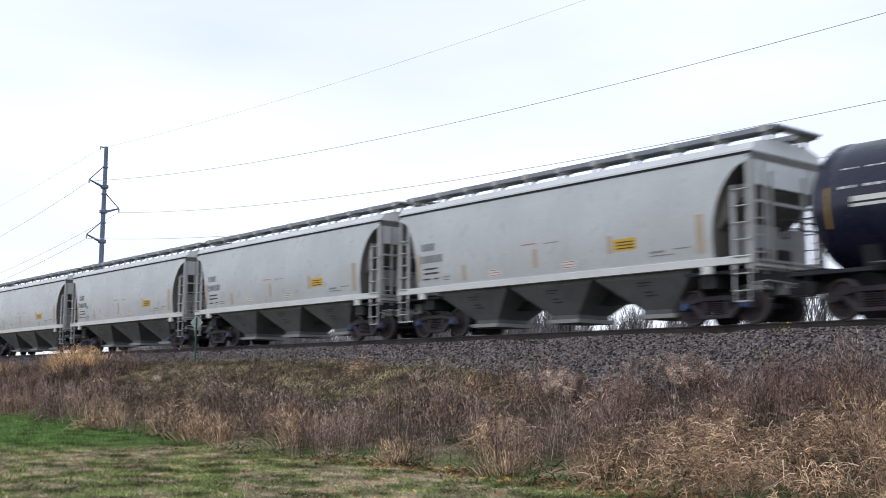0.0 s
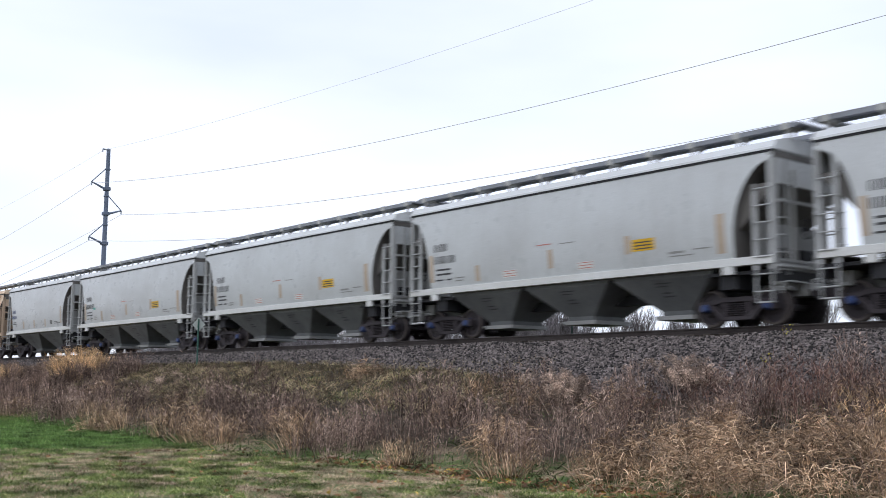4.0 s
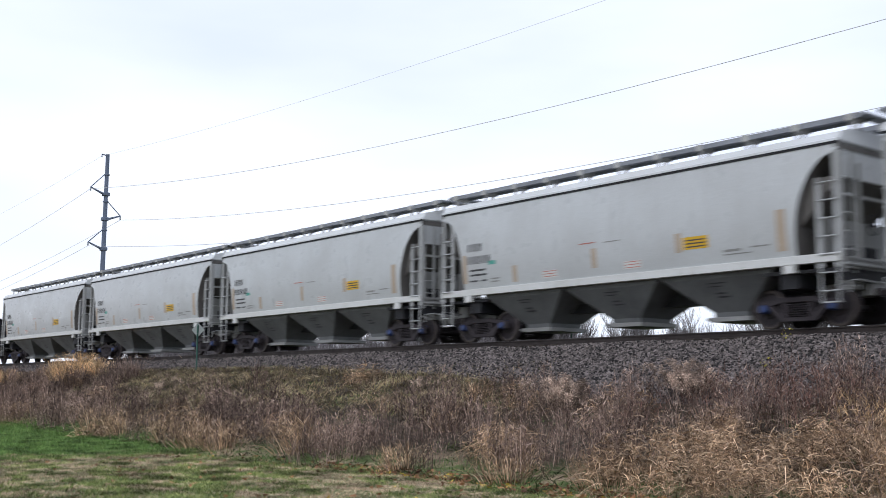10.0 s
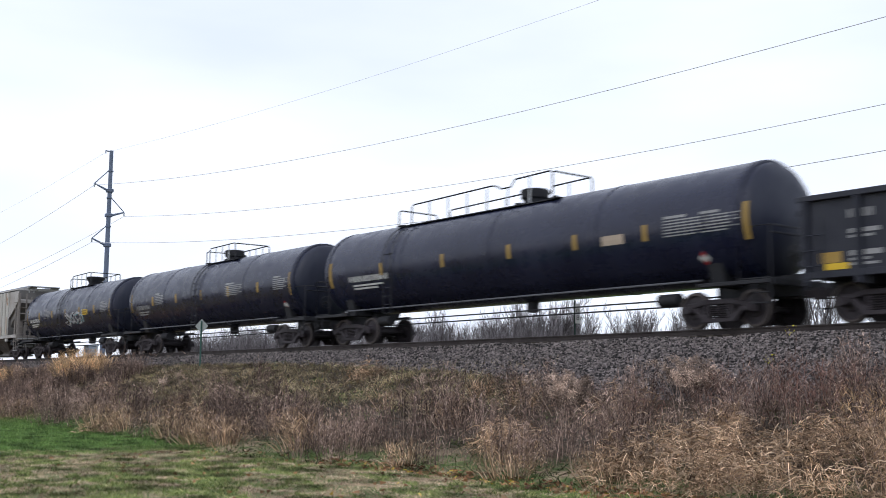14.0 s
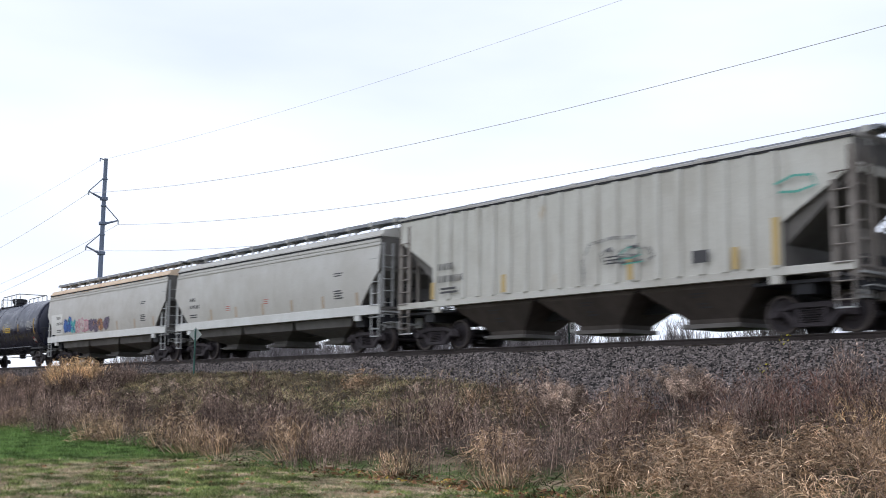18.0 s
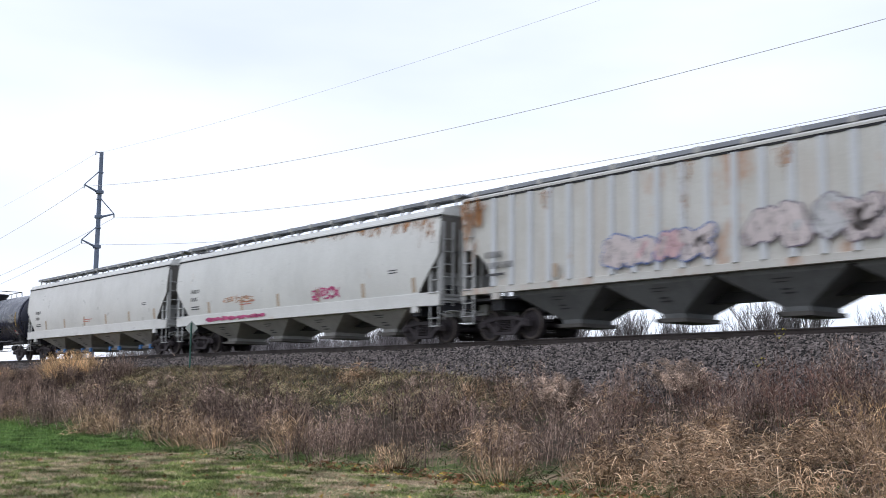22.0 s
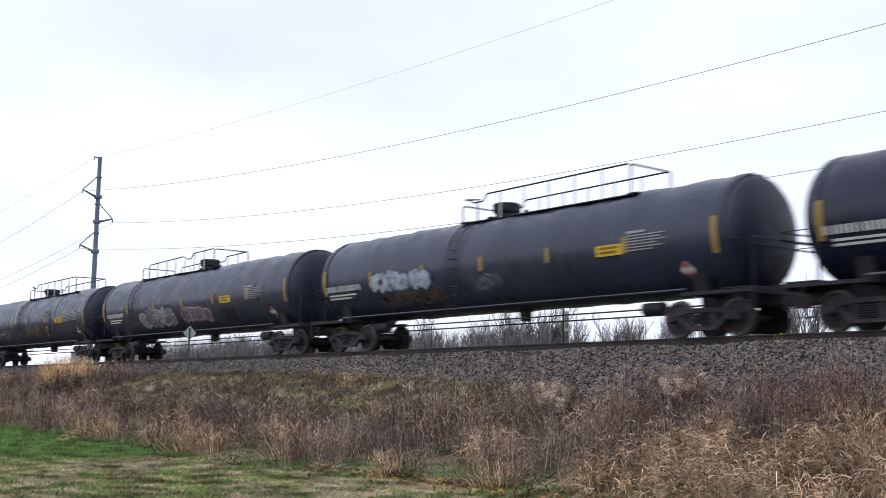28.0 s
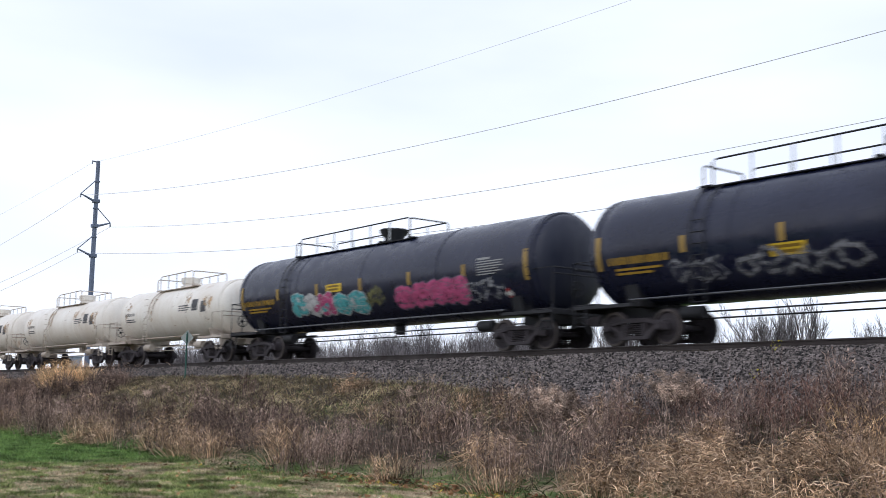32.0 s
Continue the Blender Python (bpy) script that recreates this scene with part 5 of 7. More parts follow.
    stains(car, ((end - 2.0, 4.05, 0.7, 1.5), (end - 1.5, 4.1, 0.8, 1.2), (end - 0.8, 4.1, 0.9, 0.5), (end - 4.9, 4.1, 0.35, 1.3), (end - 3.2, 4.12, 1.0, 0.25), (-end + 1.2, 4.1, 1.6, 0.22), (-end + 3.4, 4.1, 0.4, 1.5), (-end + 5.0, 4.1, 0.3, 0.8)), skin, 3, G_RUST_SOFT)
    part("sill_line", Shape().box(-end + 0.1, end - 0.1, -1.596, -1.582, 1.45, 1.52), M_SILL, car, "cream line along the sill")
    couple(car, 11.4, 24.0)
    car, skin, end, low, eave = hopper(12.6, 2, M_PALE, "bluish white two-bay covered hopper with a white sill", M_PALE, sill_mat=M_WHITE, inset=1.2, deep=0.1)
    s = letters(Shape(), -end + 1.75, 2.88, [(0.72, 0.2)], skin, cell=0.17)
    letters(s, -end + 1.75, 2.5, [(1.05, 0.2)], skin, cell=0.17)
    letters(s, -end + 1.5, 2.05, [(0.6, 0.05), (0.7, 0.05)], skin)
    patch(s, end - 3.0, end - 2.65, low + 0.3, low + 0.62, skin, 1)
    part("stencilled_mark", s, D_LETTER, car, "black stencilled letters and numbers")
    part("red_bars", letters(Shape(), -end + 4.3, low + 0.55, [(0.9, 0.04), (0.9, 0.04), (0.9, 0.04)], skin, 0.04), D_RED, car)
    strips_on(car, [(x, x + 0.5, sill_z(low) + 0.03, sill_z(low) + 0.16) for x in (-end + 1.0, -end + 2.6, end - 4.6, end - 1.7)], D_YELLOW, lambda z: -1.585, "yellow reflector strip", 1)
    stains(car, [(-end + 1.2 + i * 1.8, eave - 0.08, 1.3, 0.22) for i in range(6)], skin, 30, G_RUST_THIN, "thin rust under the eave")
    for q in (0.22, 0.38):
        part("eave_rib", Shape().box(-end, end, skin(eave - q) - 0.03, skin(eave - q) + 0.01, eave - q, eave - q + 0.05), M_PALE, car)
    couple(car, -1.2, 11.4)
    # gondola and three black tanks
    couple(gondola(17.25, "dull black open gondola with pale graffiti"), -111.8, -94.55)
    car, skin, end, mid = tank(21.4, "clean black tank wagon with amber reflector strips", M_BLACK, radius=1.6, mid=2.74, rail=(-5.7, 2.2), man=0.5, marks=(-9.1, -5.8, -2.3, 0.98, 3.82, 6.45, 9.7))
    dress(car, skin, mid, D_WHITE, (-7.9, -5.4), None, (8.0, 8.4), ((7.1, 8.6), (8.3, 9.5)))
    part("amber_panel", patch(Shape(), 4.87, 5.69, mid - 0.35, mid - 0.08, skin, 2), D_ORANGE, car)
    couple(car, -133.2, -111.8)
    car, skin, end, mid = tank(18.8, "black tank wagon with dusty white stencils", M_BLACK, rail=(-0.9, 1.9), man=0.2)
    dress(car, skin, mid, D_DUSTY, (-7.3, -5.7), None, (7.0, 7.35), ((2.4, 4.0), (6.6, 7.7), (-5.0, -4.0)))
    couple(car, -152.0, -133.2)
    car, skin, end, mid = tank(16.35, "short black tank wagon with graffiti", M_BLACK, rail=(-1.2, 2.0), man=0.4, hat=True)
    dress(car, skin, mid, D_WHITE, (-6.3, -4.5), (2.6, 3.5), None, ((-3.6, -2.5), (5.4, 6.4)))
    graffiti(car, -0.1, mid - 0.95, 2.7, 0.9, skin, (G_WHITE, G_CYAN), 21, 6, "white and pale cyan sprayed graffiti", 0.15)
    couple(car, -168.35, -152.0)
    # two ribbed grain hoppers
    for i, (a, b, mat, lab) in enumerate(((-186.3, -168.35, M_RIB, "weathered grey-cream ribbed covered hopper"), (-204.6, -186.3, M_RIB_LIGHT, "weathered light cream ribbed covered hopper"))):
        car, skin, end, low, eave = hopper(b - a, 3, mat, lab, M_RIB, ribs=19, curved=False, sill_mat=mat, bay_mat=mat_bay(), frame_mat=M_RIB_FRAME, cut="straight", inset=1.9, eave=4.42, sill=1.36, cut_lo=0.38, cut_hi=0.76, walk_up=0.26, roof_h=0.1, foot=0.2, front=0.7, lip_mat=M_SLOPE, rib_mat=None if i else M_RIB_LIGHT, ladder_mat=M_RIB_FRAME)
        side = lambda z: skin(z) - 0.1
        s = letters(Shape(), -end + 2.3, 2.75, [(1.0, 0.22)], side, cell=0.26)
        letters(s, -end + 2.3, 2.35, [(1.5, 0.22)], side, cell=0.26)
        letters(s, -end + 2.4, 1.95, [(0.8, 0.07), (0.9, 0.07)], side)
        letters(s, end - 7.5, low + 0.75, [(0.5, 0.04), (0.6, 0.04), (0.5, 0.04)], side)
        part("stencilled_mark", s, D_FAINT if i == 0 else D_LETTER, car, "faded stencilled letters")
        strips_on(car, [(x - 0.1, x + 0.1, low + 0.05, low + h) for x, h in ((-end + 2.0, 0.6), (-end + 5.5, 0.6), (end - 6.6, 0.6), (end - 3.2, 0.6), (end - 2.03, 1.2))], D_FADED if i else D_ORANGE, side, "faded yellow reflector strip", 1)
        for p, q in ((4.1, 4.6),) if i else ((3.5, 4.0), (4.35, 4.9)):
            part("dark_panel", patch(Shape(), p, q, low + 0.3, low + 0.62, side, 1), D_LETTER, car, "dark stencilled panel")
        if i:
            st = stroke(Shape(), [(end - 8.3, low + 0.02), (end - 8.35, low + 0.7), (end - 8.1, low + 1.15), (end - 7.3, low + 1.25), (end - 6.4, low + 1.2)], 0.1, side, 0.01)
            part("looped_graffiti", st, G_GREY, car, "thin grey sprayed loop")
            graffiti(car, end - 7.6, low + 0.45, 1.6, 0.6, side, (G_GREY, D_TEAL), 31, 3, "thin sprayed graffiti", 0.14)
            st = stroke(Shape(), [(end - 2.0, 3.55), (end - 1.5, 3.7), (end - 1.0, 3.65), (end - 0.9, 3.4), (end - 1.4, 3.3), (end - 1.9, 3.35)], 0.06, side, 0.01)
            part("blue_scrawl", st, D_TEAL, car, "faint blue sprayed scrawl")
        else:
            graffiti(car, -7.2, low + 0.1, 1.7, 0.7, side, (G_PURPLE, G_BLUE), 33, 4, "faint blue sprayed graffiti", 0.16)
            s = patch(Shape(), end - 7.6, end - 6.8, low + 0.02, low + 0.7, side, 1)
            part("white_paint_patch", s, D_WHITE, car)
            stains(car, ((6.35, eave - 0.1, 0.3, 1.6), (1.2, eave - 0.1, 0.4, 1.2)), side, 35, None, "rust-brown streak on the rib")
        couple(car, a, b)
    # two smooth grey hoppers
    for i, (a, b) in enumerate(((-222.15, -204.6), (-239.45, -222.15))):
        car, skin, end, low, eave = hopper(b - a, 3, M_SMOOTH, "chalky grey covered hopper with stiffening seams" if i == 0 else "chalky grey covered hopper with coloured graffiti", M_TAN if i else M_SMOOTH, sill_mat=M_SILL, frame_mat=M_SLOPE, eave=4.05, gate_low=0.5, inset=1.2, bay_mat=M_BAY_DARK, cut="straight", cut_lo=0.02, cut_hi=0.5, deep=0.14, knee=0.95, foot=0.13, front=0.72)
        for q in (0.1, 0.24):
            part("eave_rib", Shape().box(-end, end, skin(eave - q) - 0.035, skin(eave - q) + 0.01, eave - q - 0.05, eave - q), M_SMOOTH, car)
        s = letters(Shape(), -end + 1.5, 2.75, [(0.8, 0.16)], skin, cell=0.17)
        letters(s, -end + 1.5, 2.42, [(1.1, 0.16)], skin, cell=0.17)
        letters(s, -end + 1.5, 2.0, [(0.7, 0.05), (0.7, 0.05)], skin)
        letters(s, end - 2.9, 2.3, [(0.5, 0.05), (0.6, 0.05), (0.5, 0.05), (0.6, 0.05)], skin, 0.04)
        letters(s, end - 2.9, 2.95, [(0.6, 0.04), (0.5, 0.04)], skin)
        part("stencilled_mark", s, D_LETTER, car, "black stencilled letters")
        strips_on(car, [(x - 0.1, x + 0.1, low + 0.05, low + 0.5) for x in np.linspace(-end + 3.6, end - 1.4, 6)], D_ORANGE, skin, "faded tan reflector strip")
        s = letters(Shape(), -end + 5.0, 2.2, [(0.4, 0.03), (0.4, 0.03), (0.4, 0.03)], skin, 0.05)
        letters(s, end - 8.2, 2.3, [(0.4, 0.03), (0.4, 0.03), (0.4, 0.03)], skin, 0.05)
        part("red_bars", s, D_RED, car)
        if i:
            part("white_panel", patch(Shape(), -7.45, -5.7, low + 0.1, low + 1.25, skin, 4, 0.004), D_WHITE, car, "white repainted panel")
            graffiti(car, -5.5, low + 0.02, 1.9, 0.95, skin, (G_BLUE, G_BLUE, G_CYAN, G_WHITE), 41, 3, "blue sprayed graffiti", 0.5)
            graffiti(car, -3.6, low + 0.02, 1.9, 0.9, skin, (G_ROSE, G_PALE, G_PINK), 42, 3, "rose and white sprayed graffiti", 0.4)
            graffiti(car, -1.75, low + 0.0, 2.9, 0.85, skin, (G_PURPLE, G_PURPLE, G_ORANGE, G_GREY), 43, 4, "purple-grey sprayed graffiti", 0.5)
            stains(car, [(-end + 1.0 + k * 2.3, eave - 0.02, 2.2, 0.1) for k in range(7)], skin, 60, G_RUST_THIN, "thin rust along the eave")
        couple(car, a, b)
    # black tank with gold stencils
    car, skin, end, mid = tank(18.05, "black tank wagon with gold stencils and yellow panel", M_BLACK, radius=1.64, mid=2.56, rail=(-1.9, 1.9), man=-0.9, marks=(-7.68, -4.52, -1.54, 1.28, 4.18, 7.07))
    dress(car, skin, mid, D_GOLD, (-6.6, -4.4), (1.55, 2.6), (6.4, 6.9), ((5.8, 6.9), (1.3, 2.9)))
    couple(car, -257.5, -239.45)
    # rust-blotched ribbed hopper
    car, skin, end, low, eave = hopper(20.45, 4, M_RUSTY, "white ribbed covered hopper blotched with rust", M_SMOOTH, ribs=21, curved=False, sill_mat=M_RUSTY, frame_mat=M_FRAME, cut="curve", inset=1.4, eave=4.42, sill=1.42, gate_low=0.42, bay_mat=M_BAY, gate_mat=M_UNDER, cut_lo=0.0, cut_hi=0.45, walk_up=0.40, roof_h=0.3, foot=0.1, rib_mat=M_PALE)
    side = lambda z: skin(z) - 0.1
    s = letters(Shape(), -end + 1.2, 2.7, [(0.9, 0.2)], side, cell=0.22)
    letters(s, -end + 1.2, 2.36, [(1.4, 0.2)], side, cell=0.22)
    letters(s, -end + 1.3, 2.02, [(0.8, 0.08)], side)
    part("stencilled_mark", s, D_LETTER, car, "grey stencilled letters")
    graffiti(car, -3.5, low + 0.08, 3.65, 1.0, side, (G_PALE, G_PALE, G_ROSE, G_BLUE), 51, 4, "white and rose sprayed graffiti", 0.45)
    graffiti(car, 1.15, low + 0.2, 4.5, 1.25, side, (G_PALE, G_PALE, G_WHITE, G_PURPLE), 52, 5, "large white sprayed graffiti", 0.55)
    stains(car, ((-end + 0.6, eave - 0.1, 1.3, 1.6), (-end + 0.5, eave - 0.12, 1.0, 1.7), (-end + 0.7, eave - 0.2, 1.2, 1.2), (end - 1.2, eave - 0.15, 1.0, 0.6), (end - 2.6, eave - 0.5, 0.5, 0.5), (end - 4.4, eave - 0.1, 0.7, 0.35), (-end + 3.9, eave - 0.15, 0.5, 0.5), (-end + 9.0, eave - 0.12, 0.6, 1.0), (end - 7.4, eave - 0.15, 0.6, 0.5)), side, 80)
    strips_on(car, ((8.2, 8.55, low + 0.05, low + 1.1), (-end + 4.2, -end + 4.4, low + 0.1, low + 0.5)), D_ORANGE, side, "orange reflector strip", 1)
    couple(car, -277.95, -257.5)
    # two long smooth hoppers
    for i, (a, b) in enumerate(((-298.55, -277.95), (-319.2, -298.55))):
        car, skin, end, low, eave = hopper(b - a, 4, M_WHITE, "long white covered hopper with rust at one end" if i == 0 else "long clean white covered hopper", M_WHITE, sill_mat=M_WHITE, frame_mat=M_FRAME, eave=4.18, gate_low=0.46, inset=1.15, bay_mat=M_BAY_PALE, gate_mat=M_FRAME if i == 0 else M_GATE_BLUE, front=0.74, lip_mat=M_SLOPE, cut="straight", cut_lo=0.02, cut_hi=0.48, deep=0.24, foot=0.1, knee=1.16)
        s = letters(Shape(), -end + 1.5, 2.8, [(0.95, 0.17)], skin, cell=0.17)
        letters(s, -end + 1.5, 2.45, [(0.85, 0.17)], skin, cell=0.17)
        letters(s, -end + 1.5, 2.05, [(0.8, 0.05), (0.8, 0.05)], skin)
        letters(s, end - 2.8, low + 0.9, [(0.5, 0.04), (0.5, 0.04)], skin)
        part("stencilled_mark", s, D_LETTER, car, "black stencilled letters")
        strips_on(car, [(x - 0.11, x + 0.11, low + 0.05, low + 0.55) for x in np.linspace(-end + 3.2, end - 1.4, 6)], D_ORANGE, skin, "faded tan reflector strip")
        part("red_bars", letters(Shape(), -end + (9.0 if i else 6.0), low + 0.4, [(1.3, 0.04), (1.0, 0.04)], skin, 0.06), D_RED, car)
        if i == 0:
            graffiti(car, 1.9, low + 0.1, 1.9, 0.5, skin, (G_PINK, G_PINK), 61, 5, "pink sprayed graffiti", 0.16)
            graffiti(car, -5.1, low + 0.35, 2.2, 0.35, skin, (G_ORANGE, G_ORANGE), 62, 4, "orange sprayed scrawl", 0.09)
            sk = lambda z: -1.59
            graffiti(car, -6.7, sill_z(low) - 0.12, 5.0, 0.15, sk, (G_PINK, G_ROSE), 63, 12, "pink scrawl along the sill", 0.2)
            stains(car, ((end - 0.9, eave - 0.05, 1.4, 0.75), (end - 2.2, eave - 0.04, 1.6, 0.4), (end - 3.9, eave - 0.04, 2.2, 0.32), (end - 6.0, eave - 0.04, 1.8, 0.2), (end - 0.5, eave - 0.5, 0.5, 0.6), (end - 8.2, eave - 0.04, 1.4, 0.14)), skin, 90, None, "rust under the eave")
        couple(car, a, b)
    # eight black tanks, more or less sprayed over
    black, dusty = M_BLACK, M_BLACK_DUSTY
    car, skin, end, mid = tank(20.35, "black tank wagon with gold stencils and grey graffiti", black, rail=(-5.4, 1.7), man=-0.1, jacket=0.008, marks=(-9.0, -5.65, -3.44, -1.08, 1.66, 4.71, 8.21), hat=True)
    dress(car, skin, mid, D_GOLD, (-8.3, -6.1), (-3.05, -2.04), (7.5, 8.0), ((6.9, 8.1),), -0.7)
    for k, (x, w, z) in enumerate(((-6.1, 2.0, -1.2), (-2.0, 2.0, -1.0), (0.3, 2.0, -1.05), (4.1, 0.8, -0.55), (6.6, 1.5, -1.2))):
        graffiti(car, x, mid + z, w, 0.75, skin, (G_FADED, G_GREY), 100 + k, 4, "grey sprayed graffiti", 0.15)
    graffiti(car, 1.4, mid - 0.7, 1.2, 0.4, skin, (G_BROWN, G_BROWN), 106, 4, "dull brown sprayed tag", 0.15)
    couple(car, -339.55, -319.2)
    car, skin, end, mid = tank(21.0, "dusty black tank wagon with a sagging jacket", dusty, rail=(-5.7, 4.1), jacket=0.03)
    dress(car, skin, mid, D_WHITE, (-9.0, -5.9), (3.9, 5.0), (7.8, 8.3), ((5.8, 7.2), (7.6, 8.8)))
    graffiti(car, -6.2, mid - 0.3, 1.1, 0.9, skin, (G_FADED, G_GREY), 118, 3, "white sprayed tag", 0.15)
    graffiti(car, -4.2, mid - 1.05, 4.2, 0.6, skin, (G_FADED, G_GREY), 110, 9, "faint grey sprayed graffiti", 0.15)
    graffiti(car, 0.5, mid - 1.05, 5.2, 0.7, skin, (G_GREY, G_FADED), 111, 10, "faint grey sprayed graffiti", 0.15)
    couple(car, -360.55, -339.55)
    car, skin, end, mid = tank(21.05, "glossy black tank wagon with grey graffiti", black, rail=(-5.7, 4.7), man=-0.1, jacket=0.01)
    dress(car, skin, mid, D_WHITE, (-9.0, -6.2), (3.7, 4.7), (7.6, 8.1), ((6.0, 7.4),))
    graffiti(car, 3.4, mid - 1.1, 2.4, 0.75, skin, (G_FADED, G_WHITE), 120, 5, "white sprayed graffiti", 0.15)
    graffiti(car, -4.0, mid - 1.0, 2.4, 0.7, skin, (G_GREY, G_FADED), 121, 5, "grey sprayed graffiti", 0.15)
    couple(car, -381.6, -360.55)
    car, skin, end, mid = tank(20.75, "dusty black tank wagon with pale blue graffiti", dusty, rail=(-1.7, 5.6), man=-0.5, jacket=0.03)
    dress(car, skin, mid, D_WHITE, (-8.9, -6.6), (4.9, 5.85), (7.6, 8.1), ((6.0, 7.35),))
    graffiti(car, -6.0, mid - 0.75, 3.4, 0.8, skin, (G_ICE, G_FADED), 130, 6, "pale blue-white sprayed letters", 0.42)
    graffiti(car, -5.6, mid - 1.2, 3.6, 0.6, skin, (G_BROWN, G_GREY), 132, 5, "dull brown sprayed letters", 0.3)
    graffiti(car, -0.5, mid - 1.0, 1.2, 0.6, skin, (G_FADED, G_GREY), 131, 4, "dull sprayed graffiti", 0.15)
    couple(car, -402.35, -381.6)
    car, skin, end, mid = tank(21.25, "dusty black tank wagon with white outlined graffiti", dusty, rail=(-6.0, 1.7), man=-0.4, jacket=0.03)
    dress(car, skin, mid, D_WHITE, (-8.7, -6.65), (3.7, 4.65), (7.6, 8.1), ((5.9, 7.4),))
    graffiti(car, -4.9, mid - 1.15, 3.8, 0.95, skin, (G_FADED, G_PURPLE, G_WHITE), 140, 4, "white outlined sprayed graffiti", 0.42)
    graffiti(car, -0.2, mid - 1.1, 2.8, 0.75, skin, (G_PURPLE, G_GREY, G_ROSE), 141, 4, "dull rose outlined sprayed graffiti", 0.5)
    part("painted_over_patch", patch(Shape(), 3.75, 4.8, mid - 1.1, mid - 0.6, skin, 3), G_BLACK, car, "black painted-over patch")
    couple(car, -423.6, -402.35)
    car, skin, end, mid = tank(20.8, "dusty black tank wagon with olive graffiti", dusty, rail=(-1.9, 5.8), man=-0.5, jacket=0.03)
    dress(car, skin, mid, D_WHITE, (-8.9, -6.8), (4.6, 5.7), (7.45, 8.0), ((5.8, 7.2), (7.2, 8.2)))
    graffiti(car, -6.4, mid - 1.0, 2.65, 0.65, skin, (G_FADED, G_BROWN), 150, 7, "orange-grey sprayed graffiti", 0.15)
    graffiti(car, -0.5, mid - 1.1, 3.9, 0.8, skin, (G_OLIVE, G_BROWN, G_GREY), 151, 5, "olive sprayed graffiti", 0.34)
    graffiti(car, 2.85, mid - 0.35, 0.95, 0.8, skin, (G_OLIVE, G_FADED), 152, 2, "yellow-olive sprayed tag", 0.3)
    couple(car, -444.4, -423.6)
    car, skin, end, mid = tank(20.45, "black tank wagon with gold stencils and dull graffiti", black, rail=(-5.65, 1.8), man=-0.45, jacket=0.01, hat=True)
    dress(car, skin, mid, D_GOLD, (-8.4, -6.3), (-3.3, -2.3), (7.2, 7.6), ((6.2, 7.5),), -0.7)
    for k, (x, w, c) in enumerate(((-6.4, 1.7, G_FADED), (-4.5, 3.5, G_FADED), (0.0, 3.4, G_BROWN), (4.8, 2.8, G_OLIVE))):
        graffiti(car, x, mid - 1.15, w, 0.75, skin, (c, G_GREY), 160 + k, 5, "dull sprayed graffiti", 0.15)
    couple(car, -464.85, -444.4)
    car, skin, end, mid = tank(20.15, "black tank wagon with pink and turquoise graffiti", black, rail=(-5.5, 2.0), man=-0.1, jacket=0.008, hat=True)
    dress(car, skin, mid, D_GOLD, (-8.4, -6.0), (-2.2, -1.2), (7.4, 7.8), ((6.4, 7.6),), -0.3)
    graffiti(car, -4.7, mid - 1.2, 4.8, 1.0, skin, (G_CYAN, G_WHITE, G_PINK, G_CYAN, G_WHITE), 170, 5, "turquoise and white sprayed graffiti", 0.5)
    graffiti(car, 0.1, mid - 1.0, 1.1, 0.7, skin, (G_OLIVE, G_GREY), 171, 2, "olive sprayed graffiti", 0.3)
    graffiti(car, 2.0, mid - 1.2, 3.9, 1.0, skin, (G_PINK, G_PINK, G_PURPLE), 172, 4, "pink bubble graffiti", 0.6)
    graffiti(car, 5.3, mid - 1.1, 2.2, 0.7, skin, (G_FADED, G_GREY), 173, 5, "grey sprayed graffiti", 0.15)
    couple(car, -485.0, -464.85)
    # cream acid tanks at the tail
    rear = -485.0
    for i, l in enumerate((13.1, 14.6, 14.4, 14.0)):
        car, skin, end, mid = tank(l, "small cream tank wagon with brown stains", M_TANK_WHITE, radius=1.28, mid=2.45, rail=(-1.8, 2.0), man=(0.0, 0.66, 0.2, 0.2)[i], under=M_ACID, dome_mat=M_TANK_WHITE, reflect=None, bands=4, truck_in=2.0)
        s = letters(Shape(), -end + 1.2, mid + 0.1, [(1.3, 0.14)], skin, cell=0.17)
        letters(s, -end + 1.3, mid - 0.2, [(1.0, 0.05), (1.1, 0.05)], skin)
        letters(s, end - 4.4, mid + 0.2, [(1.0, 0.06), (1.2, 0.05), (1.0, 0.05)], skin)
        patch(s, end - 2.2, end - 1.7, mid - 0.2, mid + 0.3, skin, 2)
        part("stencilled_mark", s, D_LETTER, car, "black stencilled marks")
        s = Shape()
        for k in range(5):
            stroke(s, [(0.4 + 0.12 * k, mid + 1.05 - 0.1 * k), (0.42 + 0.12 * k, mid + 0.2), (0.4 + 0.1 * k, mid - 0.7)], 0.07, skin, 0.006)
        part("spill_stain", s, G_RUST_THIN, car, "brown spill streaks below the manway")
        stains(car, ((-end + 1.4, mid + 0.5, 0.8, 0.9), (end - 1.6, mid + 0.4, 0.9, 1.0), (-1.6, mid + 0.7, 0.7, 1.1), (2.2, mid + 0.6, 0.6, 0.8)), skin, 400 + 10 * i, G_RUST_THIN, "brown rain stain")
        part("dark_panel", patch(Shape(), end - 3.1, end - 2.5, mid - 0.1, mid + 0.42, skin, 2), D_LETTER, car, "dark square panel")
        couple(car, rear - l, rear)
        rear -= l


def sill_z(low):
    return low - 0.2


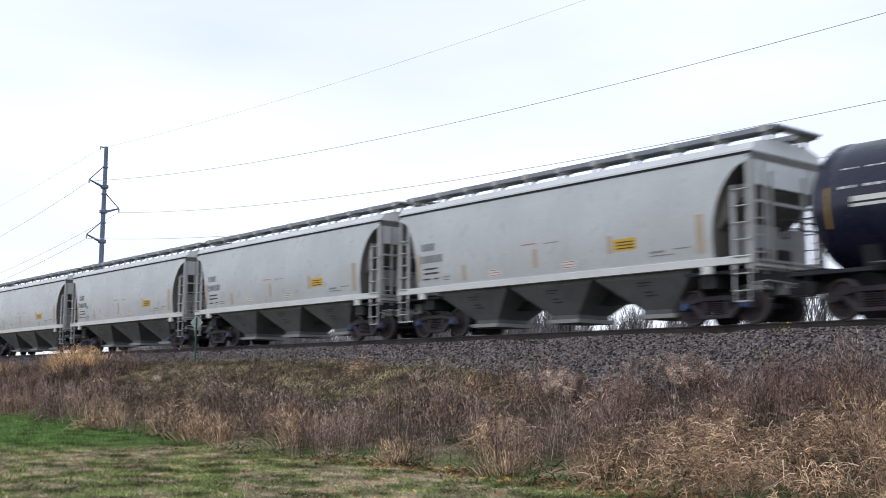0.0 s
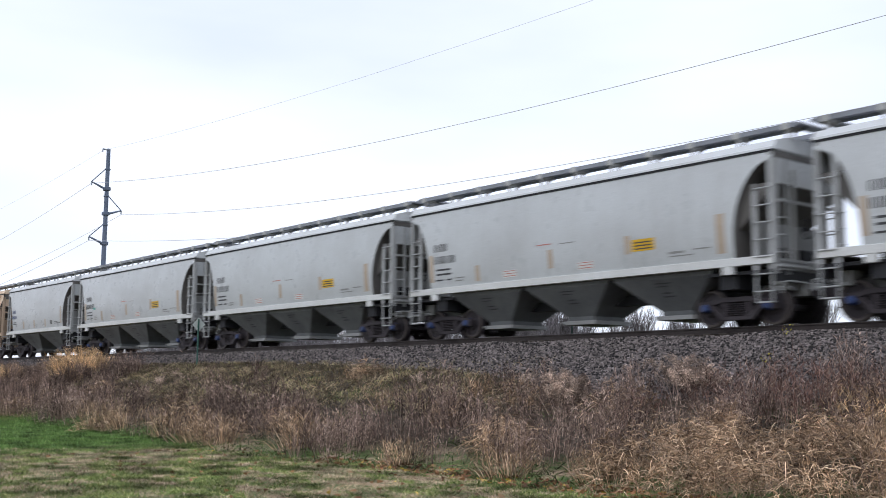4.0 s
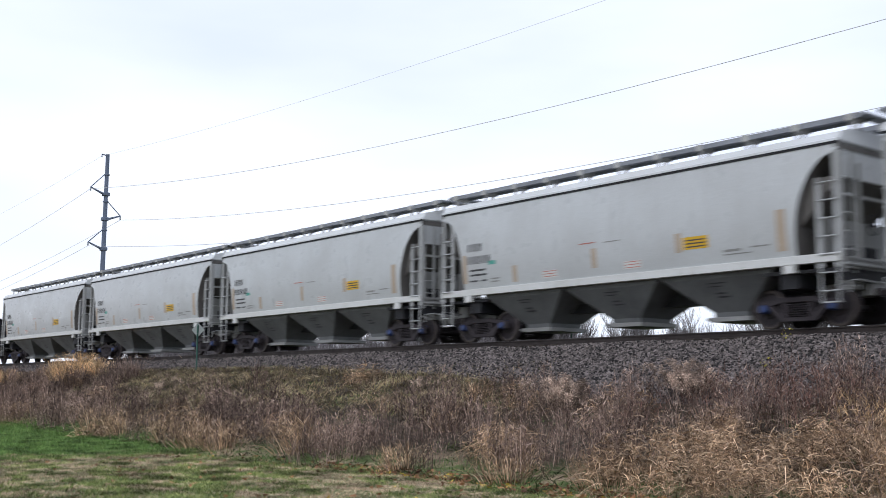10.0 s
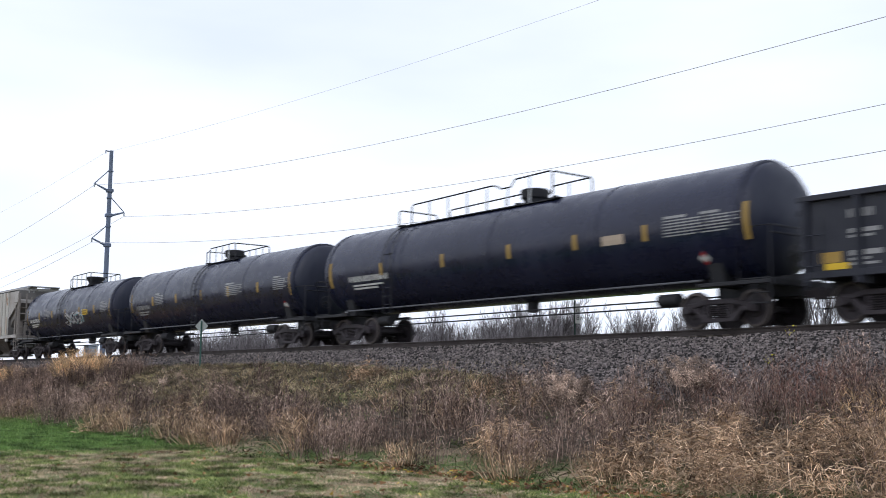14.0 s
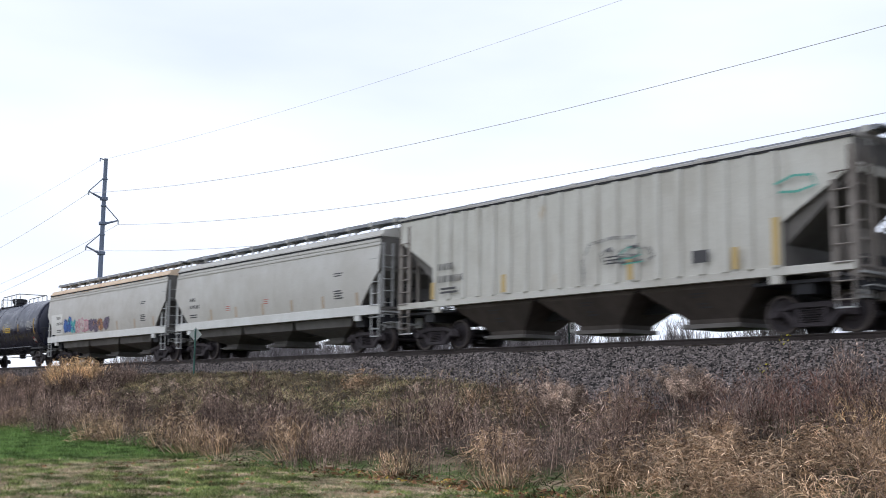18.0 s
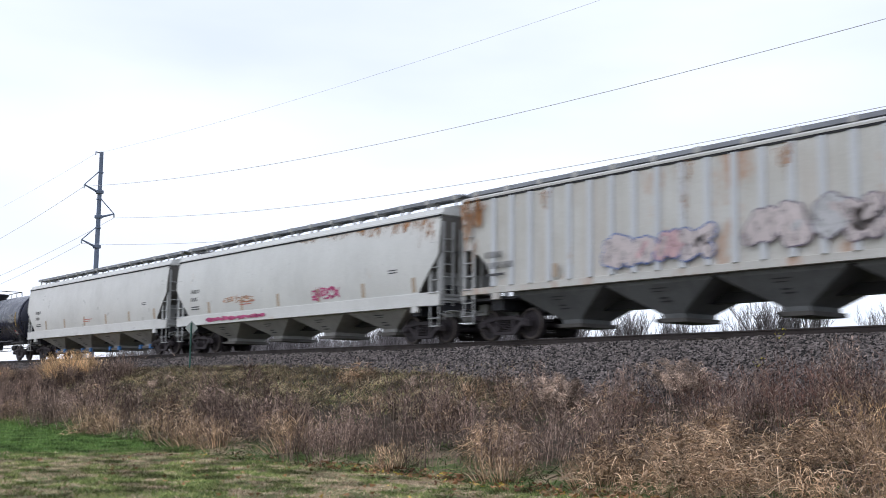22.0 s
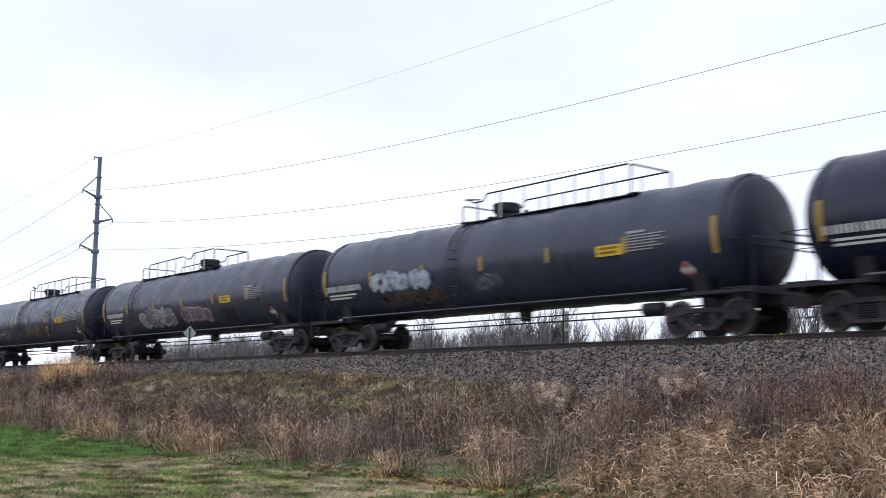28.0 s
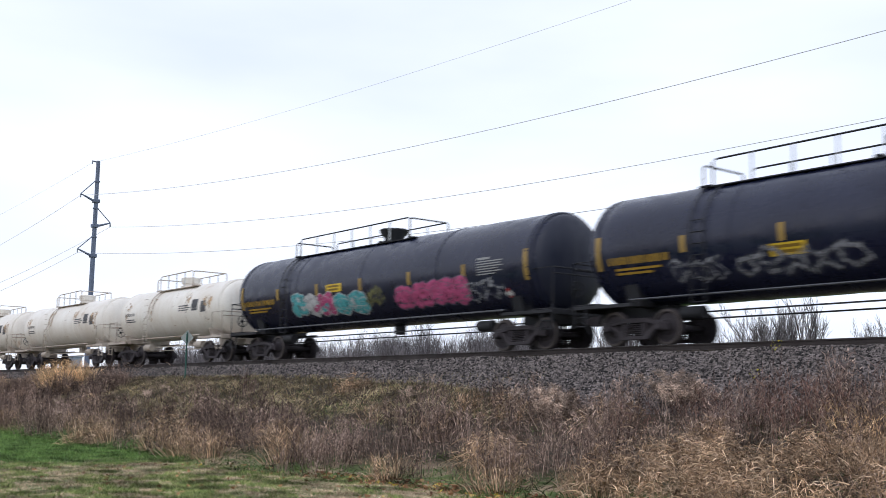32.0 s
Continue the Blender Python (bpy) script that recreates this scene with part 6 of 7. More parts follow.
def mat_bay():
    return shared("mat_bay", lambda: paint("dark_brown_bay_paint", (0.085, 0.07, 0.062), (0.04, 0.034, 0.03), 0.6, 0.75))


build_train()


# ------------------------------------------------------------------ pole line, signs and cabinet
POLE_X, POLE_Y = -92.6, 36.0


def build_pole(x):
    z0 = float(bank_z(x, POLE_Y))
    pole = thing("transmission_pole", Shape().tube([(x, POLE_Y, z0 - 0.3), (x, POLE_Y, 12.0), (x, POLE_Y, 22.05)], 0.245, 14, 0.165), M_POLE, "tall tapered blue-grey steel transmission pole behind the track", "pole", "poles of the power line", smooth=40)
    for root, tip, d, high in ((18.45, 18.95, -1, 20.2), (16.25, 16.65, 1, 17.8), (13.6, 14.1, -1, 15.25)):
        y1 = POLE_Y + d * 1.4
        arm = part("cross_arm", Shape().tube([(x, POLE_Y + d * 0.2, root), (x, y1, tip)], 0.11, 8, 0.06), M_POLE, pole, smooth=40)
        part("arm_collar", Shape().box(x - 0.26, x + 0.26, POLE_Y - 0.28, POLE_Y + 0.28, root - 0.16, root + 0.16), M_POLE, arm, bevel=0.05)
        part("brace_wire", Shape().tube([(x, POLE_Y + d * 0.2, high), (x, y1, tip)], 0.045, 5), M_POLE, arm)
        part("brace_collar", Shape().lathe([(-0.05, 0.25), (0.05, 0.25)], (x, POLE_Y, high), "z", 12), M_POLE, arm)
        prof = [(-0.34, 0.02)]
        for k in range(4):
            prof += [(-0.32 + 0.08 * k, 0.03), (-0.3 + 0.08 * k, 0.075), (-0.27 + 0.08 * k, 0.075), (-0.25 + 0.08 * k, 0.03)]
        part("insulator", Shape().lathe(prof, (x, y1, tip), "z", 8), M_CABINET, arm, "hanging stack of grey insulator discs")
    s = Shape().tube([(x - 0.05, POLE_Y, 21.95), (x - 0.05, POLE_Y - 0.5, 22.0), (x - 0.05, POLE_Y - 0.5, 21.75)], 0.06, 6)
    part("shield_wire_bracket", s, M_POLE, pole)


def build_wires():
    for z, dy, sag in ((21.85, -0.5, 2.75), (18.8, -1.4, 4.42), (16.3, 1.4, 4.2), (13.75, -1.4, 4.05)):
        for x0, x1 in ((POLE_X, 52.6), (-238.0, POLE_X), (52.6, 198.0)):
            pts = []
            for i in range(41):
                u = i / 40
                pts.append((x0 + (x1 - x0) * u, POLE_Y + dy, z - 4 * sag * u * (1 - u)))
            thing("power_line_wire", Shape().tube(pts, 0.008 if z > 20 else 0.016, 5), M_WIRE, "thin sagging grey power line wire", "wire", "wires of the power line", smooth=60)


for px in (POLE_X, 52.6, -238.0):
    build_pole(px)
build_wires()


def build_signs():
    x, y = -44.0, 21.5
    z = float(max(bank_z(x, y), ballast_z(y)))
    sign = thing("diamond_sign", None, None, "small faded diamond sign on a green post in the ballast", "sign")
    sign.location = (x, y, z)
    part("post", Shape().box(-0.035, 0.035, -0.02, 0.02, -0.4, 2.0).box(-0.02, 0.02, -0.05, -0.02, -0.4, 2.0), M_SIGNPOST, sign, "green steel post", bevel=0.005)
    plate = part("sign_plate", Shape().prism([(0, 1.45), (0.31, 1.77), (0, 2.09), (-0.31, 1.77)], "y", 0.022, 0.03), M_PLATE, sign, "unpainted grey back of a diamond plate", bevel=0.004)
    for z in (1.6, 1.94):
        part("bolt", Shape().lathe([(-0.062, 0.004), (-0.062, 0.016), (-0.048, 0.016)], (0, 0, z), "y", 8), M_LADDER, plate)
    sign.rotation_euler = (0, 0, radians(38))
    x, y = -27.1, 27.5
    post = thing("milepost", None, None, "white numbered milepost board on a green post", "milepost")
    z = float(max(bank_z(x, y), ballast_z(y)))
    post.location = (x, y, z)
    part("post", Shape().box(-0.03, 0.03, -0.02, 0.02, -0.4, 4.62 - z), M_POST, post, "green steel post")
    plate = part("number_board", Shape().box(0.02, 0.2, -0.045, -0.03, 3.8 - z, 4.5 - z), D_WHITE, post, "white number board")
    for k, ch in enumerate("08"):
        cu = bpy.data.curves.new("digit", "FONT")
        cu.body, cu.size, cu.extrude, cu.align_x = ch, 0.24, 0.002, "CENTER"
        cu.materials.append(D_LETTER)
        d = new("digit", cu)
        d.parent = plate
        d.matrix_basis = pose(0.11, -0.05, 4.16 - 0.24 * k - z, 90)
    post.rotation_euler = (0, 0, radians(40))
    x, y = -76.8, 29.0
    z = float(bank_z(x, y))
    box = thing("signal_cabinet", Shape().box(-0.45, 0.45, -0.35, 0.35, 0.3, 2.5), M_CABINET, "blue-grey trackside cabinet on a concrete plinth", "cabinet", bevel=0.03)
    box.location = (x, y, z)
    part("plinth", Shape().box(-0.55, 0.55, -0.45, 0.45, -0.3, 0.3), M_SIGN, box, "concrete plinth", bevel=0.02)
    part("cabinet_roof", Shape().box(-0.52, 0.52, -0.42, 0.42, 2.5, 2.58), M_CABINET, box, bevel=0.02)
    part("cabinet_door", Shape().box(-0.38, 0.38, -0.375, -0.352, 0.4, 2.4), M_CABINET, box, bevel=0.008)


build_signs()


# ------------------------------------------------------------------ bare trees behind the track
M_BARK = paint("grey_brown_bark", (0.085, 0.07, 0.062), (0.045, 0.036, 0.032), 0.5, 0.9)
# twig greys lean to blue: distance haze is put into their colour
M_TWIG = ramp_island("haze_tinted_grey_twigs", [(0, (0.085, 0.08, 0.088)), (0.6, (0.155, 0.148, 0.16)), (1, (0.23, 0.22, 0.235))])


def bare_tree(height, seed, stems=1, spread=0.5):
    """Trunk and limbs as tapered tubes, fine twigs as thin bars; meshes standing at the origin."""
    r = random.Random(seed)
    wood, twigs = Shape(), Shape()

    def grow(p, d, length, rad, depth):
        pts = [p]
        q, dd = p, d
        for _ in range(3):
            dd = (dd + Vector((r.gauss(0, 0.10), r.gauss(0, 0.10), r.gauss(0.05, 0.06)))).normalized()
            q = q + dd * (length / 3)
            pts.append(q)
        if depth <= 1:
            wood.tube(pts, rad, 6 if depth == 0 else 5, rad * 0.55)
        else:
            twigs.tube(pts, rad, 3, rad * 0.4)
        if depth >= 4:
            return
        kids = (11, 6, 5, 3)[depth]
        for k in range(kids):
            u = (0.42 if depth == 0 else 0.2) + (0.58 if depth == 0 else 0.8) * (k + r.random()) / kids
            i = min(2, int(u * 3))
            base = pts[i].lerp(pts[i + 1], u * 3 - i)
            side = Vector((r.gauss(0, 1), r.gauss(0, 1), 0.0)).normalized()
            nd = (dd * (1 - spread) + side * spread + Vector((0, 0, 0.3))).normalized()
            grow(base, nd, length * r.uniform(0.42, 0.66), max(0.016, rad * 0.55), depth + 1)

    for k in range(stems):
        lean = Vector((r.gauss(0, 0.12), r.gauss(0, 0.12), 1)).normalized()
        off = Vector((r.gauss(0, 0.5), r.gauss(0, 0.5), 0)) if stems > 1 else Vector((0, 0, 0))
        grow(off - Vector((0, 0, 0.2)), lean, height * 0.58 * r.uniform(0.85, 1.05), 0.13 if stems == 1 else 0.08, 0)
    return mesh_of("trunk", wood, M_BARK, 50), mesh_of("twig_crown", twigs, M_TWIG)


def build_trees():
    kinds = []
    for i, (stems, spread) in enumerate(((1, 0.36), (1, 0.44), (3, 0.33), (4, 0.38))):
        t, b = bare_tree(9.5, 200 + i, stems, spread)
        ob = thing("bare_tree", None, None, "leafless grey-brown tree with a fan of fine twigs", "tree", "leafless trees beyond the track")
        part("trunk", t, None, ob)
        part("twig_crown", b, None, ob, "fan of fine bare twigs")
        kinds.append(ob)
    spots = ((-98.8, 80, 10.4), (-92.8, 82, 9.9), (-89.5, 77, 9.6), (-86.2, 80, 10.3), (-83.9, 84, 10.0), (-81.5, 79, 10.8), (-77.8, 81, 9.5), (-70.3, 80, 8.8), (-68.2, 84, 8.0), (-64.2, 80, 8.9), (-60.7, 82, 8.5), (-53.6, 80, 9.4), (-51.2, 79, 10.3), (-45.8, 80, 8.2), (-43.0, 84, 8.4), (-108, 80, 9.0), (-118, 84, 8.8), (-129, 78, 9.2), (-141, 82, 9.6), (-155, 84, 10.0), (-37, 82, 8.8), (-30, 80, 9.0))
    r = random.Random(12)
    for i, (x, y, h) in enumerate(spots):
        m = Matrix.LocRotScale((x, y, 0), Euler((0, 0, r.random() * 6.28)), None)
        src = kinds[(0, 2, 1, 3)[i % 4]]
        ob = src if i in (0, 1, 2, 3) else copy_thing(src, m)
        ob.matrix_basis = m @ Matrix.Diagonal((h / 9.5, h / 9.5, h / 9.5, 1))


# ------------------------------------------------------------------ plants
def strips(p, d, length, width, droop, seg=2, seed=0):
    """Curved tapering blades: base points, directions, lengths, widths and how far each nods."""
    g = np.random.default_rng(seed)
    n = len(p)
    d = d / np.linalg.norm(d, axis=1, keepdims=True)
    side = np.cross(d, g.standard_normal((n, 3)))
    side /= np.linalg.norm(side, axis=1, keepdims=True) + 1e-9
    flat = np.stack([d[:, 0], d[:, 1], np.zeros(n)], -1)
    verts = []
    for i in range(seg + 1):
        u = i / seg
        c = p + d * (length * u)[:, None] + flat * (droop * length * u * u)[:, None] * 0.6
        c[:, 2] -= droop * length * u * u * 0.8
        w = (width * (1 - 0.85 * u))[:, None] / 2
        verts += [c - side * w, c + side * w]
    v = np.stack(verts, 1)
    k = 2 * (seg + 1)
    q = np.array([(2 * i, 2 * i + 1, 2 * i + 3, 2 * i + 2) for i in range(seg)])
    f = q[None] + k * np.arange(n)[:, None, None]
    return v.reshape(-1, 3), f.reshape(-1, 4)


def join(parts):
    vs, fs, n = [], [], 0
    for v, f in parts:
        vs.append(v)
        fs.append(f + n)
        n += len(v)
    return np.concatenate(vs), np.concatenate(fs)


def spots_on_bank(count, x0, x1, y_low, y_high, weight, g, power=1.5):
    """Random ground points, thinner with distance, kept by a weight between 0 and 1."""
    x = x1 - (x1 - x0) * g.random(count) ** power
    lo, hi = y_low(x), y_high(x)
    y = lo + (hi - lo) * g.random(count)
    keep = g.random(count) < weight(x, y)
    x, y = x[keep], y[keep]
    return np.stack([x, y, np.maximum(bank_z(x, y), np.where(np.abs(y - TRACK_Y) < 4.5, ballast_z(y) - 0.05, -9))], -1)


def aims(n, g, lean, bias=(0, 0)):
    return np.stack([g.standard_normal(n) * lean + bias[0], g.standard_normal(n) * lean + bias[1], np.ones(n)], -1)


M_TANGRASS = ramp_island("dry_tan_grass", [(0, (0.111, 0.071, 0.047)), (0.4, (0.304, 0.203, 0.130)), (0.75, (0.497, 0.354, 0.229)), (1, (0.690, 0.536, 0.390))])
M_GOLDGRASS = ramp_island("dry_gold_grass", [(0, (0.36, 0.225, 0.115)), (0.6, (0.66, 0.455, 0.255)), (1, (0.85, 0.65, 0.42))])
M_WEED = ramp_island("brown_weed_stems", [(0, (0.061, 0.041, 0.035)), (0.5, (0.177, 0.125, 0.106)), (0.80, (0.335, 0.246, 0.203)), (1, (0.558, 0.443, 0.370))])
M_BRAMBLE = ramp_island("reddish_bramble_twigs", [(0, (0.072, 0.036, 0.030)), (0.6, (0.175, 0.096, 0.076)), (1, (0.330, 0.210, 0.171))])
M_LOWGRASS = ramp_island("matted_olive_brown_grass", [(0, (0.145, 0.115, 0.072)), (0.4, (0.35, 0.285, 0.185)), (0.76, (0.62, 0.515, 0.36)), (1, (0.29, 0.32, 0.125))])
M_TANGLE = ramp_island("fallen_brown_stalks", [(0, (0.045, 0.033, 0.027)), (0.5, (0.127, 0.091, 0.075)), (0.82, (0.254, 0.186, 0.148)), (1, (0.427, 0.330, 0.262))])
M_GREENERY = ramp_island("green_undergrowth", [(0, (0.035, 0.06, 0.024)), (0.6, (0.085, 0.125, 0.045)), (1, (0.17, 0.20, 0.075))])
M_LAWN = ramp_island("green_lawn_blades", [(0, (0.08, 0.12, 0.034)), (0.7, (0.19, 0.235, 0.08)), (1, (0.36, 0.36, 0.16))])
M_STRAW = ramp_island("straw_lawn_blades", [(0, (0.20, 0.14, 0.095)), (0.6, (0.45, 0.345, 0.235)), (1, (0.68, 0.56, 0.41))])
M_SWARD = ramp_island("bright_green_blades", [(0, (0.045, 0.09, 0.022)), (0.6, (0.105, 0.19, 0.048)), (1, (0.21, 0.29, 0.10))])
M_FLUFF = ramp_island("pale_seed_fluff", [(0, (0.24, 0.175, 0.14)), (0.5, (0.42, 0.325, 0.265)), (1, (0.60, 0.49, 0.41))])
M_LEAVES = ramp_island("fallen_leaves", [(0, (0.16, 0.08, 0.05)), (0.5, (0.30, 0.15, 0.075)), (0.9, (0.26, 0.18, 0.11)), (1, (0.60, 0.42, 0.05))])
M_YELLOWLEAF = ramp_island("yellow_green_leaves", [(0, (0.42, 0.42, 0.03)), (1, (0.62, 0.58, 0.06))])


def smooth01(a, lo, hi):
    t = np.clip((a - lo) / (hi - lo), 0, 1)
    return t * t * (3 - 2 * t)


BUSHES = ((-17.75, 17.75), (-16.2, 20.0))


def bush_gap(x, y):
    """Nothing tall just in front of the two pale seeding bushes."""
    k = 1.0 + 0 * x
    for bx, by in BUSHES:
        k = np.where((np.abs(x - bx * (y / by)) < 1.3) & (y < by + 0.6) & (y > by - 3.2), 0.12, k)
    return k


def mat_zone(x, y):
    """The upper slope left of the bushes carries only a low mat of grass."""
    return smooth01(y - foot_y(x) - 0.5 * lumps(x, x * 0, 1.1, 6.0), 2.2, 3.4) * smooth01(-x, 20.5, 23.0) * smooth01(-x, 52, 44)


def stony(x, y):
    """Bare ballast between the bushes and the shrubs at the top of the bank."""
    return smooth01(y, 18.9, 19.7) * smooth01(x, -22.5, -20.5) * (1 - smooth01(x, -14.6, -13.4))


def weeds_where(x, y):
    u = y - foot_y(x)
    clumped = 0.55 + 1.1 * lumps(x, y, 0.75, 8.0)
    wall = 0.75 * smooth01(u, 0.2, 0.8) * (1 - smooth01(u, 2.4, 3.6)) * smooth01(-x, 11.5, 14.0)
    haze = 0.5 * smooth01(x, -20, -17) * smooth01(u, 2.6, 3.8)
    corner = smooth01(x, -12.6, -10.6) * (1 - smooth01(u, 2.6, 4.2))
    return np.clip((clumped + wall + haze) * (1 - 0.97 * mat_zone(x, y)) * (1 - 0.9 * stony(x, y)) * (1 - 0.85 * corner), 0, 1) * smooth01(u, 0.0, 0.5) * bush_gap(x, y)


def tan_where(x, y):
    u = y - foot_y(x)
    clumped = -0.12 + 0.85 * lumps(x, y, 0.8, 4.0)
    right = 1.5 * smooth01(x, -13.2, -11.4) * (1 - smooth01(u, 2.8, 4.4)) + 0.9 * smooth01(x, -10.8, -9.4) * (1 - smooth01(u, 4.6, 5.8))
    return np.clip((clumped + right) * (1 - 0.95 * mat_zone(x, y)) * (1 - stony(x, y)), 0, 1) * smooth01(u, -0.1, 0.35) * bush_gap(x, y)


def coarser(p):
    """Far plants are drawn with broader leaves."""
    return np.clip(np.hypot(p[:, 0], p[:, 1]) / 20.0, 1.0, 1.7)


def domes(centres, per, spread, low, high, flare, g):
    """Plants in round mounds, tallest in the middle and leaning outwards: base points, directions, heights."""
    n = len(centres)
    size = g.uniform(0.55, 1.5, (n, 1))
    off = g.standard_normal((n, per, 2)) * (spread * size)[..., None]
    far = np.linalg.norm(off, axis=2) / (spread * size)
    h = g.uniform(low, high, (n, 1)) * g.uniform(0.82, 1.12, (n, per)) * np.clip(1.18 - 0.30 * far, 0.25, 1.15) * (0.75 + 0.25 * size)
    x, y = centres[:, None, 0] + off[..., 0], centres[:, None, 1] + off[..., 1]
    z = np.maximum(bank_z(x, y), np.where(np.abs(y - TRACK_Y) < 4.5, ballast_z(y) - 0.05, -9)) - 0.02
    d = np.stack([off[..., 0] * flare, off[..., 1] * flare, np.ones((n, per))], -1)
    return np.stack([x, y, z], -1).reshape(-1, 3), d.reshape(-1, 3), h.ravel()


def build_plants():
    g = np.random.default_rng(21)
    top = lambda x: np.where(x > -22, 20.6, 21.4) + 0 * x
    foot = lambda x: foot_y(x) - 0.1
    # brown weeds: upright stems, each with a plume of fine sprigs on its upper half
    p, d, h = domes(spots_on_bank(560, -80, -5.5, foot, top, weeds_where, g, 1.25), 44, 0.27, 0.55, 1.15, 0.42, g)
    n = len(p)
    d += aims(n, g, 0.12) * np.array([1, 1, 0])
    made = [strips(p, d, h, g.uniform(0.008, 0.016, n), np.full(n, 0.08), 1, 1)]
    dn = d / np.linalg.norm(d, axis=1, keepdims=True)
    for k in range(14):
        u = g.uniform(0.1, 1.0, n) ** 0.75
        b = p + dn * (h * u)[:, None]
        made.append(strips(b, aims(n, g, 0.55), h * g.uniform(0.06, 0.22, n) * (1.25 - 0.5 * u), g.uniform(0.008, 0.018, n) * coarser(p), g.uniform(0, 0.6, n), 1, 10 + k))
    v, f = join(made)
    tagged(new("dead_weeds", quick_mesh("dead_weeds", v, f, M_WEED)), "brown dead weeds standing on the bank", "weeds", kind="stuff")
    # tan grass: thin culms whose leaves arch over and hang
    p, d, h = domes(spots_on_bank(900, -75, -5.0, foot, top, tan_where, g, 1.2), 34, 0.24, 0.4, 0.9, 0.8, g)
    n = len(p)
    d += aims(n, g, 0.2, (0.06, -0.06)) * np.array([1, 1, 0])
    dn = d / np.linalg.norm(d, axis=1, keepdims=True)
    made = [strips(p, d, h, np.full(n, 0.009), g.uniform(0.1, 0.5, n), 3, 40)]
    for k in range(10):
        u = g.uniform(0.25, 1.0, n)
        b = p + dn * (h * u)[:, None]
        made.append(strips(b, aims(n, g, 0.8, (0.1, -0.15)), g.uniform(0.12, 0.30, n), g.uniform(0.009, 0.022, n) * coarser(p), g.uniform(0.6, 2.0, n), 3, 41 + k))
    v, f = join(made)
    tagged(new("dry_grass", quick_mesh("dry_grass", v, f, M_TANGRASS)), "arching tan dry grass on the bank", "grass", kind="stuff")
    # matted low grass over the upper slope
    p = spots_on_bank(120000, -85, -5, foot, lambda x: np.where(x > -22, 20.0, 21.8) + 0 * x, lambda x, y: (0.05 + 0.95 * smooth01(y, 15.4, 17.2)) * (0.06 + 0.88 * smooth01(-x, 19.0, 22.0)) * (1 - 0.9 * stony(x, y)), g, 1.3)
    n = len(p)
    v, f = strips(p, aims(n, g, 0.35, (0.85, -0.5)), g.uniform(0.12, 0.40, n), g.uniform(0.007, 0.017, n) * coarser(p), g.uniform(0.3, 0.9, n), 2, 70)
    tagged(new("matted_grass", quick_mesh("matted_grass", v, f, M_LOWGRASS)), "short matted olive-brown grass on the slope", "grass", kind="stuff")
    # tangle of fallen stalks and brambles low in the bank
    p = spots_on_bank(36000, -60, -5, lambda x: foot_y(x) + 0.05, lambda x: foot_y(x) + 7.0, lambda x, y: (1 - 0.85 * mat_zone(x, y)) * (1 - 0.8 * stony(x, y)) * np.clip(0.55 + 0.8 * lumps(x, y, 0.6, 21.0), 0, 1), g, 1.4)
    n = len(p)
    p[:, 2] += g.random(n) ** 1.5 * 0.4 * smooth01(p[:, 1] - foot_y(p[:, 0]), -0.2, 0.8)
    v, f = strips(p, aims(n, g, 1.3), g.uniform(0.12, 0.42, n), g.uniform(0.005, 0.013, n) * coarser(p), g.uniform(0.2, 1.2, n), 2, 75)
    tagged(new("stalk_tangle", quick_mesh("stalk_tangle", v, f, M_TANGLE)), "tangle of fallen brown stalks low on the bank", "undergrowth", kind="stuff")
    # green undergrowth near the foot and in patches
    p = spots_on_bank(60000, -70, -5, lambda x: foot_y(x) - 0.3, lambda x: foot_y(x) + 8.5, lambda x, y: np.clip(0.9 - (y - foot_y(x)) * 0.55 + 0.5 * lumps(x, y, 0.9, 9.0), 0, 1) * 0.9 + 0.5 * (lumps(x, y, 1.0, 11.0) > 0.4), g, 1.3)
    n = len(p)
    v, f = strips(p, aims(n, g, 0.9), g.uniform(0.08, 0.26, n), g.uniform(0.012, 0.032, n), g.uniform(0.2, 0.9, n), 2, 71)
    tagged(new("undergrowth", quick_mesh("undergrowth", v, f, M_GREENERY)), "low green undergrowth at the foot of the bank", "undergrowth", kind="stuff")
    # lawn: green tufts and straw between them, then the bright sward
    x = -8 - 20 * g.random(230000) ** 1.2
    y = 3.5 + 9.2 * g.random(230000)
    inside = (y < foot_y(x) + 0.2) & (x > -25.5 - 2 * lumps(x, y, 1.5, 2.0))
    greener = 0.9 * lumps(x * 0.7, y * 1.6, 0.34, 14.0) + 0.7 * lumps(x, y, 0.12, 15.0) + 0.5 * lumps(x, y, 1.5, 5.0) - 0.02 + 0.18 * g.standard_normal(230000)
    for name, mat, keep, lo, hi, w, words in (("lawn", M_LAWN, inside & (greener > 0.0), 0.05, 0.12, 0.018, "worn green mown lawn in tufts"), ("dry_lawn", M_STRAW, inside & (greener < 0.05) & (g.random(230000) < 0.95), 0.03, 0.09, 0.014, "straw-coloured dry patches of the lawn")):
        p = np.stack([x, y, bank_z(x, y) - 0.01], -1)[keep]
        n = len(p)
        v, f = strips(p, aims(n, g, 0.8), g.uniform(lo, hi, n), g.uniform(0.6 * w, 1.3 * w, n), g.uniform(0.1, 0.8, n), 1, 72)
        tagged(new(name, quick_mesh(name, v, f, mat)), words, "lawn", kind="stuff")
    x = -23.5 - 27 * g.random(90000) ** 1.3
    y = 5 + 12.5 * g.random(90000)
    keep = (y < foot_y(x) + 0.25) & (x < -24 - 1.2 * lumps(x, y, 1.2, 2.0))
    p = np.stack([x, y, bank_z(x, y) - 0.01], -1)[keep]
    n = len(p)
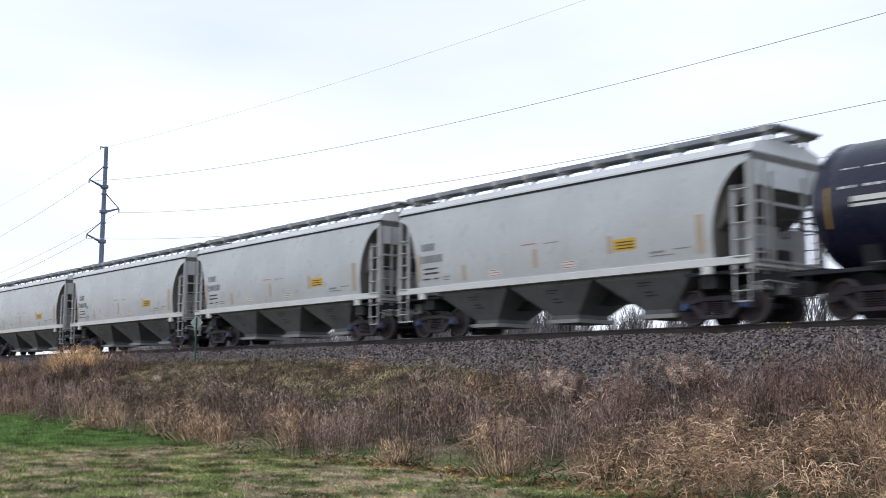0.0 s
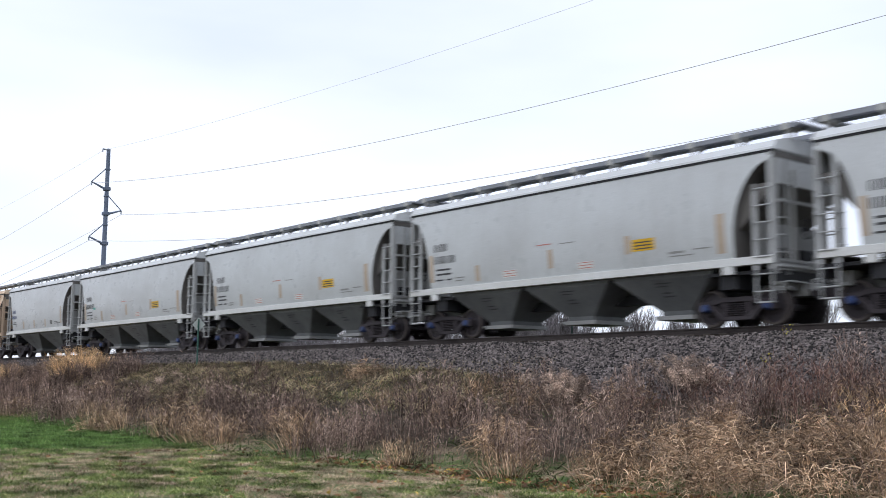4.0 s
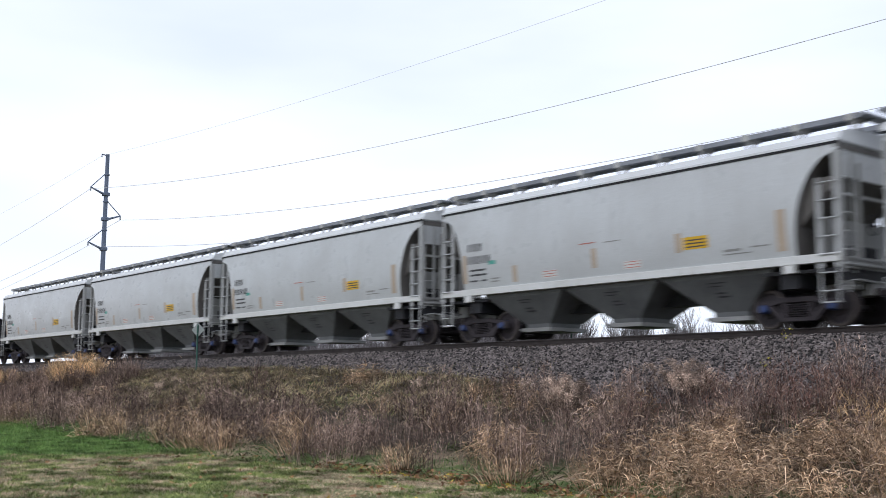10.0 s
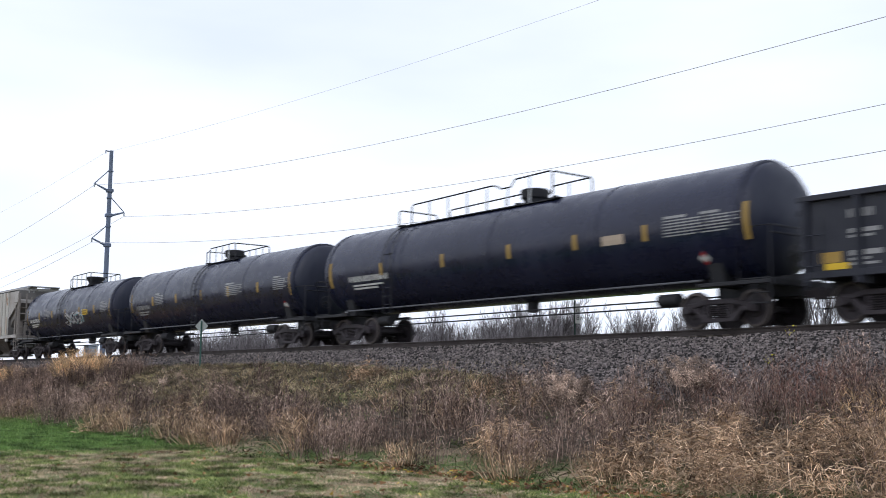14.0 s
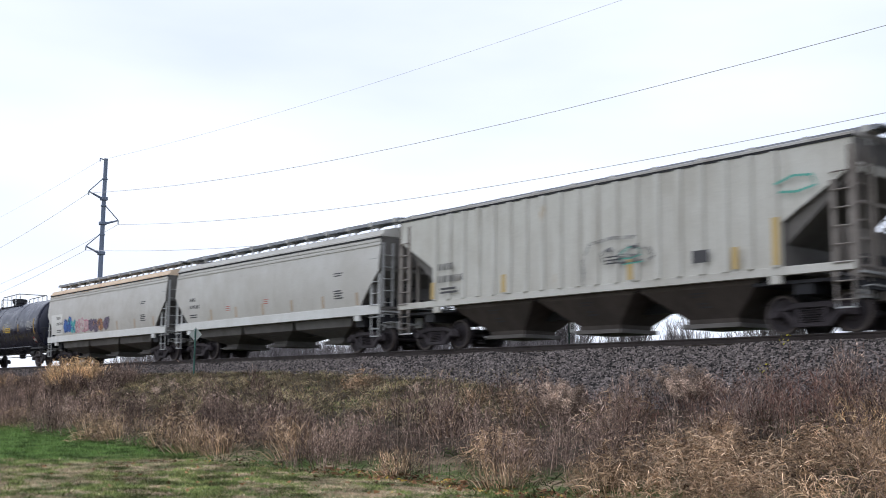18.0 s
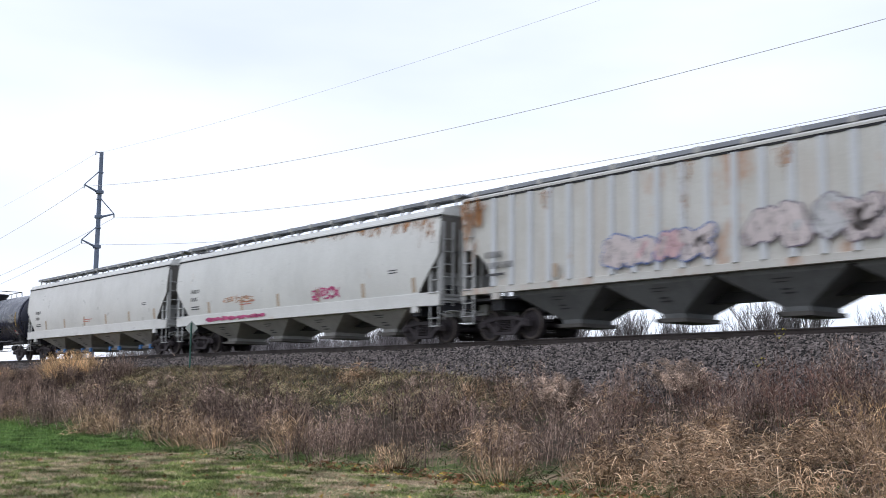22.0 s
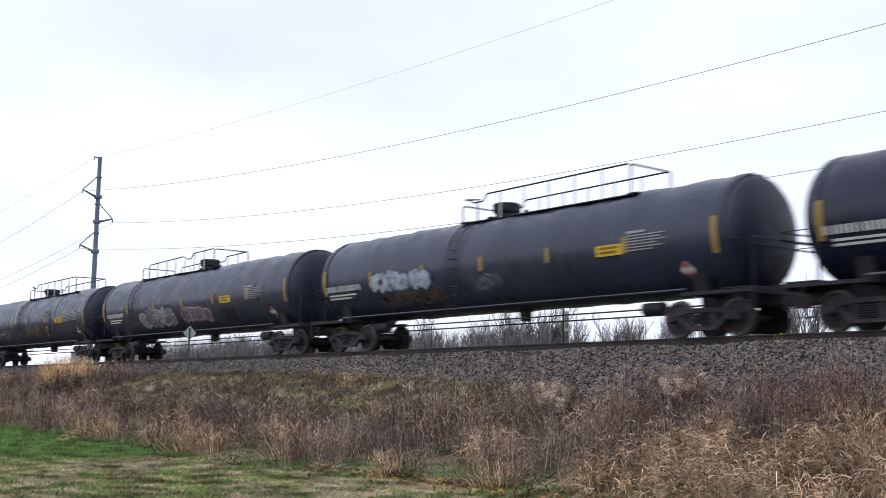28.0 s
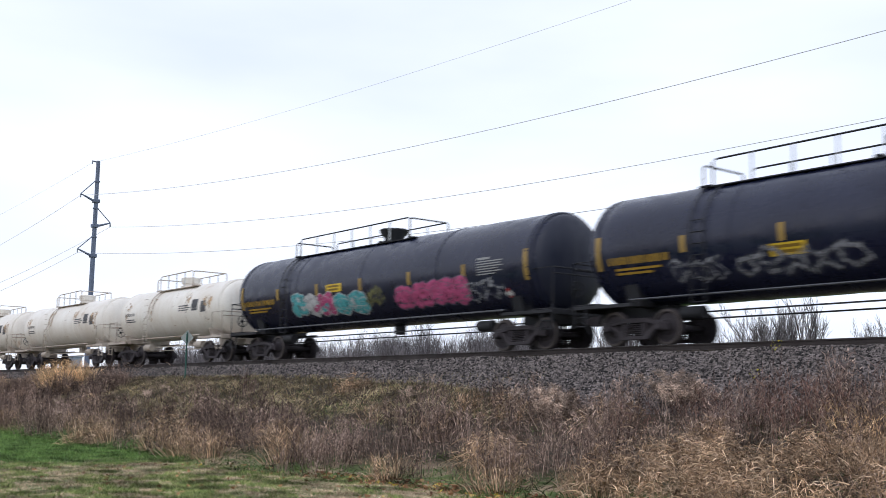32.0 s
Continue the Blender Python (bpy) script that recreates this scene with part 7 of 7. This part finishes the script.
    v, f = strips(p, aims(n, g, 0.5), g.uniform(0.05, 0.13, n), g.uniform(0.010, 0.020, n), g.uniform(0.1, 0.6, n), 1, 73)
    tagged(new("green_sward", quick_mesh("green_sward", v, f, M_SWARD)), "bright green young grass beyond the lawn", "grass", kind="stuff")
    # fallen leaves
    x = np.concatenate([-9 - 15 * g.random(260), -9.5 - 10 * g.random(700) ** 1.3])
    y = foot_y(x) + 0.3 - np.concatenate([5.5 * g.random(260) ** 2.2, 0.8 * g.random(700) ** 1.6])
    p = np.stack([x, y, bank_z(x, y) + 0.03], -1)
    n = len(p)
    v, f = strips(p, np.stack([g.standard_normal(n), g.standard_normal(n), 0.25 * np.abs(g.standard_normal(n))], -1), g.uniform(0.05, 0.10, n), g.uniform(0.04, 0.08, n), g.uniform(0, 0.3, n), 2, 74)
    tagged(new("fallen_leaves", quick_mesh("fallen_leaves", v, f, M_LEAVES)), "orange and yellow fallen leaves on the lawn", "leaves", kind="stuff")
    # thicket of saplings far behind the track
    x = -175 + 98 * g.random(6200)
    y = 70 + 16 * g.random(6200)
    n = len(x)
    p = np.stack([x, y, np.zeros(n)], -1)
    h = g.uniform(6.8, 9.6, n) * (0.95 + 0.14 * lumps(x, y, 5.0, 2.0)) * (0.92 + 0.1 * smooth01(-x, 90, 150))
    d = aims(n, g, 0.07)
    made = [strips(p, d, h, np.full(n, 0.09), np.full(n, 0.02), 2, 80)]
    dn = d / np.linalg.norm(d, axis=1, keepdims=True)
    for k in range(10):
        u = g.uniform(0.5, 0.98, n)
        made.append(strips(p + dn * (h * u)[:, None], aims(n, g, 0.45), h * g.uniform(0.08, 0.22, n), g.uniform(0.03, 0.05, n), np.full(n, 0.02), 1, 81 + k))
    made = [(v, f if f.shape[1] == 4 else f) for v, f in made]
    v, f = join(made)
    tagged(new("thicket", quick_mesh("thicket", v, f, M_TWIG)), "far thicket of leafless saplings", "thicket", kind="stuff")


def clump(name, label, x, y, stems, height, spread, stem_mat, head_mat, seed, head=0.0, heads=26, nod=0.3, width=0.012, category="plant", group="", flare=0.7):
    """One plant clump: arching stems and, if asked for, fluffy seed heads."""
    g = np.random.default_rng(seed)
    z = float(max(bank_z(x, y), ballast_z(y) if abs(y - TRACK_Y) < 4.4 else -9))
    ob = thing(name, None, None, label, category, group)
    ob.location = (x, y, z)
    p = np.stack([g.standard_normal(stems) * spread * 0.45, g.standard_normal(stems) * spread * 0.45, np.full(stems, -0.06)], -1)
    d = np.stack([p[:, 0] * flare / max(spread, 0.1) + g.standard_normal(stems) * 0.12, p[:, 1] * flare / max(spread, 0.1) + g.standard_normal(stems) * 0.12, np.ones(stems)], -1)
    h = height * g.uniform(0.55, 1.08, stems)
    made = [strips(p, d, h, np.full(stems, width), g.uniform(0, nod, stems), 3, seed + 1)]
    dn = d / np.linalg.norm(d, axis=1, keepdims=True)
    for k in range(5):
        u = g.uniform(0.4, 0.95, stems)
        made.append(strips(p + dn * (h * u)[:, None], aims(stems, g, 0.7), h * g.uniform(0.1, 0.3, stems), np.full(stems, width * 0.7), np.full(stems, 0.1), 3, seed + 2 + k))
    v, f = join(made)
    tagged(part("foliage", quick_mesh("foliage", v, f, stem_mat), None, ob), "mass of dry stalks", kind="stuff")
    if head:
        tip = p + dn * h[:, None]
        flat = np.stack([dn[:, 0], dn[:, 1], np.zeros(stems)], -1)
        fl = []
        for k in range(heads):
            b = tip - dn * (g.random(stems) ** 2 * head)[:, None] + g.standard_normal((stems, 3)) * np.array([0.05, 0.05, 0.02])
            fl.append(strips(b, aims(stems, g, 1.2), g.uniform(0.02, 0.055, stems), g.uniform(0.014, 0.03, stems), np.full(stems, 0.2), 1, seed + 30 + k))
        v, f = join(fl)
        tagged(part("seed_fluff", quick_mesh("seed_fluff", v, f, head_mat), None, ob), "pale fluffy seed plumes", kind="stuff")
    return ob


def build_clumps():
    word = "brown dead goldenrod clump with pale fluffy seed heads"
    for i, (x, y, n, h, s) in enumerate(((-17.85, 17.75, 80, 1.0, 0.30), (-17.45, 17.65, 50, 0.85, 0.22), (-16.2, 20.0, 80, 1.0, 0.32), (-15.7, 19.9, 40, 0.85, 0.24), (-39.5, 17.9, 18, 1.0, 0.35), (-25.0, 19.2, 8, 0.5, 0.2))):
        clump("goldenrod_clump", word, x, y, n, h, s, M_WEED, M_FLUFF, 300 + 80 * i, 0.16, 64, group="seeding weed clumps", flare=0.5)
    for i, (x, y, n, h, s) in enumerate(((-21.97, 18.77, 90, 0.75, 0.28), (-21.5, 13.1, 170, 0.9, 0.6), (-26.0, 12.9, 160, 0.9, 0.6), (-29.0, 13.4, 130, 0.9, 0.5), (-33.5, 14.0, 120, 0.9, 0.6), (-37.5, 14.6, 120, 1.0, 0.7), (-23.4, 16.8, 60, 0.7, 0.4), (-19.6, 16.0, 70, 0.8, 0.4), (-9.7, 17.4, 150, 0.9, 0.8), (-8.6, 15.6, 120, 0.75, 0.9), (-8.2, 14.6, 120, 0.75, 0.9), (-24.3, 12.7, 160, 0.8, 0.5), (-14.0, 12.7, 130, 0.6, 0.6), (-12.0, 13.0, 130, 0.6, 0.6), (-17.2, 12.8, 130, 0.6, 0.5))):
        clump("grass_tussock", "tussock of arching tan dry grass", x, y, n, h, s, M_GOLDGRASS if x == -9.7 else M_TANGRASS, None, 700 + 40 * i, nod=0.9, width=0.016, category="grass", group="dry grass tussocks")
    for i, (x, y, n, h, s) in enumerate(((-56.3, 20.9, 300, 1.4, 1.0), (-54.4, 21.0, 130, 0.95, 0.6), (-58.2, 20.8, 150, 1.1, 0.7), (-67.0, 20.4, 220, 1.1, 0.9), (-70.5, 20.0, 200, 1.1, 1.1))):
        clump("reed_grass_clump", "tall clump of golden dry reed grass", x, y, n, h, s, M_GOLDGRASS, M_GOLDGRASS, 1200 + 60 * i, 0.25, 10, nod=0.5, width=0.022, category="grass", group="golden grass clumps")
    for i, (x, y, n, h, s) in enumerate(((-13.6, 19.5, 60, 1.15, 0.9), (-12.2, 19.4, 70, 1.35, 0.9), (-11.0, 19.2, 60, 1.3, 0.9), (-13.0, 18.4, 70, 1.15, 0.9), (-14.4, 18.9, 60, 1.0, 0.8), (-11.8, 18.0, 60, 1.1, 0.8), (-18.9, 19.3, 44, 0.75, 0.5), (-15.2, 17.2, 60, 0.9, 0.7))):
        clump("bramble_shrub", "tangled reddish-brown leafless bramble shrub", x, y, n, h, s, M_BRAMBLE, None, 1600 + 40 * i, nod=0.7, width=0.014, category="shrub", group="leafless shrubs")
    # a sapling that keeps a few yellow leaves, and a lone weed on the ballast
    for x, y, h, n, s in ((-13.85, 19.9, 1.05, 5, 0.12), (-13.95, 20.85, 1.2, 2, 0.05)):
        ob = clump("leafy_sapling", "thin sapling with a few yellow-green leaves", x, y, n, h, s, M_BRAMBLE, None, 2100 + int(h * 100), nod=0.15, width=0.012, category="sapling")
        g = np.random.default_rng(5)
        b = np.stack([g.standard_normal(16) * 0.06, g.standard_normal(16) * 0.06, h * g.uniform(0.75, 1.0, 16)], -1)
        v, f = strips(b, aims(16, g, 1.0), g.uniform(0.035, 0.07, 16), g.uniform(0.02, 0.04, 16), np.full(16, 0.4), 2, 6)
        part("leaves", quick_mesh("leaves", v, f, M_YELLOWLEAF), None, ob, "yellow-green leaves")


build_trees()
build_plants()
build_clumps()


# ------------------------------------------------------------------ motion of the train
def motions():
    for car, mid in TRAIN:
        walk(car, [(t, pose(run + mid, TRACK_Y, RAIL_Z)) for t, run in RUN])


motions()
